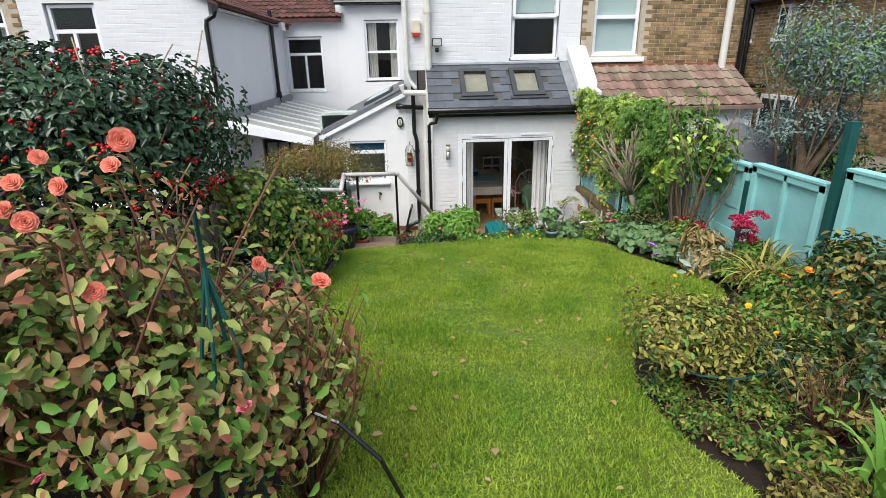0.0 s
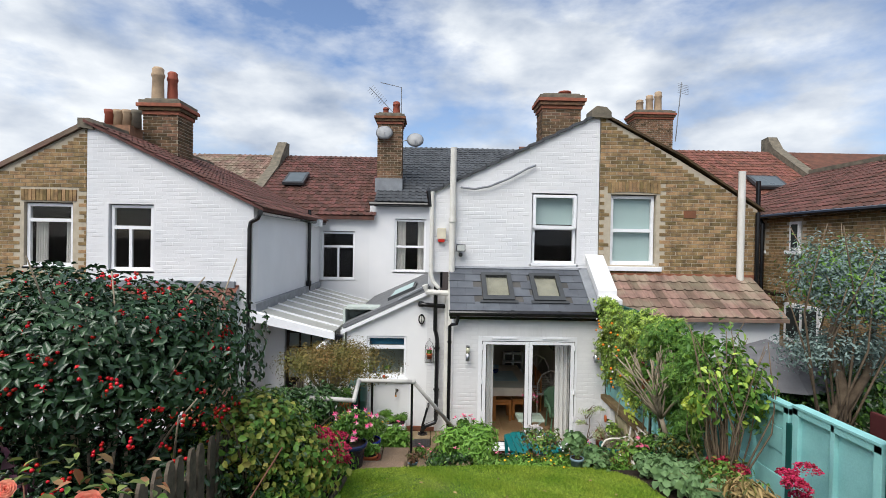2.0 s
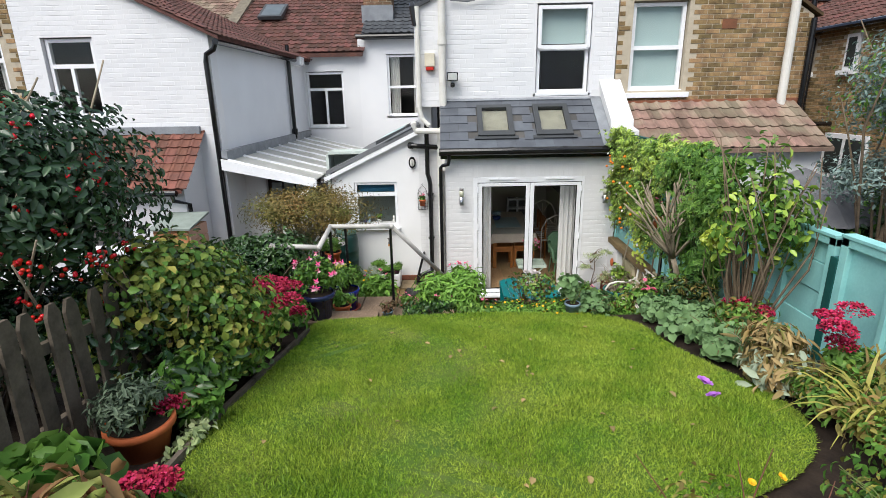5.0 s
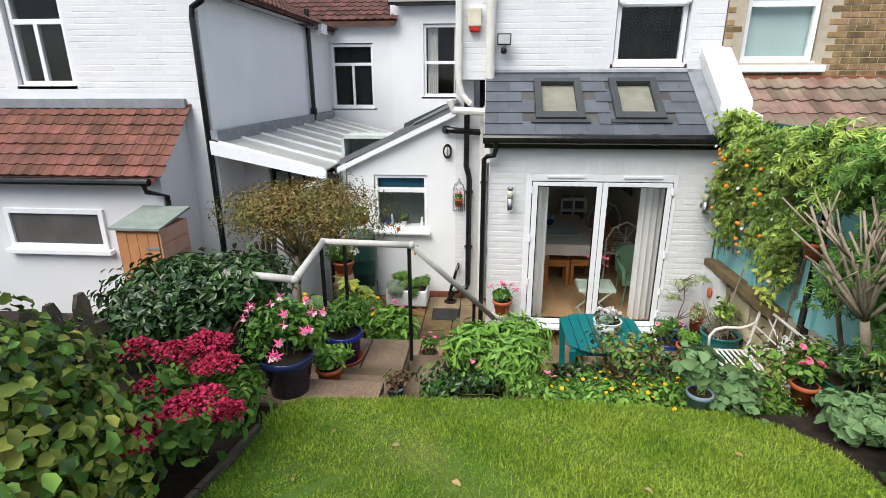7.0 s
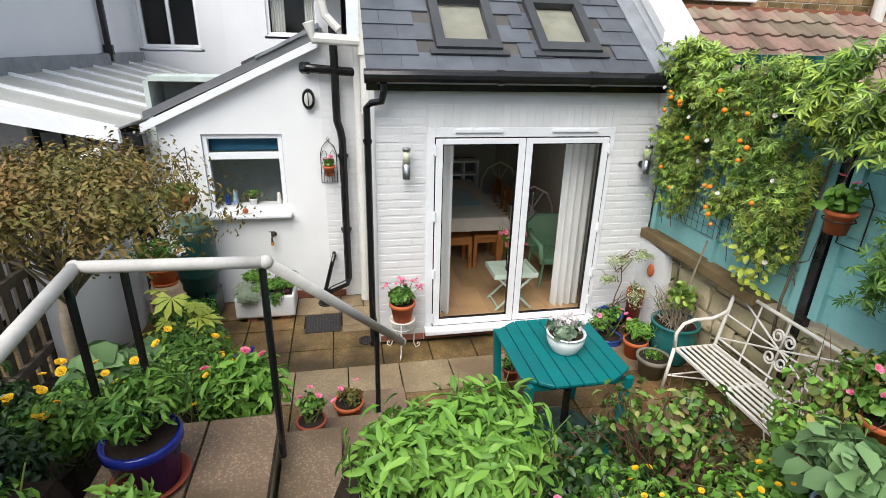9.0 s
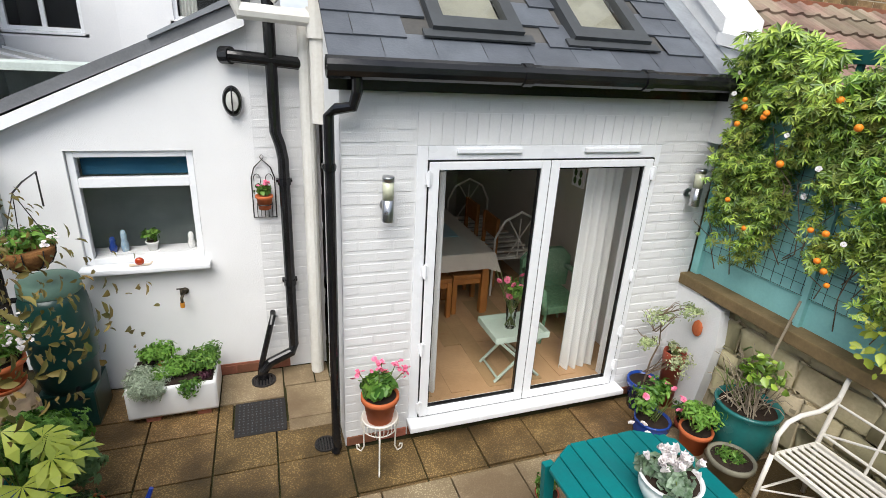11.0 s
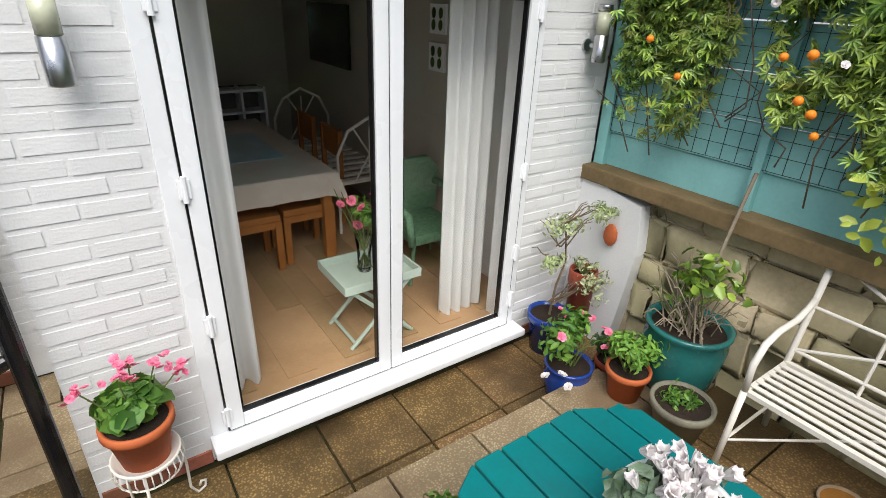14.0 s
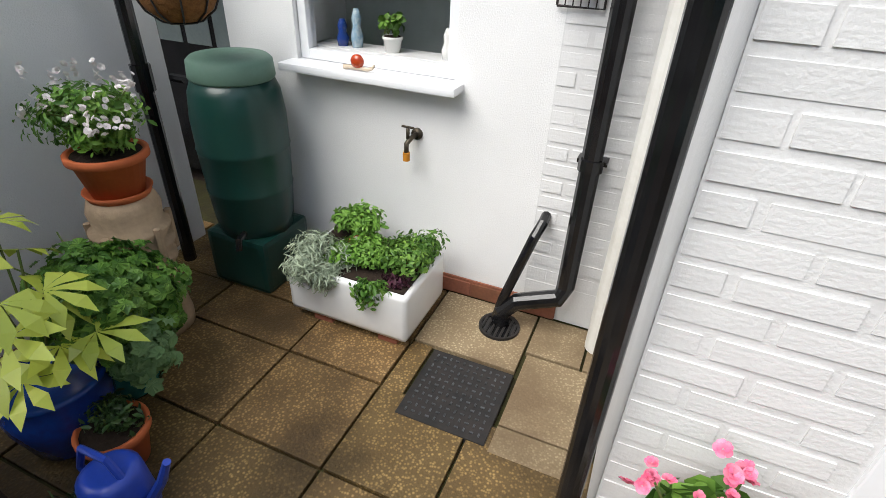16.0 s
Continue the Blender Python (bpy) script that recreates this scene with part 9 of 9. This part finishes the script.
# ---- pots by the steps and in the bed ----
p = potted("large navy glazed pot of pink fuchsia beside the steps", (-0.79, 5.98, 1.34), 0.165, 0.12, 0.27, NAVY)
pot_leaves(p, (0, 0, 0.42), (0.29, 0.27, 0.26), 1400, 0.048, L_MID, 0.5, 160, 0.65, 13)
g = random.Random(6)
heads = [(-0.16, -0.16, 0.62), (0.02, -0.12, 0.68), (0.07, -0.14, 0.58), (0.22, -0.16, 0.52), (0.25, -0.12, 0.6), (0.06, -0.31, 0.4), (0.1, -0.29, 0.45), (-0.2, 0.0, 0.6), (0.16, 0.02, 0.6)]
put(M_FUCHSIA, [(q[0] + g.gauss(0, 0.025), q[1] + g.gauss(0, 0.025), q[2] + g.gauss(0, 0.02)) for q in heads for _ in range(2)], p, s=(0.68, 0.95), seed=3, tilt=40)
p = potted("cobalt blue glazed pot of leafy penstemon with saucer", (-0.72, 6.98, 1.0), 0.155, 0.125, 0.25, mat("cobalt_glaze", (0.01, 0.018, 0.17), 0.18, (0.012, 0.025, 0.22), 5, 0.03), saucer=DKTERRA)
pot_leaves(p, (0, 0, 0.4), (0.26, 0.24, 0.2), 1000, 0.06, L_MID, 0.27, 161, 0.65, 10)
p = potted("terracotta pot of variegated leaves on the steps", (-0.62, 6.27, 1.2), 0.09, 0.065, 0.15, TERRA)
pot_leaves(p, (0, 0, 0.22), (0.14, 0.12, 0.12), 190, 0.06, L_LUSH, 0.45, 162, 0.7, 6)
p = potted("grey stone pot with seedlings on the steps", (-0.7, 6.56, 1.08), 0.1, 0.08, 0.12, OLIVEPOT)
pot_leaves(p, (0, 0, 0.2), (0.15, 0.13, 0.11), 150, 0.08, L_LUSH, 0.35, 163, 0.7, 6)
p = potted("small red pot of pink flowers on a step", (-0.06, 7.58, 0.62), 0.085, 0.06, 0.14, DKTERRA)
pot_leaves(p, (0, 0, 0.22), (0.13, 0.12, 0.1), 160, 0.035, L_MID, 0.6, 164, 0.8, 7)
put(M_PINK, [(0.05, 0, 0.3), (-0.06, 0.03, 0.28), (0.14, -0.02, 0.27), (0.0, 0.08, 0.31)], p, s=(0.8, 1.1))
p = potted("terracotta pot of pale alpine foliage on a step", (0.16, 7.95, 0.44), 0.1, 0.07, 0.14, TERRA)
pot_leaves(p, (0, 0, 0.19), (0.12, 0.12, 0.07), 260, 0.03, L_OLIVE, 0.5, 165, 0.8, 7)
put(M_PINK, [(-0.05, -0.04, 0.27), (0.06, 0.03, 0.28)], p, s=(0.8, 1.1))
p = potted("grey-blue plastic pot with a leggy green plant", (1.78, 6.0, ground_z(1.78, 6.0) - 0.02), 0.075, 0.055, 0.14, GREYPOT)
pot_leaves(p, (0, 0, 0.3), (0.2, 0.16, 0.17), 130, 0.08, L_MALLOW, 0.7, 166, 0.9, 6)
p = potted("small blue pot on the bed edge", (-0.1, 6.02, 1.28), 0.055, 0.04, 0.1, GREYPOT)
pot_leaves(p, (0, 0, 0.15), (0.11, 0.09, 0.07), 130, 0.04, L_RED, 0.5, 167, 0.8, 6)
p = potted("terracotta pot of pink geranium by the fence", (2.78, 6.6, bed_z(2.78, 6.6) + 0.1), 0.09, 0.065, 0.18, TERRA)
pot_leaves(p, (0, 0, 0.27), (0.15, 0.14, 0.1), 170, 0.05, L_MID, 0.7, 168, 0.8, 7)
put(M_PINKROSE, [(0.03, -0.06, 0.36), (-0.06, -0.02, 0.34)], p, s=(0.5, 0.7))
p = potted("round green glazed pot beside the fence", (3.02, 6.55, bed_z(3.02, 6.55) + 0.1), 0.155, 0.1, 0.2, GREENGLAZE, bowl_prof)
pot_leaves(p, (0, 0, 0.32), (0.2, 0.18, 0.16), 330, 0.07, L_DARK, 0.6, 169, 0.7, 8)
p = potted("small terracotta pot under the garden table", (1.56, 8.6, P2), 0.07, 0.055, 0.1, DKTERRA)
pot_leaves(p, (0, 0, 0.15), (0.1, 0.1, 0.06), 120, 0.035, L_MID, 0.5, 170, 0.8, 6)
p = potted("terracotta bowl of red-leaved seedlings in the bed", (1.62, 6.4, bed_z(1.62, 6.4) - 0.02), 0.09, 0.06, 0.12, TERRA)
pot_leaves(p, (0, 0, 0.18), (0.15, 0.12, 0.08), 120, 0.06, L_RED, 0.6, 171, 0.8, 6)

# storage box in the next garden
sb = thing("storage_box", "orange-brown timber garden store with a grey-green felt lid", "shed", at=(-3.82, 9.22, -0.06))
part("body", bx(-0.28, -0.3, 0.0, 0.28, 0.3, 1.6), mat("orange_timber", (0.50, 0.24, 0.11), 0.7, (0.40, 0.18, 0.08), 6, 0.3), sb)
for i in range(8):
    part("board", bx(0.28, -0.3, 0.01 + i * 0.2, 0.294, 0.3, 0.2 + i * 0.2, bev=0.003), mat("pink_timber", (0.60, 0.37, 0.28), 0.7, (0.52, 0.31, 0.23), 6, 0.3), sb)
for i in range(4):
    part("door_board", bx(-0.27 + i * 0.135, -0.315, 0.04, -0.14 + i * 0.135, -0.3, 1.55, bev=0.003), MATS["orange_timber"], sb)
part("hinge", bx(0.1, -0.322, 1.35, 0.27, -0.315, 1.375), LEAD, sb)
part("lid", prism(bmesh.new(), [(-0.36, 1.6), (0.36, 1.72), (0.36, 1.75), (-0.36, 1.63)], "x", -0.33, 0.33), mat("green_felt", (0.24, 0.28, 0.25), 0.9), sb)

# ---- dining room things ----
dt = thing("dining_table", "orange pine dining table", "table", at=(1.83, 12.08, 0.096))
part("tabletop", bx(-0.42, -1.0, 0.69, 0.42, 1.0, 0.72, bev=0.006), PINE, dt)
for x in (-0.37, 0.37):
    for y in (-0.93, 0.93):
        part("leg", bx(x - 0.035, y - 0.035, 0, x + 0.035, y + 0.035, 0.69, bev=0.005), PINE, dt)
tc_ = thing("tablecloth", "beige oilcloth tablecloth with pale spots", "tablecloth", at=(1.83, 12.08, 0.096))
b = bmesh.new()
prof = []
n = 40
ring0, ring1, ring2 = [], [], []
for i in range(n):
    a = i / n * 4
    s, t = int(a), a - int(a)
    x, y = ((-0.43 + 0.86 * t, -1.01), (0.43, -1.01 + 2.02 * t), (0.43 - 0.86 * t, 1.01), (-0.43, 1.01 - 2.02 * t))[s]
    ring0.append(b.verts.new((x, y, 0.726))), ring1.append(b.verts.new((x * 1.02, y * 1.01, 0.715)))
    k = 0.03 * math.sin(i * 1.9) + (0.1 if abs(t) < 0.05 else 0.0)
    ring2.append(b.verts.new((x * (1.06 + k), y * (1.02 + k * 0.3), 0.55 - 0.04 * (abs(t) < 0.05))))
b.faces.new(ring0)
for p_, q_ in ((ring0, ring1), (ring1, ring2)):
    for i in range(n):
        b.faces.new((p_[i], p_[(i + 1) % n], q_[(i + 1) % n], q_[i]))
bmesh.ops.recalc_face_normals(b, faces=b.faces[:])
part("cloth", b, CLOTH, tc_)
part("glass_mat", bx(-0.3, -0.5, 0.727, 0.22, 0.4, 0.733), mat("pale_blue_placemat", (0.36, 0.46, 0.50), 0.4), tc_)
ch = thing("dining_chair", "orange pine dining chair pushed under the table", "chair", "dining chairs", (1.62, 11.3, 0.096))
part("seat", bx(-0.2, -0.2, 0.4, 0.2, 0.2, 0.45, bev=0.01), PINE, ch)
for x in (-0.18, 0.18):
    part("leg", bx(x - 0.025, -0.2, 0, x + 0.025, -0.15, 0.4, bev=0.004), PINE, ch)
    part("leg", bx(x - 0.025, 0.15, 0, x + 0.025, 0.2, 0.4, bev=0.004), PINE, ch)
part("seat_rail", bx(-0.155, -0.19, 0.34, 0.155, -0.17, 0.395), PINE, ch)
copy_thing(ch, pose(2.06, 11.35, 0.096))
sc = thing("dining_chair", "orange pine dining chair with its back to the wall", "chair", "side chairs", (2.4, 11.9, 0.096))
part("seat", bx(-0.2, -0.2, 0.4, 0.2, 0.2, 0.45, bev=0.01), PINE, sc)
part("backrest", bx(0.17, -0.2, 0.62, 0.2, 0.2, 0.86, bev=0.008), PINE, sc)
for x in (-0.18, 0.18):
    for y in (-0.18, 0.18):
        part("leg", bx(x - 0.02, y - 0.02, 0, x + 0.02, y + 0.02, 0.4 if x < 0 else 0.86, bev=0.004), PINE, sc)
copy_thing(sc, pose(2.4, 12.5, 0.096))
ty = thing("tray_table", "mint green folding tray table", "table", at=(2.02, 10.08, 0.096))
part("tray", bx(-0.24, -0.19, 0.4, 0.24, 0.19, 0.412), MINT, ty)
for a in ((-0.25, -0.2, 0.25, -0.188), (-0.25, 0.188, 0.25, 0.2), (-0.25, -0.188, -0.238, 0.188), (0.238, -0.188, 0.25, 0.188)):
    part("tray_edge", bx(a[0], a[1], 0.4, a[2], a[3], 0.455, bev=0.003), MINT, ty)
for y in (-0.16, 0.16):
    for s in (-1, 1):
        part("leg", tb([(s * 0.21, y, 0.0), (-s * 0.2, y, 0.4)], 0.014, 6), MINT, ty)
for s in (-1, 1):
    part("stretcher", tb([(s * 0.18, -0.16, 0.03), (s * 0.18, 0.16, 0.03)], 0.011, 6), MINT, ty)
vs = thing("vase", "clear glass vase of pink and white roses", "vase", at=(2.0, 10.1, 0.51))
part("glass", lathe(bmesh.new(), [(0.0, 0.0), (0.042, 0.0), (0.04, 0.03), (0.045, 0.15), (0.055, 0.24)], 20), GLASS, vs, smooth=True)
b, g = bmesh.new(), random.Random(2)
hd = [(g.gauss(0, 0.065), g.gauss(0, 0.065), g.uniform(0.3, 0.5)) for _ in range(20)]
for h in hd:
    tube(b, [(-h[0] * 0.3, -h[1] * 0.3, 0.02), (h[0] * 0.4, h[1] * 0.4, 0.25), h], 0.003, 5)
tagged(part("flower_stem_mass", b, GREENSTEM, vs), kind="stuff")
put(M_PINKROSE, hd[:14], vs, s=(0.5, 0.65), tilt=50)
q, d = blob(140, (0, 0, 0.36), (0.09, 0.09, 0.1), 4)
leaves("foliage", q, d, 0.05, L_MID, vs, 0.4, 0.2)
wk = thing("wicker_chair", "green painted wicker armchair", "chair", at=(2.74, 10.62, 0.096))
part("seat", bx(-0.22, -0.25, 0.32, 0.22, 0.25, 0.4, bev=0.03), WICKER, wk)
b = prism(bmesh.new(), [(-0.26, 0.4), (0.26, 0.4), (0.28, 0.72), (0.18, 0.82), (-0.18, 0.82), (-0.28, 0.72)], "y", 0.2, 0.26)
part("backrest", b, WICKER, wk)
for s in (-1, 1):
    part("arm", tb([(s * 0.24, 0.22, 0.62), (s * 0.28, 0.0, 0.6), (s * 0.26, -0.24, 0.56), (s * 0.24, -0.26, 0.34)], 0.03, 8), WICKER, wk, smooth=True)
    for y in (-0.22, 0.22):
        part("leg", tb([(s * 0.2, y, 0.34), (s * 0.23, y, 0.0)], 0.016, 6), WICKER, wk)
tagged(drape(2.47, 2.8, 0.1, 2.2, 9.96, waves=4, amp=0.035, label="long white cotton curtain gathered beside the glazed doors"), category="curtain")
tagged(drape(1.1, 1.28, 0.1, 2.2, 9.94, waves=2, amp=0.03, label="long white cotton curtain gathered beside the glazed doors"), category="curtain")
dbd = thing("day_bed", "white painted metal day bed with slatted side", "day bed", at=(2.76, 12.3, 0.096))
for i in range(10):
    part("slat", bx(-0.3, -0.75 + i * 0.16, 0.44, 0.3, -0.75 + i * 0.16 + 0.06, 0.46), WHITEMETAL, dbd)
for y in (-0.8, 0.8):
    part("end_hoop", tb([(-0.3, y, 0), (-0.3, y, 0.7), (-0.2, y, 0.9), (0.0, y, 1.0), (0.2, y, 0.9), (0.3, y, 0.7), (0.3, y, 0)], 0.014, 8), WHITEMETAL, dbd)
    part("end_rail", tb([(-0.3, y, 0.45), (0.3, y, 0.45)], 0.01, 6), WHITEMETAL, dbd)
    for x in (-0.15, 0.0, 0.15):
        part("end_bar", tb([(x, y, 0.45), (-x, y, 0.92)], 0.008, 6), WHITEMETAL, dbd)
shf = thing("wine_rack_unit", "white painted cube shelf against the far wall", "shelf", at=(2.2, 13.4, 0.096))
part("back", bx(-0.25, 0.1, 0, 0.25, 0.12, 1.0), DARKROOM, shf)
for i in range(4):
    part("shelf", bx(-0.25, -0.12, 0.3 + i * 0.22, 0.25, 0.1, 0.325 + i * 0.22), UPVC, shf)
for x in (-0.25, -0.0125, 0.225):
    part("upright", bx(x, -0.12, 0, x + 0.025, 0.1, 1.0), UPVC, shf)
tv = thing("television", "black flat television on the side wall", "television", at=(3.04, 12.9, 1.35))
part("screen", bx(-0.03, -0.5, 0.0, 0.0, 0.5, 0.58, bev=0.006), BLACK, tv)
part("mount", bx(0.0, -0.1, 0.2, 0.04, 0.1, 0.4), DARKMETAL, tv)
for k in range(2):
    pl_ = thing("leaf_picture", "square white plaque with green leaves on the wall", "picture", "wall plaques", (3.06, 10.95, 1.62 + k * 0.26))
    part("board", bx(-0.012, -0.1, -0.1, 0.012, 0.1, 0.1, bev=0.003), UPVC, pl_)
    for s in (-1, 1):
        for v in (-1, 1):
            part("painted_leaf", bmesh.ops.create_icosphere(b := bmesh.new(), subdivisions=2, radius=0.035, matrix=Matrix.Translation((-0.014, s * 0.045, v * 0.04)) @ Matrix.Diagonal((0.1, 0.8, 1.1, 1))) and b, L_DARK, pl_)
hy = thing("hydrangea_bowl", "bowl of blue hydrangea heads on the table", "flowers", at=(1.6, 12.3, 0.83))
part("bowl", lathe(bmesh.new(), [(0.0, 0), (0.06, 0), (0.1, 0.07), (0.095, 0.07), (0, 0.03)], 18), BLUE, hy, smooth=True)
q, d = blob(260, (0, 0, 0.12), (0.16, 0.14, 0.08), 6)
leaves("petals", q, d, 0.03, mat("blue_petal", (0.25, 0.38, 0.5), 0.6, (0.35, 0.45, 0.5), 20), hy, 0.9, 0.2)
